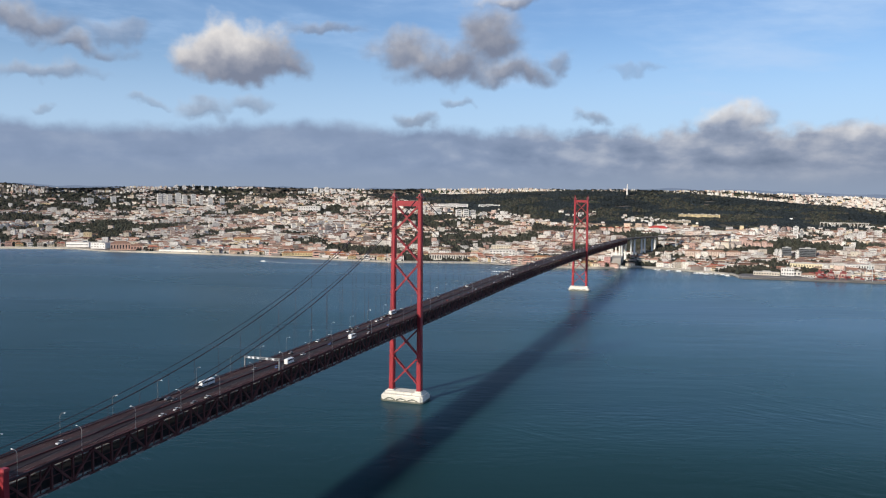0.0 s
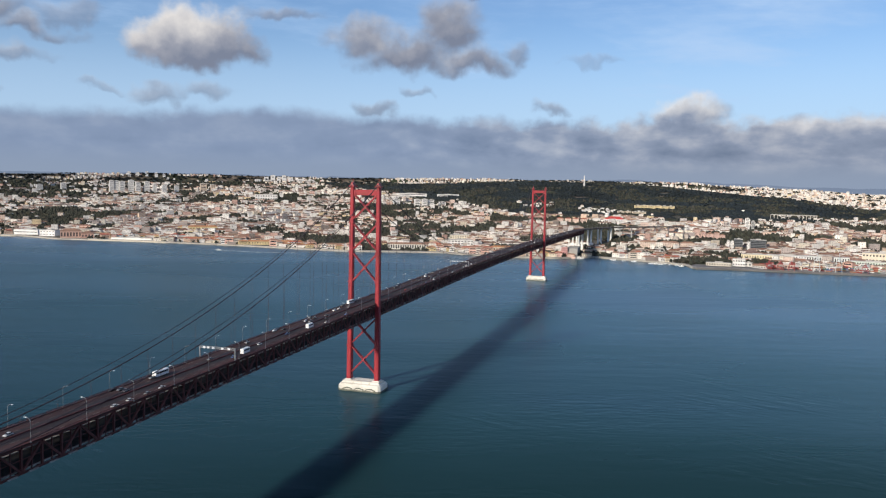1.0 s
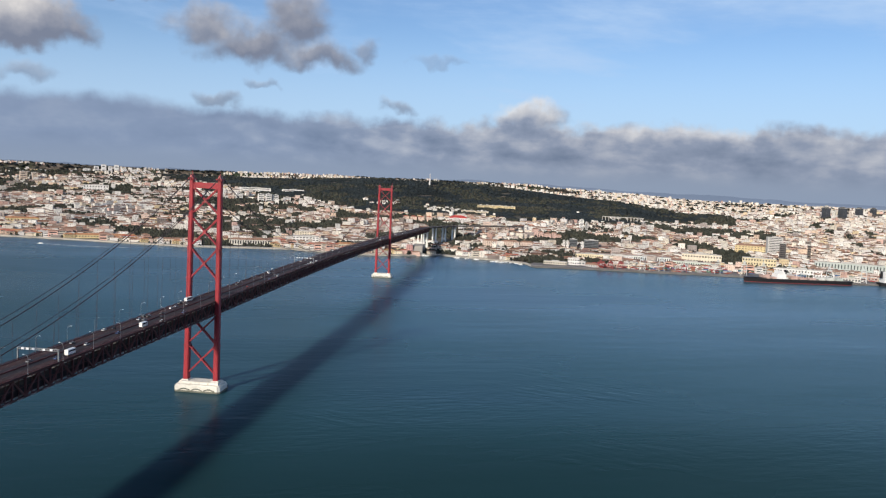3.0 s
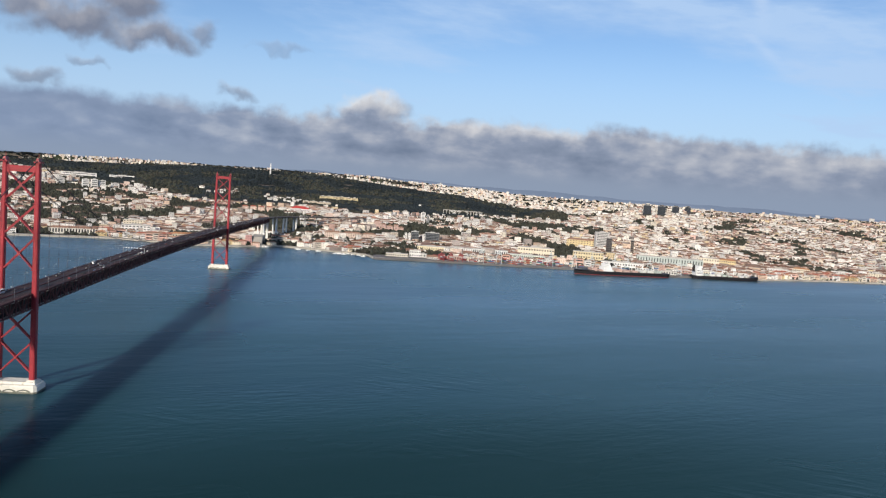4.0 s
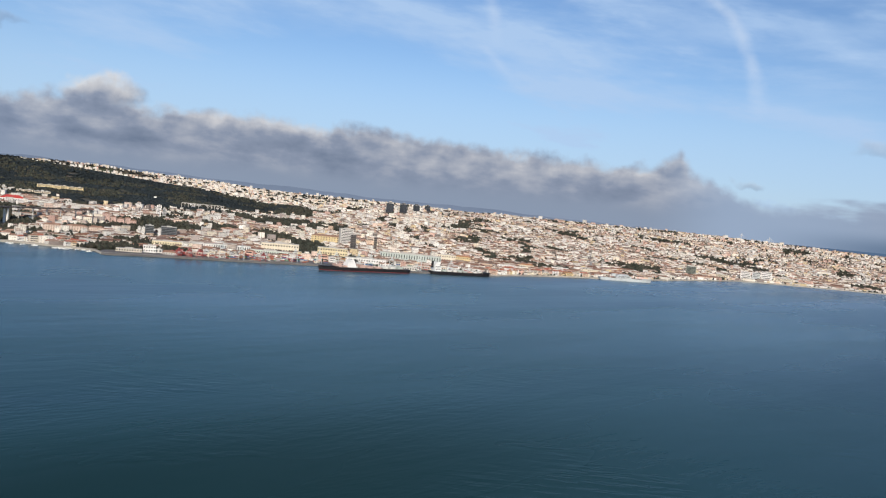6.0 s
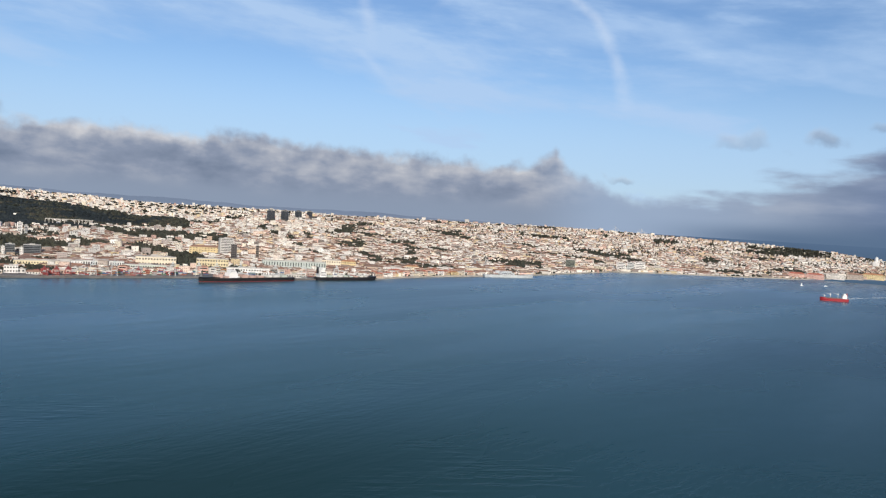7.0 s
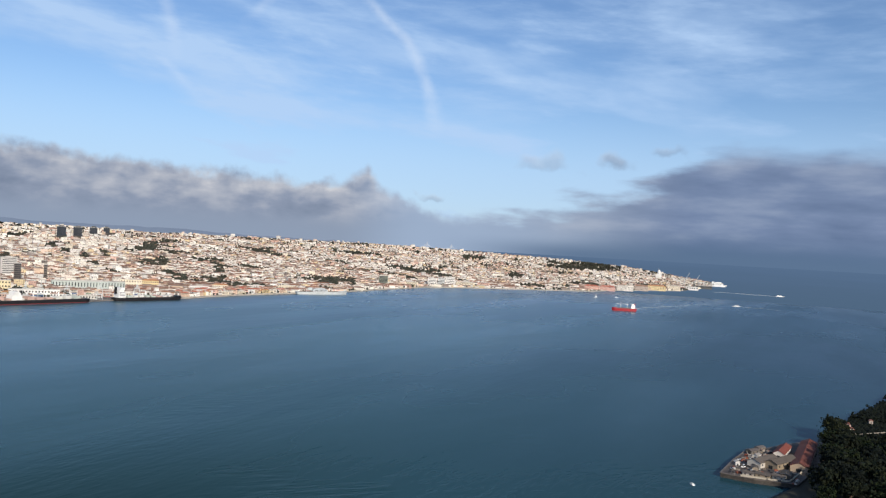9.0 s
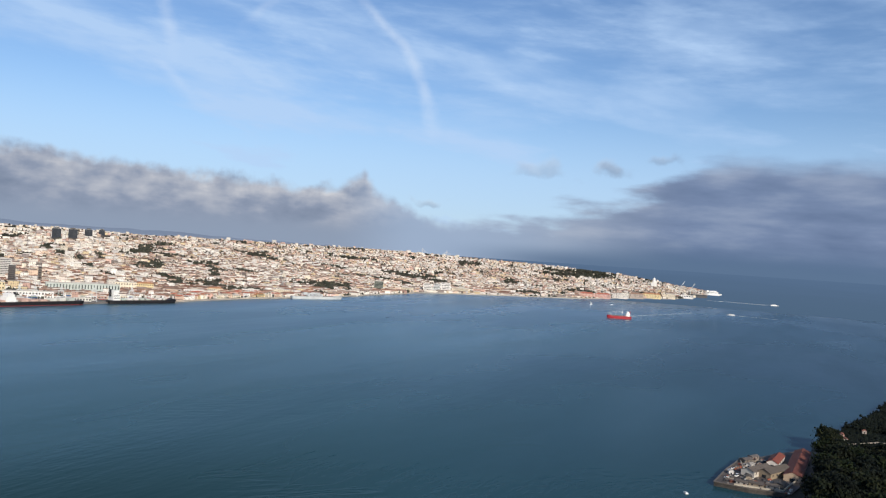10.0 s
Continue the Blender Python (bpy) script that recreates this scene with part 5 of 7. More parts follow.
# the road viaduct that carries the bridge inland, bending east
viaduct = thing("approach_viaduct", "pale concrete road viaduct on tall piers bending inland", "viaduct")
BEND = [(12.85, 2372), (13.15, 2408), (13.5, 2440), (13.85, 2470), (14.2, 2495), (14.55, 2517), (14.9, 2538), (15.6, 2572), (16.4, 2606), (17.2, 2640), (18.0, 2672), (18.9, 2706), (19.8, 2745)]
pts = [Vector(polar(a, r, 69.0 + 0.25 * i)) for i, (a, r) in enumerate(BEND)]
DECK_DARK = paint((0.085, 0.072, 0.068), "deck")
PIER_WHITE = paint((0.86, 0.85, 0.80), "pier")
for p, q in zip(pts, pts[1:]):
    s = Solid()
    s.beam(p, q, 20, 2.6)
    part("deck_span", s, DECK_DARK, viaduct, "dark deck girder")
    s, side = Solid(), Vector(((q - p).y, -(q - p).x, 0)).normalized() * 10.2
    for g in (side, -side):
        s.beam(p + g + Vector((0, 0, 1.6)), q + g + Vector((0, 0, 1.6)), 0.4, 0.6)
    part("parapet", s, paint((0.26, 0.23, 0.21), "parapet"), viaduct)
for i, p in enumerate(pts):
    if i < 7 and i % 2:
        continue
    a, r = BEND[i]
    z = land_height(a, r) - 6
    way = (pts[min(i + 1, len(pts) - 1)] - pts[max(i - 1, 0)]).normalized()
    side = Vector((way.y, -way.x, 0)).normalized()
    s = Solid()
    if i < 7:  # tall white slabs in pairs that taper upwards
        for g in (-5.2, 5.2):
            c = p + side * g
            low = [(c.x + side.x * u + way.x * v, c.y + side.y * u + way.y * v, z) for u, v in ((-2.3, -2.6), (2.3, -2.6), (2.3, 2.6), (-2.3, 2.6))]
            high = [(c.x + side.x * u + way.x * v, c.y + side.y * u + way.y * v, p.z - 3.2) for u, v in ((-1.8, -1.6), (1.8, -1.6), (1.8, 1.6), (-1.8, 1.6))]
            s.hull(low, high)
    else:
        s.box(p.x - 1.3, p.y - 1.3, z, p.x + 1.3, p.y + 1.3, p.z - 3.2)
    s.beam(p - side * 9 - Vector((0, 0, 2.4)), p + side * 9 - Vector((0, 0, 2.4)), 2.6, 1.9)
    part("pier", s, PIER_WHITE if i < 7 else CONCRETE, viaduct, "tall white pier" if i < 7 else "slim grey pier")
for i, p in enumerate(pts[:-1]):
    q = p.lerp(pts[i + 1], 0.5)
    s = Solid()
    s.beam(q + Vector((0, 0, 1.2)), q + Vector((0, 0, 11)), 0.35, sides=6)
    s.box(q.x - 1.6, q.y - 0.3, q.z + 10.8, q.x + 1.6, q.y + 0.3, q.z + 11.2)
    part("lamp_post", s, GALVANISED, viaduct, "grey double lamp post")
t = thing("anchorage", "low weathered concrete anchorage with painted arched bays under the bridge", "anchorage", BRIDGE)
s = Solid()
s.hull([(-14, 1496, -2), (14, 1496, -2), (14, 1560, -2), (-14, 1560, -2)], [(-14, 1512, 26), (14, 1512, 26), (14, 1558, 30), (-14, 1558, 30)])
part("block", s, paint((0.36, 0.34, 0.31), "anchorage"), t)
for y in (1524, 1543):  # dark arched plates painted as shaded bays on its east flank
    s = Solid()
    for i in range(8):
        u0, u1 = math.pi * i / 8, math.pi * (i + 1) / 8
        p = [(y - 7 * math.cos(u), 9 + 8 * math.sin(u)) for u in (u0, u1)]
        s.hull([(14.0, p[0][0], 1), (14.0, p[1][0], 1), (14.0, p[1][0], p[1][1]), (14.0, p[0][0], p[0][1])], [(14.25, p[0][0], 1), (14.25, p[1][0], 1), (14.25, p[1][0], p[1][1]), (14.25, p[0][0], p[0][1])])
    part("bay_shade_plate", s, DARK_HOLLOW, t, "dark arched plate painted as a bay's shade")
for y in (1584, 1664):
    foot = -4
    s = Solid()
    for x in (-9, 9):
        s.hull([(x - 2.1, y - 2.4, foot), (x + 2.1, y - 2.4, foot), (x + 2.1, y + 2.4, foot), (x - 2.1, y + 2.4, foot)],
               [(x - 1.5, y - 1.7, road(y) - 13.2), (x + 1.5, y - 1.7, road(y) - 13.2), (x + 1.5, y + 1.7, road(y) - 13.2), (x - 1.5, y + 1.7, road(y) - 13.2)])
    s.box(-12, y - 2.0, road(y) - 16.0, 12, y + 2.0, road(y) - 13.25)
    part("pier", s, PIER_WHITE, t, "white twin-legged pier")


def kept_free(a, r):
    return any(a0 < a < a1 and r0 < r < r1 for a0, a1, r0, r1 in KEEP_OUT)


for a, r, wd, h, c, f in [(12.25, 2186, 22, 8, (0.70, 0.50, 0.42), BROWN_TILE), (12.75, 2192, 30, 7, WHITE, None), (13.35, 2226, 26, 9, CREAM, BROWN_TILE), (11.35, 2186, 20, 12, (0.72, 0.48, 0.42), RED_TILE), (10.9, 2178, 26, 9, CREAM, BROWN_TILE)]:
    building("quay_house", "low quayside house under the bridge end", a, r, wd, 11, h, c, f, 2, 4, 0, 0.4, 0.4, "houses under the bridge")
for i in range(130):
    a = rng.uniform(11.6, 15.4)
    r = along(SHORE, a) + rng.uniform(28, 260) * (1.0 if a > 12.6 else 0.4)
    q, k = drawn_in(polar(a, r, land_height(a, r)))
    greens.small(q, k, rng.uniform(7, 14), rng.uniform(5, 12))

# front-row houses that can be told apart, each a thing
HOUSE_KINDS = []
for i, (wall, roof) in enumerate([(CREAM, ORANGE_TILE), (WHITE, RED_TILE), (PINK, BROWN_TILE), (OCHRE, ORANGE_TILE), (WHITE, None), ((0.66, 0.60, 0.52), BROWN_TILE), (CREAM, None), ((0.70, 0.52, 0.40), RED_TILE)]):
    say = ["cream", "white", "pink", "ochre", "flat-roofed white", "grey-beige", "flat-roofed cream", "salmon"][i]
    HOUSE_KINDS.append(building("house", say + " riverside house" + (" with a tiled roof" if roof else " with a parapet"), -30 + 0.6 * i, along(SHORE, -30 + 0.6 * i) + 60, 15 + 3 * (i % 4), 12, 9 + 3 * (i % 3), wall, roof, 2 + i % 2, 1, 0, 0.4, 0.8, "riverside houses", "house"))

fronts = 0
r = 2020.0
while r < 8200:
    step = 0.0066 * r if r < 4200 else 0.0072 * r
    da = math.degrees(step / r)
    a = -42 + rng.random() * da
    while a < 85.0:
        ja, jr = a + rng.uniform(-0.3, 0.3) * da, r + rng.uniform(-0.45, 0.45) * step
        a += da * (1.0 if a < 44 else 0.66)
        shore, reach = along(SHORE, ja), along(RIDGE, ja)
        if jr < shore + 26 or jr > reach + 150 or kept_free(ja, jr) or (20.6 < ja < 47.6 and jr < shore + 112):
            continue
        z = land_height(ja, jr)
        p = polar(ja, jr, z)
        q, k = drawn_in(p)
        patch = noise.noise((p[0] / 260, p[1] / 260, 1.0)) + 0.6 * noise.noise((p[0] / 90, p[1] / 90, 5.0))
        # greener in the west and at the foot of the wooded hill, densest in the east
        limit = along([(-45, -0.02), (-25, 0.06), (-14, 0.18), (-5, 0.18), (0, 0.05), (8, 0.08), (14, 0.06), (24, 0.10), (30, 0.18), (38, 0.34), (48, 0.42), (85, 0.46)], ja)
        if wooded(ja, jr, z):
            patch += 2.0
        elif -34 < ja < -4 and jr > 4720 and rng.random() < 0.5:
            patch += 0.9
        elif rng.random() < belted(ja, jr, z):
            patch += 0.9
        if patch > limit:
            if patch < 1.9:
                for _ in range(3):
                    greens.small((q.x + rng.uniform(-8, 8), q.y + rng.uniform(-8, 8), q.z), k, rng.uniform(8, 17), rng.uniform(6, 12))
            elif rng.random() < 0.008 and jr < 4000:
                city.add(q, k, -radians(ja), rng.uniform(8, 17), 11, rng.uniform(6, 12), rng.random() < 0.5, True, False)
            continue
        inland = jr - shore
        big, pale = 0.92 + 0.55 * noise.noise((p[0] / 210, p[1] / 210, 21.0)), noise.noise((p[0] / 330, p[1] / 330, 31.0))
        turn = -radians(ja) * 0.8 + 0.8 * noise.noise((p[0] / 300, p[1] / 300, 9.0)) + rng.uniform(-0.12, 0.12)
        if inland < 120 and fronts < 288 and rng.random() < 0.5:
            fronts += 1
            copy_thing(rng.choice(HOUSE_KINDS), Matrix.Translation(q) @ Matrix.Rotation(turn, 4, "Z") @ Matrix.Scale(1 / rng.choice(HOUSE_KINDS).scale[0] * k * rng.uniform(0.85, 1.25), 4))
        elif inland < 330 and rng.random() < 0.1:
            city.add(q, k, turn, rng.uniform(30, 70), rng.uniform(12, 18), rng.uniform(6, 10), rng.random() < 0.6, rng.random() < 0.4, False)
        elif ja < 30 and rng.random() < 0.16:
            city.add(q, k, turn, rng.uniform(28, 62), rng.uniform(9, 13), rng.uniform(6, 9.5), rng.random() < 0.8, rng.random() < 0.35, False)
        elif ja >= 30 and rng.random() < 0.11:
            city.add(q, k, turn, rng.uniform(18, 38), rng.uniform(8, 11), rng.uniform(6, 12), rng.random() < 0.6, rng.random() < 0.45 + pale, False)
        elif rng.random() < (0.13 if ja < 44 else 0.05) + 0.06 * pale:
            city.add(q, k, turn, rng.uniform(11, 28), rng.uniform(9, 13), rng.uniform(12, 24) * (1.0 if ja < 44 else 0.75), False, rng.random() < 0.6)
        else:
            city.add(q, k, turn, rng.uniform(9, 25) * big * (1.0 if ja < 44 else 0.85), rng.uniform(6, 10) * big, rng.uniform(4, 12.5) * (1.0 if ja < 44 else 0.8), rng.random() < 0.8 - 0.5 * pale, rng.random() < 0.46 + 1.1 * pale + (0.3 if ja < -4 else 0.0), jr < 3000)
        if rng.random() < 0.42:
            greens.small((q.x + rng.uniform(-9, 9), q.y - rng.uniform(5, 11), q.z), k, rng.uniform(5, 11), rng.uniform(4, 10))
    r += step * 0.92

# the wooded hill
r = 2900.0
while r < 5000:
    step = 0.0040 * r
    da = math.degrees(step / r)
    a = -9.0
    while a < 34.5:
        ja, jr = a + rng.uniform(-0.4, 0.4) * da, r + rng.uniform(-0.4, 0.4) * step
        a += da
        z = land_height(ja, jr)
        if wooded(ja, jr, z) and noise.noise((jr / 130, ja * 0.9, 2.0)) < 0.42:
            q, k = drawn_in(polar(ja, jr, z))
            woods.small(q, k, rng.uniform(24, 40), rng.uniform(2.6, 5.5))
    r += step

# villas in the clearings of the hill
for a0, a1, r0, r1, count in [(1.8, 5.6, 3420, 3720, 34), (8.3, 10.8, 3600, 3760, 18), (12.3, 15.2, 3420, 3600, 22), (6.0, 8.0, 3300, 3420, 16), (26.0, 31.0, 3500, 3700, 26), (22.0, 25.5, 3300, 3400, 14)]:
    for i in range(count):
        a, r = rng.uniform(a0, a1), rng.uniform(r0, r1)
        q, k = drawn_in(polar(a, r, land_height(a, r) + 4))
        city.add(q, k, -radians(a) + rng.uniform(-0.3, 0.3), rng.uniform(8, 17), 10, rng.uniform(5, 9), rng.random() < 0.4, True)

# pale suburbs on the far ridges
for i in range(7600):
    a = rng.uniform(-34, 66)
    r = rng.uniform(max(along(RIDGE, a) + 250, 5300), 9600)
    p = polar(a, r, 0)
    if noise.noise((p[0] / 700, p[1] / 700, 4.0)) + 0.3 * (a > 28) + 0.22 * (19 < a < 28) + 0.25 * (-3 < a < 6) - 0.10 * (a < -3) - 0.22 * (6 < a < 19) + 0.3 * (a < -26.5) < 0.0:
        if rng.random() < 0.8:
            q, k = drawn_in(polar(a, r, land_height(a, r)))
            woods.small(q, k, rng.uniform(20, 50), rng.uniform(6, 11))
        continue
    q, k = drawn_in(polar(a, r, land_height(a, r)))
    far_city.add(q, k, rng.uniform(-0.4, 0.4) - radians(a), rng.uniform(9, 24), 12, rng.uniform(6, 15), False, rng.random() < 0.5, False)
for i in range(7000):
    a = rng.uniform(23, 67)
    r = rng.uniform(max(along(RIDGE, a) + 100, 4800), 9700)
    q, k = drawn_in(polar(a, r, land_height(a, r)))
    if a < 29 and rng.random() < 0.5:
        continue
    if rng.random() < 0.14:
        greens.small((q.x, q.y, q.z), k, rng.uniform(25, 60), rng.uniform(8, 14))
    else:
        far_city.add(q, k, rng.uniform(-0.4, 0.4) - radians(a), rng.uniform(12, 34), 11, rng.uniform(5, 12) if rng.random() < 0.94 else rng.uniform(16, 32), False, rng.random() < 0.5, False)

for i in range(1700):
    a = rng.uniform(26.5, 41)
    r = rng.uniform(along(RIDGE, a) - 60, along(RIDGE, a) + 1700)
    z = land_height(a, r)
    q, k = drawn_in(polar(a, r, z))
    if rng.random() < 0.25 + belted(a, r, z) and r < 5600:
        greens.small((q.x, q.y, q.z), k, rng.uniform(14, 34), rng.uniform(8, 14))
    else:
        far_city.add(q, k, rng.uniform(-0.4, 0.4) - radians(a), rng.uniform(12, 30), 11, rng.uniform(5, 14) if rng.random() < 0.9 else rng.uniform(18, 34), rng.random() < 0.35, rng.random() < 0.6, False)

city.build("city_houses", "dense pale city houses with terracotta roofs on the hills")
far_city.build("suburb_blocks", "small pale apartment blocks on the far ridge")
for name, g, mat, label in (("city_trees", greens, LEAVES, "green trees between the houses, haze painted into their colour"), ("hill_forest", woods, HAZED_WOODS, "dense dark green woods covering the hill, cloud shade and haze in their colour")):
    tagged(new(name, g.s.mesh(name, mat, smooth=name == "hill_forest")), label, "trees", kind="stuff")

# ---- the waterfront: quay edge, beach, containers, cranes ----


def shore_band(name, label, a0, a1, inner, outer, lift, mat):
    """A paved or sandy band along the far shore."""
    s = Solid()
    n = max(2, int((a1 - a0) / 0.25))
    for i in range(n + 1):
        a = a0 + (a1 - a0) * i / n
        for r, z in ((inner, -2.0), (inner, lift), (outer, lift + 0.4), (outer, -2.0)):
            s.v.append(tuple(drawn_in(polar(a, along(SHORE, a) + r, z))[0]))
    for i in range(n):
        for j in range(3):
            s.f.append((i * 4 + j, i * 4 + 4 + j, i * 4 + 5 + j, i * 4 + 1 + j))
    return tagged(new(name, s.mesh(name, mat)), label, "pavement", kind="structure")


shore_band("pavement", "pale stone quay edge along the far shore", -45, 85.2, -1.5, 20, 3.5, QUAY)
SAND = material("pale_sand", (0.62, 0.56, 0.46), 0.95, vary=0.25, scale=0.02)
shore_band("pavement", "pale sandy riverside strip", -21.2, -16.3, -2.5, 75, 3.9, SAND)
shore_band("pavement", "pale sandy riverside strip", -29.5, -25.4, -2.0, 40, 3.8, SAND)
shore_band("pavement", "wide pale container quay", 20.6, 47.5, -1.8, 95, 3.7, material("grey_quay_paving", (0.20, 0.185, 0.175), 0.95, vary=0.4, scale=0.02))

rng = random.Random(23)
BOX_COLOURS = {"red": (0.33, 0.06, 0.055), "dark red": (0.27, 0.06, 0.05), "blue": (0.06, 0.13, 0.30), "grey": (0.42, 0.42, 0.42), "white": (0.72, 0.72, 0.70), "orange": (0.34, 0.16, 0.09), "green": (0.10, 0.22, 0.13)}
BOX_COLOURS = {k: material(k.replace(" ", "_") + "_container_steel", v, 0.6, vary=0.3, scale=0.2) for k, v in BOX_COLOURS.items()}
box = Solid()
box.box(-6.1, -1.22, 0.15, 6.1, 1.22, 2.75)
boxes = {k: box.mesh("container", m) for k, m in BOX_COLOURS.items()}
placed = 0
for i in range(900):
    a = rng.choice((rng.uniform(25.0, 27.6), rng.uniform(27.4, 36.0), rng.uniform(28, 34), rng.uniform(37.5, 47.0)))
    reds = 25.3 < a < 27.4
    r = along(SHORE, a) + rng.uniform(30, 104)
    if placed >= 296 or kept_free(a, r):
        continue
    for lev in range(rng.choice((1, 2, 3, 4))):
        k = rng.choice(["red", "red", "dark red", "grey"] if reds else list(boxes))
        o = new("shipping_container", boxes[k])
        o.matrix_basis = stood(a, r, rng.choice((0, 0, 0, 90)), 0) @ Matrix.Translation((0, 0, lev * 2.62 + 0.6))
        tagged(o, k + " ribbed steel container stacked on the quay", "container", "stacked containers")
        placed += 1

CRANE_GREY = paint((0.56, 0.60, 0.60), "crane")


def quay_crane(a, off, mat, tall, label):
    t = thing("quay_crane", label, "crane", stood(a, along(SHORE, a) + off), "quay cranes")
    for x in (-7, 7):
        for y in (-8, 8):
            s = Solid()
            s.beam((x, y, 0), (x * 0.8, y, tall * 0.62), 1.3)
            part("leg", s, mat, t)
    for y in (-8, 8):
        for up, thick in ((0.3, 1.0), (0.62, 1.4)):
            s = Solid()
            s.beam((-6, y, tall * up), (6, y, tall * up), thick)
            part("cross_beam", s, mat, t)
    for x in (-5.6, 5.6):
        s = Solid()
        s.beam((x, -8, tall * 0.62), (x, 8, tall * 0.62), 1.4)
        part("sill_beam", s, mat, t)
    for x in (-2.2, 2.2):
        s = Solid()
        s.beam((x, -24, tall * 0.68), (x, 20, tall * 0.68), 1.1, 1.6)
        part("boom", s, mat, t)
    s = Solid()
    s.beam((0, 4, tall * 0.68), (0, 2, tall), 1.2)
    s.beam((0, 2, tall), (0, -22, tall * 0.7), 0.4)
    s.beam((0, 2, tall), (0, 18, tall * 0.7), 0.4)
    part("mast", s, mat, t)
    s = Solid()
    s.box(-3, 8, tall * 0.69, 3, 17, tall * 0.78, 0.3)
    part("machine_house", s, mat, t)


RED_CRANE = paint((0.33, 0.075, 0.075), "crane")
for a in (25.5, 26.2, 26.9, 31.2):
    quay_crane(a, 16, RED_CRANE, 26, "squat red portal crane on the quay")
for a in (28.4, 29.7, 33.4, 35.1, 36.3, 37.9, 38.8, 40.3, 42.3, 44.6):
    quay_crane(a, 17, CRANE_GREY, 46, "tall pale grey quay crane")

# low sheds, fuel tanks and stacked goods behind the quay
rng = random.Random(41)
for i in range(46):
    a = rng.uniform(20.9, 47.3)
    r = along(SHORE, a) + rng.uniform(44, 104)
    if kept_free(a, r):
        continue
    wd, tall = rng.uniform(14, 46), rng.uniform(5, 10)
    c = rng.choice([WHITE, (0.62, 0.60, 0.56), (0.52, 0.36, 0.30), CREAM, (0.45, 0.50, 0.50), (0.70, 0.68, 0.64)])
    building("quay_shed", "low dock shed behind the container quay", a, r, wd, rng.uniform(8, 14), tall, c, rng.choice([None, None, BROWN_TILE]), 1, max(2, int(wd / 6)), rng.uniform(-6, 6), 0.5, 0.5, "dock sheds")

# ---- ships and boats ----
HULL_BLACK = material("black_hull_paint", (0.022, 0.022, 0.026), 0.5, vary=0.3, scale=0.05)
HULL_RED = material("red_hull_paint", (0.36, 0.030, 0.042), 0.5, vary=0.3, scale=0.05)
BOOT_RED = material("red_waterline_paint", (0.19, 0.04, 0.045), 0.6, vary=0.3, scale=0.05)
SHIP_WHITE = material("white_ship_paint", (0.82, 0.82, 0.80), 0.5, vary=0.15, scale=0.1)
NAVY_GREY = material("pale_navy_grey_paint", (0.52, 0.56, 0.58), 0.55, vary=0.2, scale=0.06)
DECK_GREEN = material("dull_deck_paint", (0.24, 0.20, 0.17), 0.8, vary=0.3, scale=0.1)
FOAM = material("white_foam", (0.66, 0.72, 0.74), 0.9, vary=0.3, scale=0.05)


def hull_rings(length, beam, z0, z1, flare=0.06):
    """Plan of a hull, bow at +x, at two heights."""
    def ring(grow):
        half, e = length / 2 * (1 + grow * 0.4), beam / 2 * (1 + grow)
        side = [(-half, 0.7 * e), (-half * 0.9, e), (half * 0.55, e), (half * 0.8, 0.72 * e), (half * 0.94, 0.34 * e), (half, 0.03 * e)]
        return [(x, -y) for x, y in side] + [(x, y) for x, y in reversed(side)]
    return [(x, y, z0) for x, y in ring(0)], [(x, y, z1) for x, y in ring(flare)]


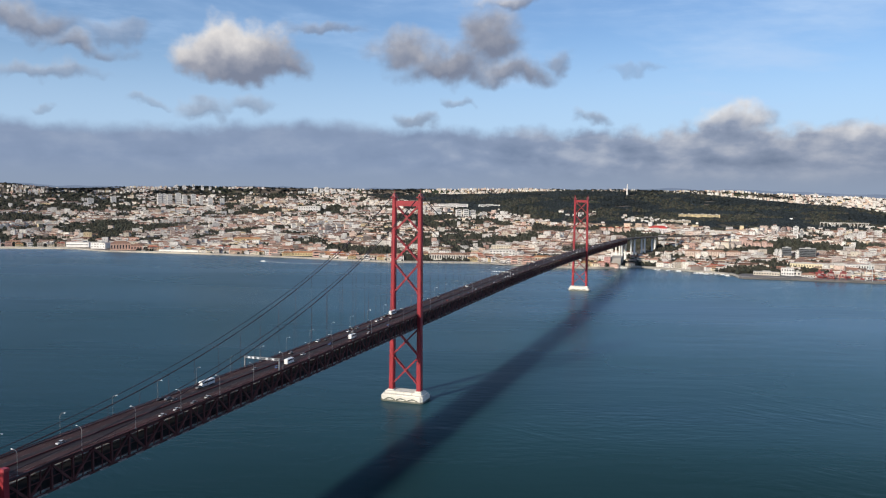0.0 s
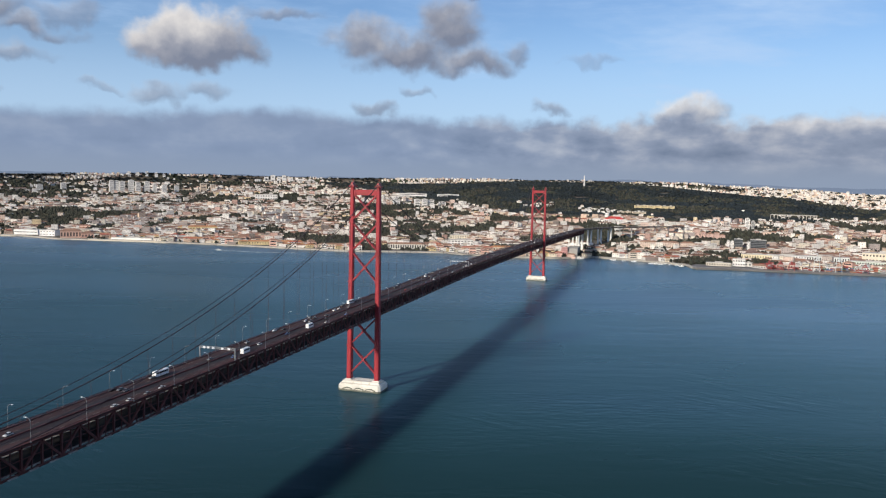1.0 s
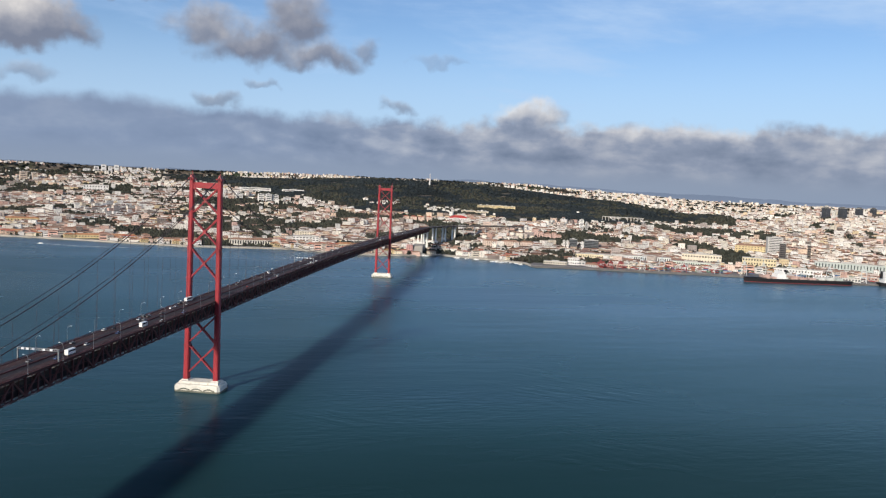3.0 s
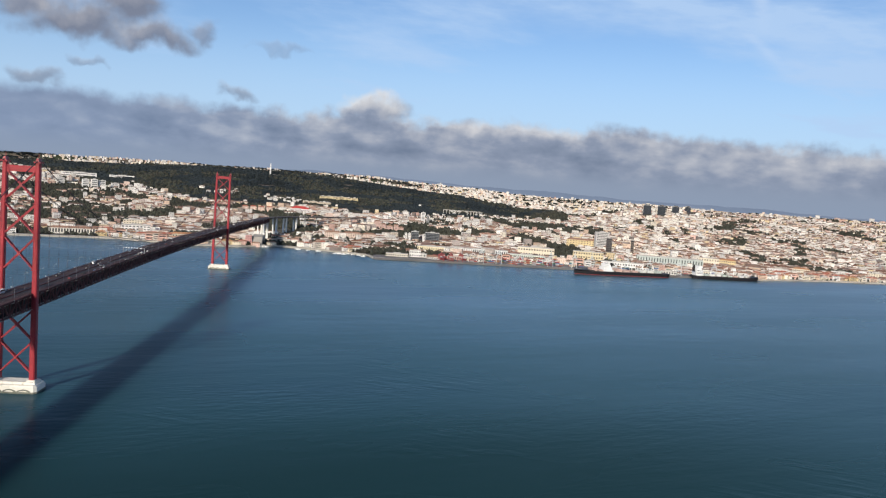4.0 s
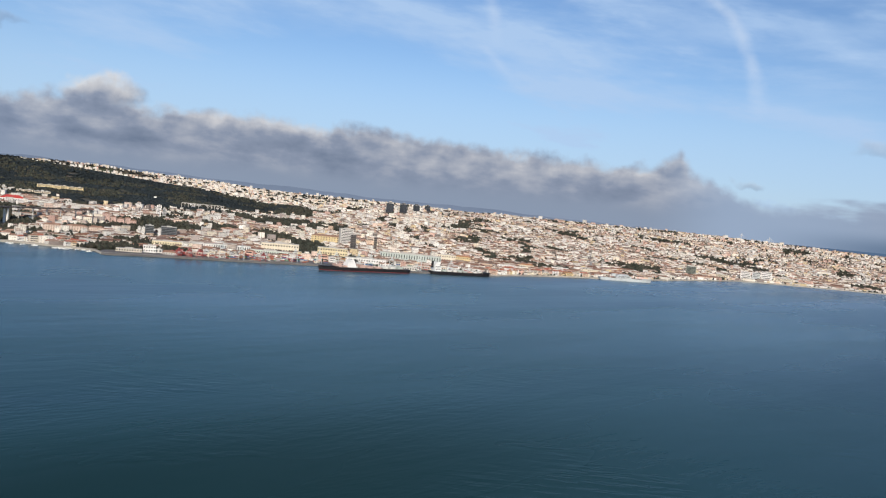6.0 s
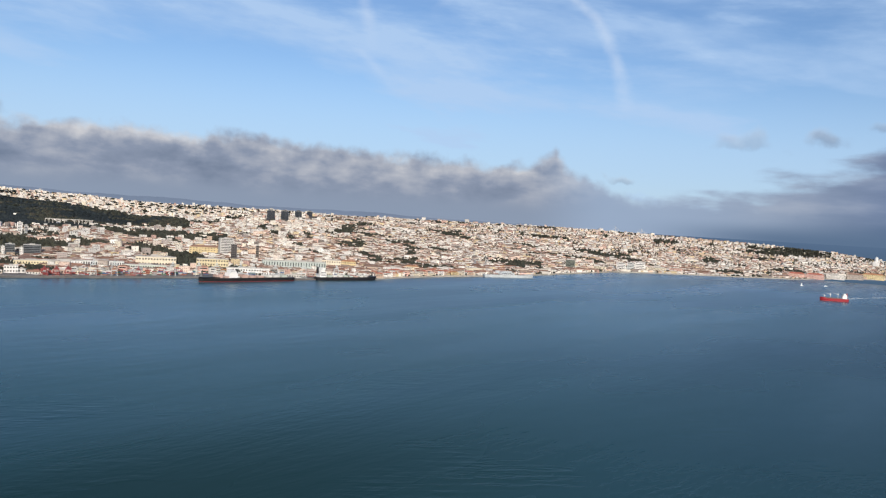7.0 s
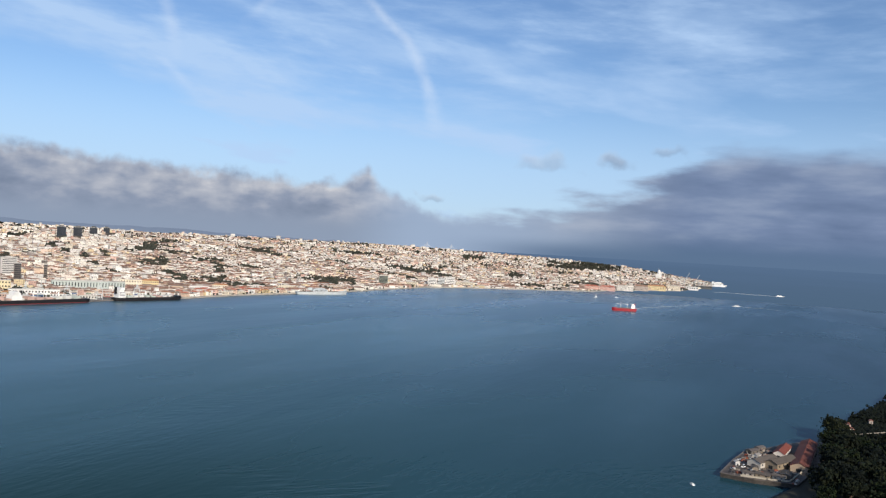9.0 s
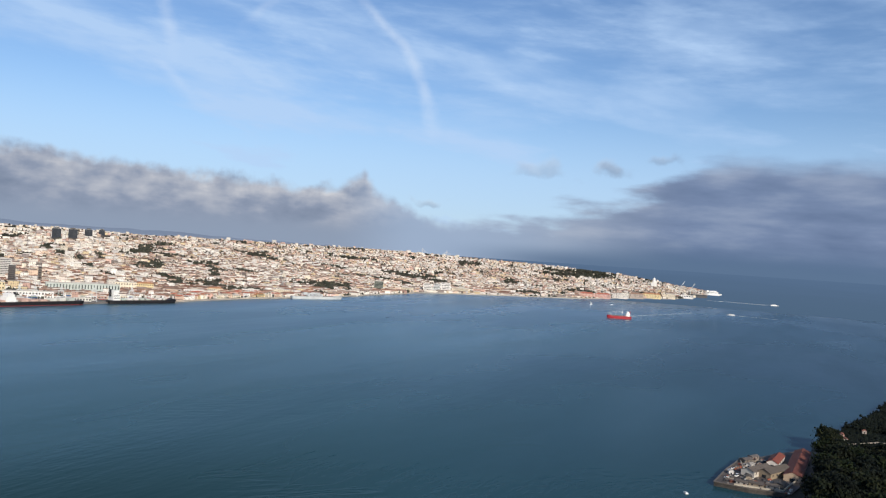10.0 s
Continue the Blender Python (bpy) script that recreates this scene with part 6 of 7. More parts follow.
def ship(name, label, a, r, turn, length, beam, free, hull_mat, boot_mat, house_at, house, masts, category="ship"):
    """A ship with its bow along +x of a pose at a heading and distance; house: length, width, height."""
    q, k = drawn_in(polar(a, r, 0))
    t = thing(name, label, category, Matrix.Translation(q) @ Matrix.Rotation(-radians(a) + radians(turn), 4, "Z") @ Matrix.Scale(k, 4))
    s = Solid()
    s.hull(*hull_rings(length, beam, -2.0, 1.9, 0.02))
    part("waterline", s, boot_mat, t, "painted waterline band")
    s = Solid()
    s.hull(*hull_rings(length * 1.004, beam * 1.02, 1.9, free))
    lo, hi = hull_rings(length * 0.2, beam * 0.86, free, free + 2.4)
    s.hull([(x + length * 0.4, y * 0.8, z) for x, y, z in lo], [(x + length * 0.41, y * 0.8, z) for x, y, z in hi])
    part("hull", s, hull_mat, t)
    s = Solid()
    s.box(-length * 0.46, -beam * 0.4, free + 0.01, length * 0.36, beam * 0.4, free + 0.4)
    for i in range(5):
        x = -length * 0.24 + i * length * 0.125
        s.box(x, -beam * 0.3, free + 0.4, x + length * 0.085, beam * 0.3, free + 2.2, 0.3)
    part("deck", s, DECK_GREEN, t, "deck with hatch covers")
    if length > 150 and hull_mat is HULL_BLACK:
        for i in range(9):
            x = -length * 0.42 + i * length * 0.088
            s = Solid()
            s.box(x, -beam * 0.34, free + 0.4, x + length * 0.06, beam * 0.34, free + rng.uniform(3.5, 8.0), 0.3)
            part("deck_cargo", s, paint(rng.choice([(0.66, 0.66, 0.62), (0.50, 0.56, 0.52), (0.58, 0.40, 0.34), (0.74, 0.73, 0.70)])), t, "pale cargo stack on deck")
    L, W, H = house
    s = Solid()
    s.box(house_at - L / 2, -W / 2, free + 0.3, house_at + L / 2, W / 2, free + H * 0.6, 0.4)
    s.box(house_at - L * 0.4, -W * 0.42, free + H * 0.6, house_at + L * 0.3, W * 0.42, free + H * 0.85, 0.4)
    s.box(house_at - L * 0.2, -W * 0.5, free + H * 0.85, house_at + L * 0.3, W * 0.5, free + H, 0.3)
    part("superstructure", s, SHIP_WHITE if hull_mat is not NAVY_GREY else NAVY_GREY, t, "stepped superstructure")
    for i in range(3):
        o = part("window_band", pane_mesh, None, t)
        o.matrix_basis = Matrix.Translation((house_at, -W / 2 * 0.99, free + H * (0.2 + 0.15 * i))) @ Matrix.Diagonal((L * 0.8, 0.5, H * 0.05, 1))
    s = Solid()
    s.box(house_at - L * 0.75, -2.4, free + H * 0.4, house_at - L * 0.5, 2.4, free + H * 1.1, 0.5)
    part("funnel", s, hull_mat, t)
    for x, h in masts:
        s = Solid()
        s.beam((x, 0, free + 0.3), (x, 0, free + h * 0.8), 1.7, sides=8)
        s.box(x - 1.6, -1.3, free + h * 0.5, x + 1.2, 1.3, free + h * 0.68, 0.2)
        s.beam((x, 0, free + h * 0.62), (x + h * 0.8, 0, free + h * 0.85), 0.7)
        s.beam((x, 0, free + h * 0.8), (x, 0, free + h), 0.6)
        part("deck_crane", s, SHIP_WHITE, t, "white deck crane")
    return t


def between(p, q):
    """Heading, distance, turn and length of a ship from its stern p to its bow q on the water."""
    p, q = Vector(p), Vector(q)
    c = (p + q) / 2
    a = math.degrees(math.atan2(c.x, c.y))
    return a, c.length, math.degrees(math.atan2((q - p).y, (q - p).x)) + a, (q - p).length


a, r, turn, n = between((1452, 1643), (1181, 1676))
ship("bulk_carrier", "long black cargo ship with a red waterline at the quay", a, r, turn, n, 32, 10, HULL_BLACK, BOOT_RED, 48, (24, 26, 20), [(-95, 20), (-62, 22), (-30, 20), (2, 22), (88, 14)], "cargo ship")
a, r, turn, n = between((1534, 1634), (1729, 1590))
ship("cargo_ship", "black cargo ship with a white superstructure aft at the quay", a, r, turn, n, 28, 9, HULL_BLACK, HULL_BLACK, -n * 0.42, (20, 24, 26), [(-45, 16), (-10, 18), (25, 18), (60, 12)], "cargo ship")
a, r, turn, n = between((2275, 1578), (2455, 1490))
navy = ship("naval_ship", "long low pale grey naval ship at the quay", a, r, turn, n, 24, 9, NAVY_GREY, NAVY_GREY, -10, (60, 16, 13), [(-60, 12), (30, 16), (55, 10)], "naval ship")
a, r, turn, n = between((2872, 530), (2818, 616))
ship("tanker", "red coaster with a white superstructure under way", a, r, turn, 88, 19, 9, HULL_RED, HULL_RED, -31, (14, 16, 17), [(12, 20), (30, 13), (-12, 21)], "ship")


for x, wd in ((-46, 9), (-30, 5), (6, 12), (26, 12)):  # dark boxes painted as the shade in the naval ship's side openings
    o = part("opening_shade", pane_mesh, None, navy, "dark box painted as an opening's shade in the ship's side")
    o.matrix_basis = Matrix.Translation((x, -12.1, 3.6)) @ Matrix.Diagonal((wd, 0.5, 3.0, 1))


def boat(name, label, x, y, turn, length, beam, sail=0.0, category="boat"):
    a, r = math.degrees(math.atan2(x, y)), math.hypot(x, y)
    q, k = drawn_in((x, y, 0))
    t = thing(name, label, category, Matrix.Translation(q) @ Matrix.Rotation(radians(turn), 4, "Z") @ Matrix.Scale(k, 4))
    s = Solid()
    s.hull(*hull_rings(length, beam, -0.6, length * 0.07))
    part("hull", s, SHIP_WHITE, t)
    s = Solid()
    s.box(-length * 0.35, -beam * 0.36, length * 0.07, length * 0.22, beam * 0.36, length * 0.17, length * 0.02)
    part("cabin", s, SHIP_WHITE, t)
    o = part("window_band", pane_mesh, None, t)
    o.matrix_basis = Matrix.Translation((-length * 0.06, 0, length * 0.11)) @ Matrix.Diagonal((length * 0.5, beam * 0.72, length * 0.03, 1))
    if sail:
        s = Solid()
        s.beam((length * 0.1, 0, length * 0.07), (length * 0.1, 0, sail), 0.3)
        s.hull([(length * 0.08, -0.08, 2), (-length * 0.4, -0.08, 2.2), (length * 0.08, -0.08, sail * 0.97)], [(length * 0.08, 0.08, 2), (-length * 0.4, 0.08, 2.2), (length * 0.08, 0.08, sail * 0.97)])
        part("sail", s, SHIP_WHITE, t, "white sail on its mast")
    return t


def wake(points, wide, label="long white wake on the river"):
    """A foam trail of broken streaks; points run from the boat outwards."""
    rows = [Vector((x, y)) for x, y in points]
    s = Solid()
    n = 26
    for i in range(n):
        u0, u1 = i / n, (i + rng.uniform(0.75, 1.05)) / n
        def at(u):
            f = min(u, 0.9999) * (len(rows) - 1)
            return rows[int(f)].lerp(rows[int(f) + 1], f - int(f))
        p, q = at(u0), at(min(u1, 1.0))
        way = (q - p).normalized()
        side = Vector((-way.y, way.x)) * wide * (0.25 + 0.35 * math.sin(math.pi * min(1, 0.15 + u0))) * rng.uniform(0.5, 1.1)
        off = side * rng.uniform(-0.3, 0.3)
        quad = [p - side * 0.6 + off, p + side * 0.6 + off, q + side * 0.5 + off, q - side * 0.5 + off]
        lift = 1.6 if p.length > 4300 else 0.0
        low = [tuple(drawn_in((v.x, v.y, 0.02))[0]) for v in quad]
        high = [tuple(drawn_in((v.x, v.y, 0.28 + lift))[0]) for v in quad]
        s.hull(low, high)
    tagged(new("wake_foam", s.mesh("wake_foam", FOAM)), label, "foam", kind="stuff")


boat("sailing_boat", "small white sailing boat on the river", 3610, 858, 160, 18, 6, 15)
boat("launch", "small white launch with a raised bow", 3735, 790, 160, 22, 7)
boat("ferry", "fast white ferry boat with a wake", 3760, 262, 100, 34, 9)
boat("ferry", "white catamaran ferry with a long wake", 5385, 120, -70, 52, 15)
boat("launch", "small white launch crossing near the shore", -503, 2206, 165, 16, 5)
wake([(-495, 2203), (-408, 2166), (-282, 2150)], 9)
wake([(2958, 568), (3039, 566), (3428, 466), (4082, 318)], 11)
wake([(3756, 245), (3752, 190), (3742, 70)], 12)
wake([(5385, 150), (5375, 290), (5400, 400), (5360, 520)], 30)
boat("launch", "tiny white boat near the jetty", 706, 76, 30, 7, 2.6)
for i in range(22):
    a = rng.uniform(14.8, 20.0)
    x, y, _ = polar(a, along(SHORE, a) - rng.uniform(6, 40), 0)
    boat("moored_yacht", "small white yacht moored by the marina wall", x, y, rng.uniform(0, 360), rng.uniform(9, 14), 3.4)["group"] = "moored yachts"
# ships and sheds at the eastern point
building("terminal", "low white ferry terminal at the point", 82.9, 5560, 120, 30, 16, WHITE, None, 1, 8, 0, 0.4, 0.6)
building("terminal", "low dark quay shed at the point", 83.8, 6050, 130, 30, 14, (0.12, 0.12, 0.12), None, 1, 8, 0, 0.4, 0.6)
ship("cruise_ship", "white liner moored at the eastern point", 84.9, 6750, 10, 120, 22, 12, SHIP_WHITE, SHIP_WHITE, -10, (70, 20, 24), [], "ship")
for a, r in ((82.6, 5900), (83.3, 6000)):
    t = thing("harbour_crane", "slim pale harbour crane with a raised jib", "crane", stood(a, r), "harbour cranes")
    s = Solid()
    s.beam((0, 0, 0), (0, 0, 46), 5)
    part("tower", s, CRANE_GREY, t)
    s = Solid()
    s.beam((0, 0, 42), (30, 0, 92), 3)
    part("jib", s, CRANE_GREY, t)

# ---- the near shore: wooded cliff, jetty and its buildings ----
BANK = [(-1200, 260), (0, 150), (400, 110), (640, 58), (700, 14), (755, -6), (790, -12), (992, -26), (1040, -42), (1114, -60), (1160, -74), (1250, -104), (1384, -132), (1600, -200), (2300, -420)]


def bank_height(x, y):
    back = along(BANK, x) - y
    if back < 0:
        return -4.0
    steep = along([(-1200, 0.5), (500, 0.62), (700, 0.6), (900, 0.9), (1000, 0.5), (1150, 0.32), (2300, 0.32)], x)
    z = 3 + steep * back
    top = along([(-1200, 60), (0, 85), (300, 52), (500, 18), (640, 4), (690, 4), (760, 6), (850, 7), (920, 5), (1000, 2), (1150, 2), (1500, 6), (2300, 50)], x)
    z = -10 * math.log(math.exp(-z / 10) + math.exp(-top / 10))
    return max(z + 5 * noise.noise((x / 40, y / 40, 2.0)), 2.0) if back > 4 else 2.0


s = Solid()
xs = list(range(-1200, 2301, 25))
backs = [0, 1, 6, 14, 24, 36, 50, 68, 90, 120, 160, 220, 300, 420, 600]
for x in xs:
    for b in backs:
        y = along(BANK, x) - b
        s.v.append((x, y, -3.0 if b == 0 else bank_height(x, y)))
m = len(backs)
for i in range(len(xs) - 1):
    for j in range(m - 1):
        s.f.append((i * m + j, i * m + j + 1, i * m + m + j + 1, i * m + m + j)[::-1])
CLIFF = material("earthy_cliff_ground", (0.036, 0.032, 0.022), 0.95, vary=0.5, scale=0.03, stain=(0.035, 0.040, 0.02))
tagged(new("ground", s.mesh("ground", CLIFF, smooth=True)), "steep wooded near shore", "ground", kind="structure")

# jetty
PAVING = material("worn_jetty_paving", (0.15, 0.125, 0.112), 0.95, vary=0.55, scale=0.12, stain=(0.06, 0.052, 0.046))
s = Solid()
ring = [(746, 57), (742, 28), (748, -6), (800, -18), (950, -44), (944, -16), (912, 6), (878, 24), (852, 42), (800, 51)]
s.hull([(x, y, -4.0) for x, y in ring], [(x, y, 3.2) for x, y in ring])
tagged(new("quay_wall", s.mesh("quay_wall", material("dark_wall_stone", (0.075, 0.066, 0.058), 0.8, vary=0.5, scale=0.3, stain=(0.16, 0.14, 0.12)))), "dark stone wall of the jetty", "wall", kind="structure")
s = Solid()
s.hull([(x, y, 3.2) for x, y in ring], [(x, y, 3.7) for x, y in ring])
tagged(new("pavement", s.mesh("pavement", PAVING)), "worn brown-grey stone jetty over the water", "jetty", kind="structure")
s = Solid()
for p, q in zip(ring[:3], ring[1:3]):
    s.beam((*p, 3.95), (*q, 3.95), 1.2, 0.5)
s.beam((*ring[0], 3.95), (*ring[-1], 3.95), 1.2, 0.5)
s.beam((*ring[-1], 3.95), (*ring[-2], 3.95), 1.2, 0.5)
tagged(new("trim", s.mesh("trim", paint((0.15, 0.13, 0.115)))), "worn coping along the jetty edge", "kerb", kind="structure")


def shed(name, label, x, y, turn, wide, deep, tall, ridge, wall, roof, doors=3, windows_side=5):
    """A gabled building: its long side along local x, the ridge too."""
    t = thing(name, label, "building", pose(x, y, 3.7, 0, 0, turn))
    e, d = wide / 2, deep / 2
    s = Solid()
    s.box(-e, -d, -1, e, d, tall)
    s.hull([(-e, -d, tall), (-e, d, tall), (-e, 0, tall + ridge - 0.3)], [(-e + 0.4, -d, tall), (-e + 0.4, d, tall), (-e + 0.4, 0, tall + ridge - 0.3)])
    s.hull([(e - 0.4, -d, tall), (e - 0.4, d, tall), (e - 0.4, 0, tall + ridge - 0.3)], [(e, -d, tall), (e, d, tall), (e, 0, tall + ridge - 0.3)])
    part("wall", s, paint(wall), t)
    for side in (-1, 1):
        s = Solid()
        n = max(3, int(wide / 4))
        x1 = (wide + 1.4) / n - 0.1
        q = [(0, side * (d + 0.7), tall - 0.3), (x1, side * (d + 0.7), tall - 0.3), (x1, 0, tall + ridge), (0, 0, tall + ridge)]
        s.hull(q if side < 0 else q[::-1], [(a, b, c + 0.28) for a, b, c in (q if side < 0 else q[::-1])])
        sheet = s.mesh("roof_sheet", paint(roof, "roof"))
        for i in range(n):
            part("roof_sheet", sheet, None, t).matrix_basis = pose(-e - 0.7 + i * (wide + 1.4) / n, 0, 0.09 * (i * 7 % 3))
    for i in range(windows_side):
        for side in (-1, 1):
            o = part("window", pane_mesh, None, t)
            o.matrix_basis = Matrix.Translation((-e + (i + 0.5) * wide / windows_side, side * d, tall * 0.4)) @ Matrix.Diagonal((1.4, 0.3, tall * 0.35, 1))
    for side in (-1, 1):
        o = part("door", pane_mesh, None, t, "dark doorway")
        o.matrix_basis = Matrix.Translation((side * e, 0, -0.2)) @ Matrix.Diagonal((0.3, deep * 0.3, tall * 0.6, 1))
    return t


shed("long_warehouse", "long pale warehouse with a weathered red tiled roof", 852, -11, -4.5, 118, 15, 5.2, 3.4, (0.40, 0.31, 0.23), (0.15, 0.048, 0.034), windows_side=9)
shed("boat_house", "small white house with an orange-red tiled roof", 860, 9, -8, 42, 10, 4.4, 2.8, (0.66, 0.62, 0.57), (0.22, 0.062, 0.042), windows_side=4)
shed("net_store", "old quay warehouse with a brown-grey roof and a white front", 803, 24, -26, 34, 13, 4.8, 2.8, (0.60, 0.56, 0.50), (0.13, 0.108, 0.092), windows_side=5)
shed("net_store", "old quay warehouse with a brown-grey roof and tan walls", 807, 9, -26, 38, 13, 5.4, 3.0, (0.30, 0.24, 0.17), (0.115, 0.096, 0.08), windows_side=5)
for x, y, wd, dp, turn, wall, roof, label in [(753, 34, 9, 6, 82, (0.52, 0.48, 0.42), (0.13, 0.11, 0.095), "small pale quay hut with a flat grey roof"), (755, 22, 12, 7, 80, (0.34, 0.28, 0.21), (0.12, 0.10, 0.085), "low tan quay hut with broken walls"),
                                              (757, 9, 10, 7, 78, (0.55, 0.51, 0.45), (0.13, 0.11, 0.095), "small pale quay hut at the water's edge"), (770, 4, 14, 8, -4, (0.26, 0.21, 0.16), (0.105, 0.088, 0.072), "low brown quay shed"),
                                              (776, 30, 8, 5, 10, (0.34, 0.29, 0.23), (0.12, 0.105, 0.09), "small tan quay hut"), (827, 31, 8, 5, -20, (0.74, 0.72, 0.68), (0.36, 0.33, 0.30), "small white quay hut"),
                                              (786, 46, 5, 4, 20, (0.74, 0.72, 0.70), (0.50, 0.48, 0.46), "tiny white cabin on the jetty"), (846, 36, 12, 7, -32, (0.17, 0.15, 0.13), (0.13, 0.11, 0.10), "small dark quay hut"),
                                              (864, 30, 10, 6, -34, (0.22, 0.19, 0.17), (0.15, 0.13, 0.12), "small dark quay hut")]:
    shed("quay_hut", label, x, y, turn, wd, dp, 2.9, 1.0, wall, roof, windows_side=2)
s = Solid()
for x0, y0, x1, y1 in [(744, 40, 746, 14), (746, 14, 750, 0), (762, 26, 764, 4), (816, 37, 850, 42), (752, 0, 792, -9)]:
    s.beam((x0, y0, 4.9), (x1, y1, 4.9), 0.5, 1.6)
tagged(new("quay_wall", s.mesh("quay_wall", paint((0.46, 0.41, 0.33)))), "low broken pale wall on the jetty", "wall", kind="structure")
van_spots = [(766, 48, 20), (779, 40, 70), (806, 45, 10), (818, 36, 100), (771, 36, 0)]
for i, (x, y, turn) in enumerate(van_spots):
    copy_thing(kinds[(0, 6, 0, 1, 3)[i]], pose(x, y, 3.72, 0, 0, turn))["label"] = "parked vehicle on the jetty paving"
rng = random.Random(31)
for i in range(330):
    x, y = rng.uniform(746, 868), 0
    y = 54 - (x - 746) * 0.14 - rng.uniform(2, 58)
    if any(abs(x - a) < b and abs(y - c) < d for a, b, c, d in ((805, 20, 17, 20), (755, 5, 22, 18), (770, 8, 4, 6), (827, 5, 31, 4), (860, 24, 9, 9), (852, 62, -11, 14))) or y < -6:
        continue
    n = rng.uniform(0.5, 2.2)
    s = Solid()
    s.box(-n, -n * 0.6, 0, n, n * 0.6, rng.uniform(0.6, 1.8), 0.1)
    o = new("crate", s.mesh("crate", paint(rng.choice([(0.62, 0.60, 0.56), (0.20, 0.18, 0.16), (0.06, 0.06, 0.065), (0.10, 0.09, 0.085), (0.34, 0.28, 0.22), (0.30, 0.10, 0.06)]))))
    o.matrix_basis = pose(x, y, 3.7, 0, 0, rng.uniform(0, 180))
    tagged(o, "crate or heap of gear lying on the jetty", "crate", "gear on the jetty")

# trees on the cliff
NEAR_LEAF = material("broadleaf_foliage", (0.05, 0.06, 0.025), 0.85, vary=0.45, scale=0.35, island=0.5, spec=0.15,
                     palette=[(0.014, 0.022, 0.010), (0.011, 0.018, 0.010), (0.021, 0.028, 0.011), (0.012, 0.017, 0.010), (0.017, 0.023, 0.010)])


def leaves(name, shade):
    """The same foliage, brighter or darker by its kind of tree; the darkest also paints shade."""
    tones = [(0.015, 0.022, 0.011), (0.011, 0.018, 0.010), (0.021, 0.027, 0.011), (0.013, 0.018, 0.010)]
    return material(name, (0.05, 0.06, 0.025), 0.85, vary=0.45, scale=0.35, island=0.4, spec=0.15, palette=[tuple(c * s for c, s in zip(tone, shade)) for tone in tones])


KIND_LEAVES = [NEAR_LEAF, leaves("dark_pine_and_shade_foliage", (0.5, 0.6, 0.8)), leaves("olive_foliage", (1.6, 1.45, 1.2)), leaves("holm_oak_foliage", (0.7, 0.75, 0.9)), leaves("fresh_green_foliage", (1.2, 1.4, 1.0))]


def tree(seed):
    g = random.Random(seed)
    t = thing("tree", "dense dark green tree on the steep shore", "tree", group="trees on the cliff")
    s = Solid()
    h = g.uniform(7.5, 10.5)
    pts = [(0, 0, -2), (g.uniform(-0.3, 0.3), g.uniform(-0.3, 0.3), h * 0.3), (g.uniform(-0.6, 0.6), g.uniform(-0.6, 0.6), h * 0.7)]
    s.beam(pts[0], pts[1], 0.75, sides=7)
    s.beam(pts[1], pts[2], 0.5, sides=7)
    limbs = []
    for i in range(7):
        a = i * 2.4 + g.uniform(-0.4, 0.4)
        tip = (math.cos(a) * g.uniform(2.0, 4.2), math.sin(a) * g.uniform(2.0, 4.2), h * g.uniform(0.5, 0.95))
        s.beam((pts[1][0], pts[1][1], h * g.uniform(0.28, 0.45)), tip, 0.24, sides=5)
        limbs.append(tip)
    limbs.append((0, 0, h * 0.95))
    part("trunk", s, BARK, t)
    s = Solid()
    for tip in limbs:
        for _ in range(15):
            c = Vector(tip) + Vector((g.gauss(0, 1.15), g.gauss(0, 1.15), g.gauss(0, 0.9)))
            size = g.uniform(0.5, 1.15)
            turn = Euler((g.uniform(0, 6), g.uniform(0, 6), g.uniform(0, 6))).to_matrix()
            ps = [Vector(v) * size * g.uniform(0.7, 1.25) for v in ((1, 0, 0), (-1, 0, 0), (0, 1, 0), (0, -1, 0), (0, 0, 0.8), (0, 0, -0.8))]
            b = len(s.v)
            s.v.extend(tuple(c + turn @ p) for p in ps)
            for f in ((0, 2, 4), (2, 1, 4), (1, 3, 4), (3, 0, 4), (2, 0, 5), (1, 2, 5), (3, 1, 5), (0, 3, 5)):
                s.f.append(tuple(b + j for j in f))
        for _ in range(60):
            c = Vector(tip) + Vector((g.gauss(0, 1.5), g.gauss(0, 1.5), g.gauss(0, 1.1)))
            turn = Euler((g.uniform(0, 6), g.uniform(0, 6), g.uniform(0, 6))).to_matrix()
            k = g.uniform(0.25, 0.5)
            s.quad(*[tuple(c + turn @ Vector(v) * k) for v in ((-1, -0.5, 0), (1, -0.5, 0.1), (0.8, 0.6, 0), (-0.8, 0.5, -0.1))])
    part("crown", s, KIND_LEAVES[seed % 5], t)
    return t


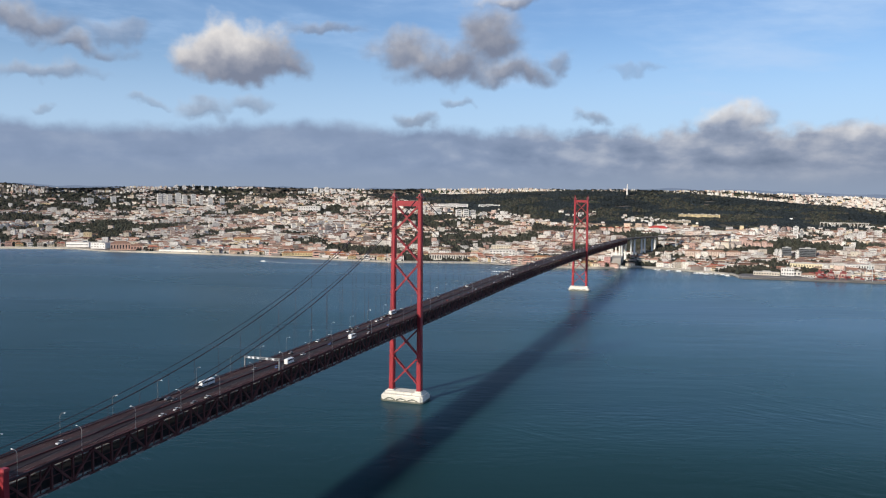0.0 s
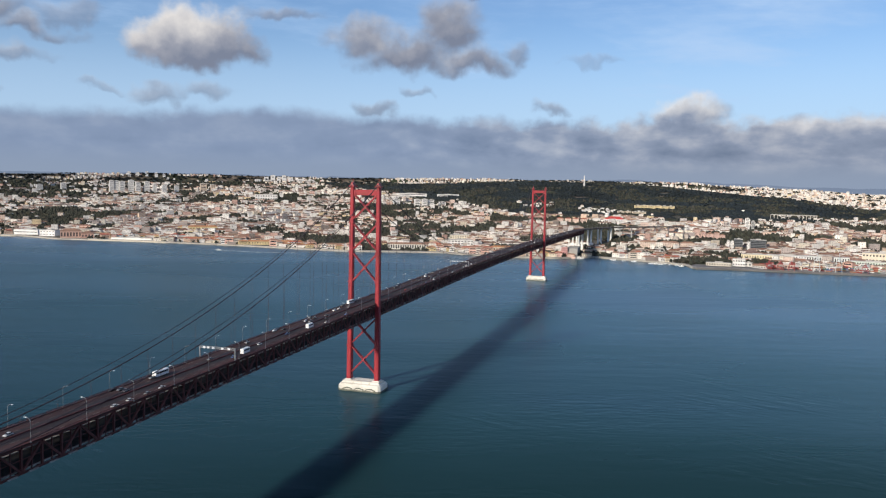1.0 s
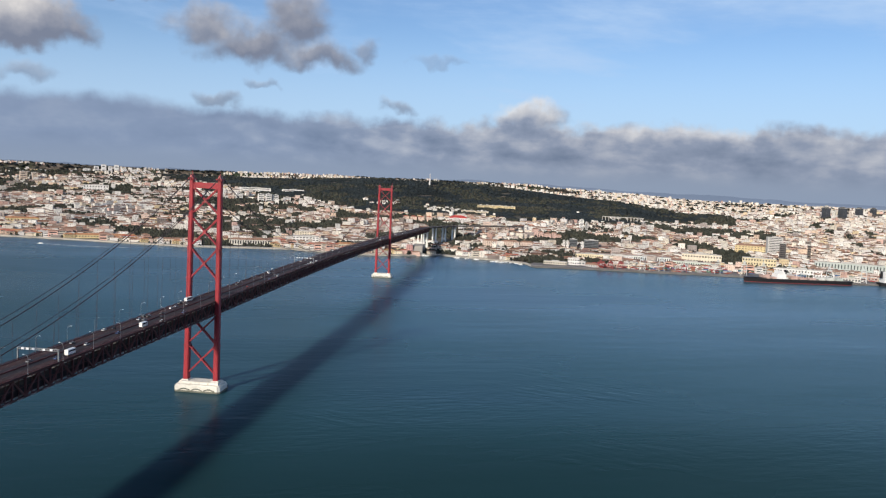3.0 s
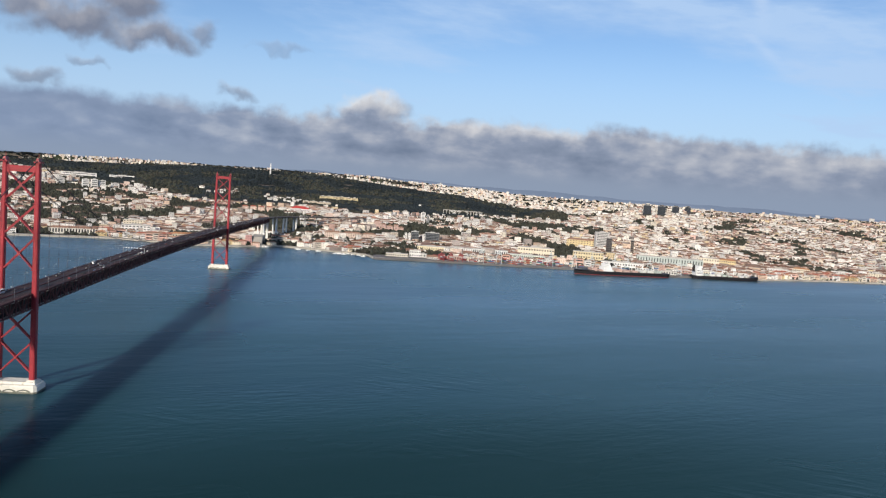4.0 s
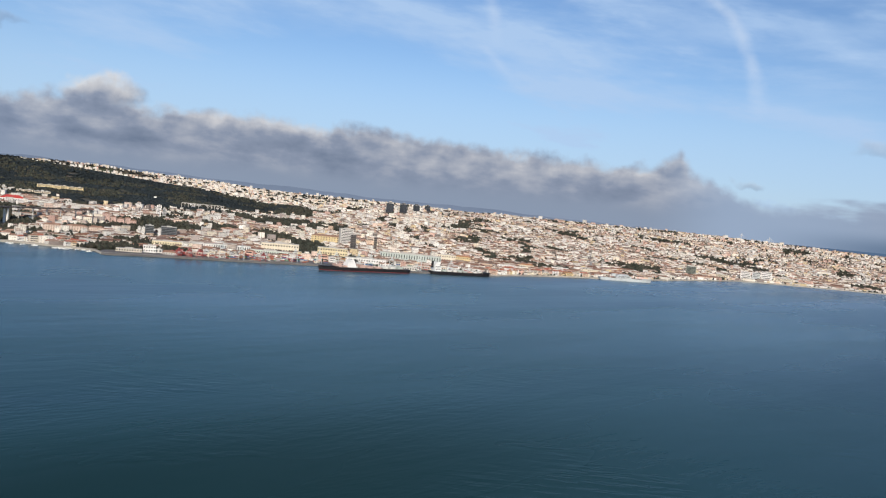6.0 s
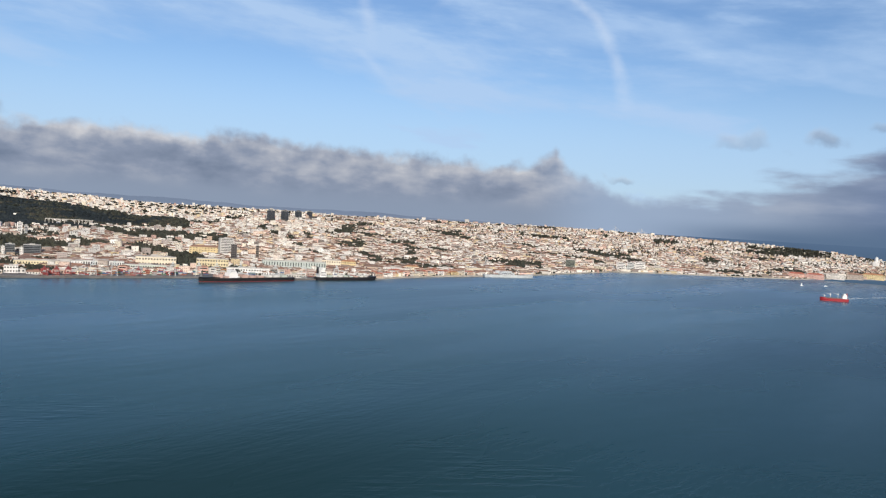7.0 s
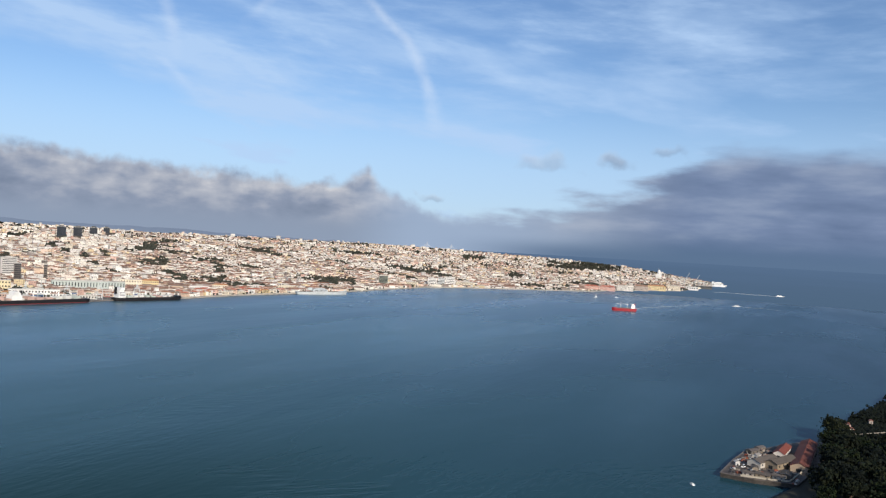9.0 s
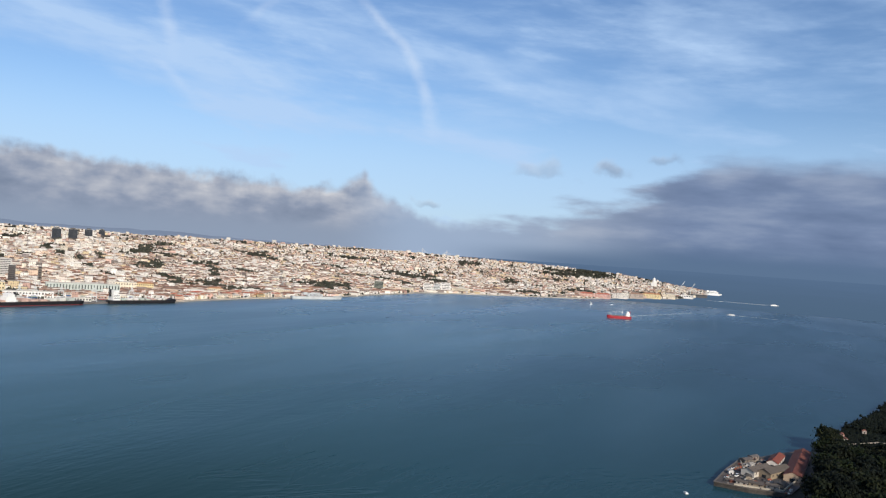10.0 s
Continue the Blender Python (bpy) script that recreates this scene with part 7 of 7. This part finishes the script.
kinds_of_tree = [tree(40 + i) for i in range(5)]
spots = []
rng = random.Random(77)
for i in range(14000):
    x = rng.uniform(692, 1015)
    back = rng.uniform(6, 135)
    y = along(BANK, x) - back
    if any((x - a) ** 2 + (y - b) ** 2 < 210 for a, b in spots) or (x < 770 and y > -26) or (765 < x < 930 and y > -34) or (930 <= x < 1016 and y > -40) or (x > 950 and y < -54):
        continue
    spots.append((x, y))
spots = spots[:298]
for i, (x, y) in enumerate(spots):
    m = pose(x, y, bank_height(x, y), 0, 0, rng.uniform(0, 360)) @ Matrix.Scale(rng.uniform(1.5, 2.5) * (1.0 if x < 900 else 0.85), 4)
    if i < 5:
        kinds_of_tree[i].matrix_basis = m
    else:
        copy_thing(rng.choice(kinds_of_tree), m).scale = m.to_scale()
more = Greens()
for i in range(2500):
    x = rng.uniform(945, 1500)
    y = along(BANK, x) - rng.uniform(5, 170)
    if y < (0 if x > 1004 else -54):
        z = bank_height(x, y)
        for _ in range(9):
            more.small((x + rng.gauss(0, 3), y + rng.gauss(0, 3), z + rng.uniform(0.5, 7.5 if x > 1108 else 2.5)), 1.0, rng.uniform(2.0, 4.8), rng.uniform(1.5, 3.2))
# The darkest foliage puts the far slope's shade into these crowns.
tagged(new("cliff_woods", more.s.mesh("cliff_woods", KIND_LEAVES[1])), "green woods along the far cliff, painted dark as in shade", "trees", kind="stuff")
# a pale lane wall and cottages between the lower trees and the dark ridge
LANE = [(1000, -56), (1016, -72), (1034, -94), (1050, -118)]
s = Solid()
for p, q in zip(LANE, LANE[1:]):
    s.beam((*p, bank_height(*p) + 3.2), (*q, bank_height(*q) + 3.2), 0.6, 2.4)
tagged(new("lane_wall", s.mesh("lane_wall", paint((0.26, 0.23, 0.20)))), "pale retaining wall of a lane above the trees", "wall", kind="structure")
for x, y, wd, wall in ((1012, -60, 11, (0.74, 0.71, 0.66)), (1040, -58, 9, (0.60, 0.40, 0.34)), (1084, -84, 9, (0.42, 0.36, 0.31))):
    shed("cottage", "small cottage with a red roof among the trees", x, y, 5, wd, 7, 4.0, 2.2, wall, (0.40, 0.14, 0.09), windows_side=2).matrix_basis = pose(x, y, bank_height(x, y) + 6.0, 0, 0, 5) @ Matrix.Scale(0.62, 4)
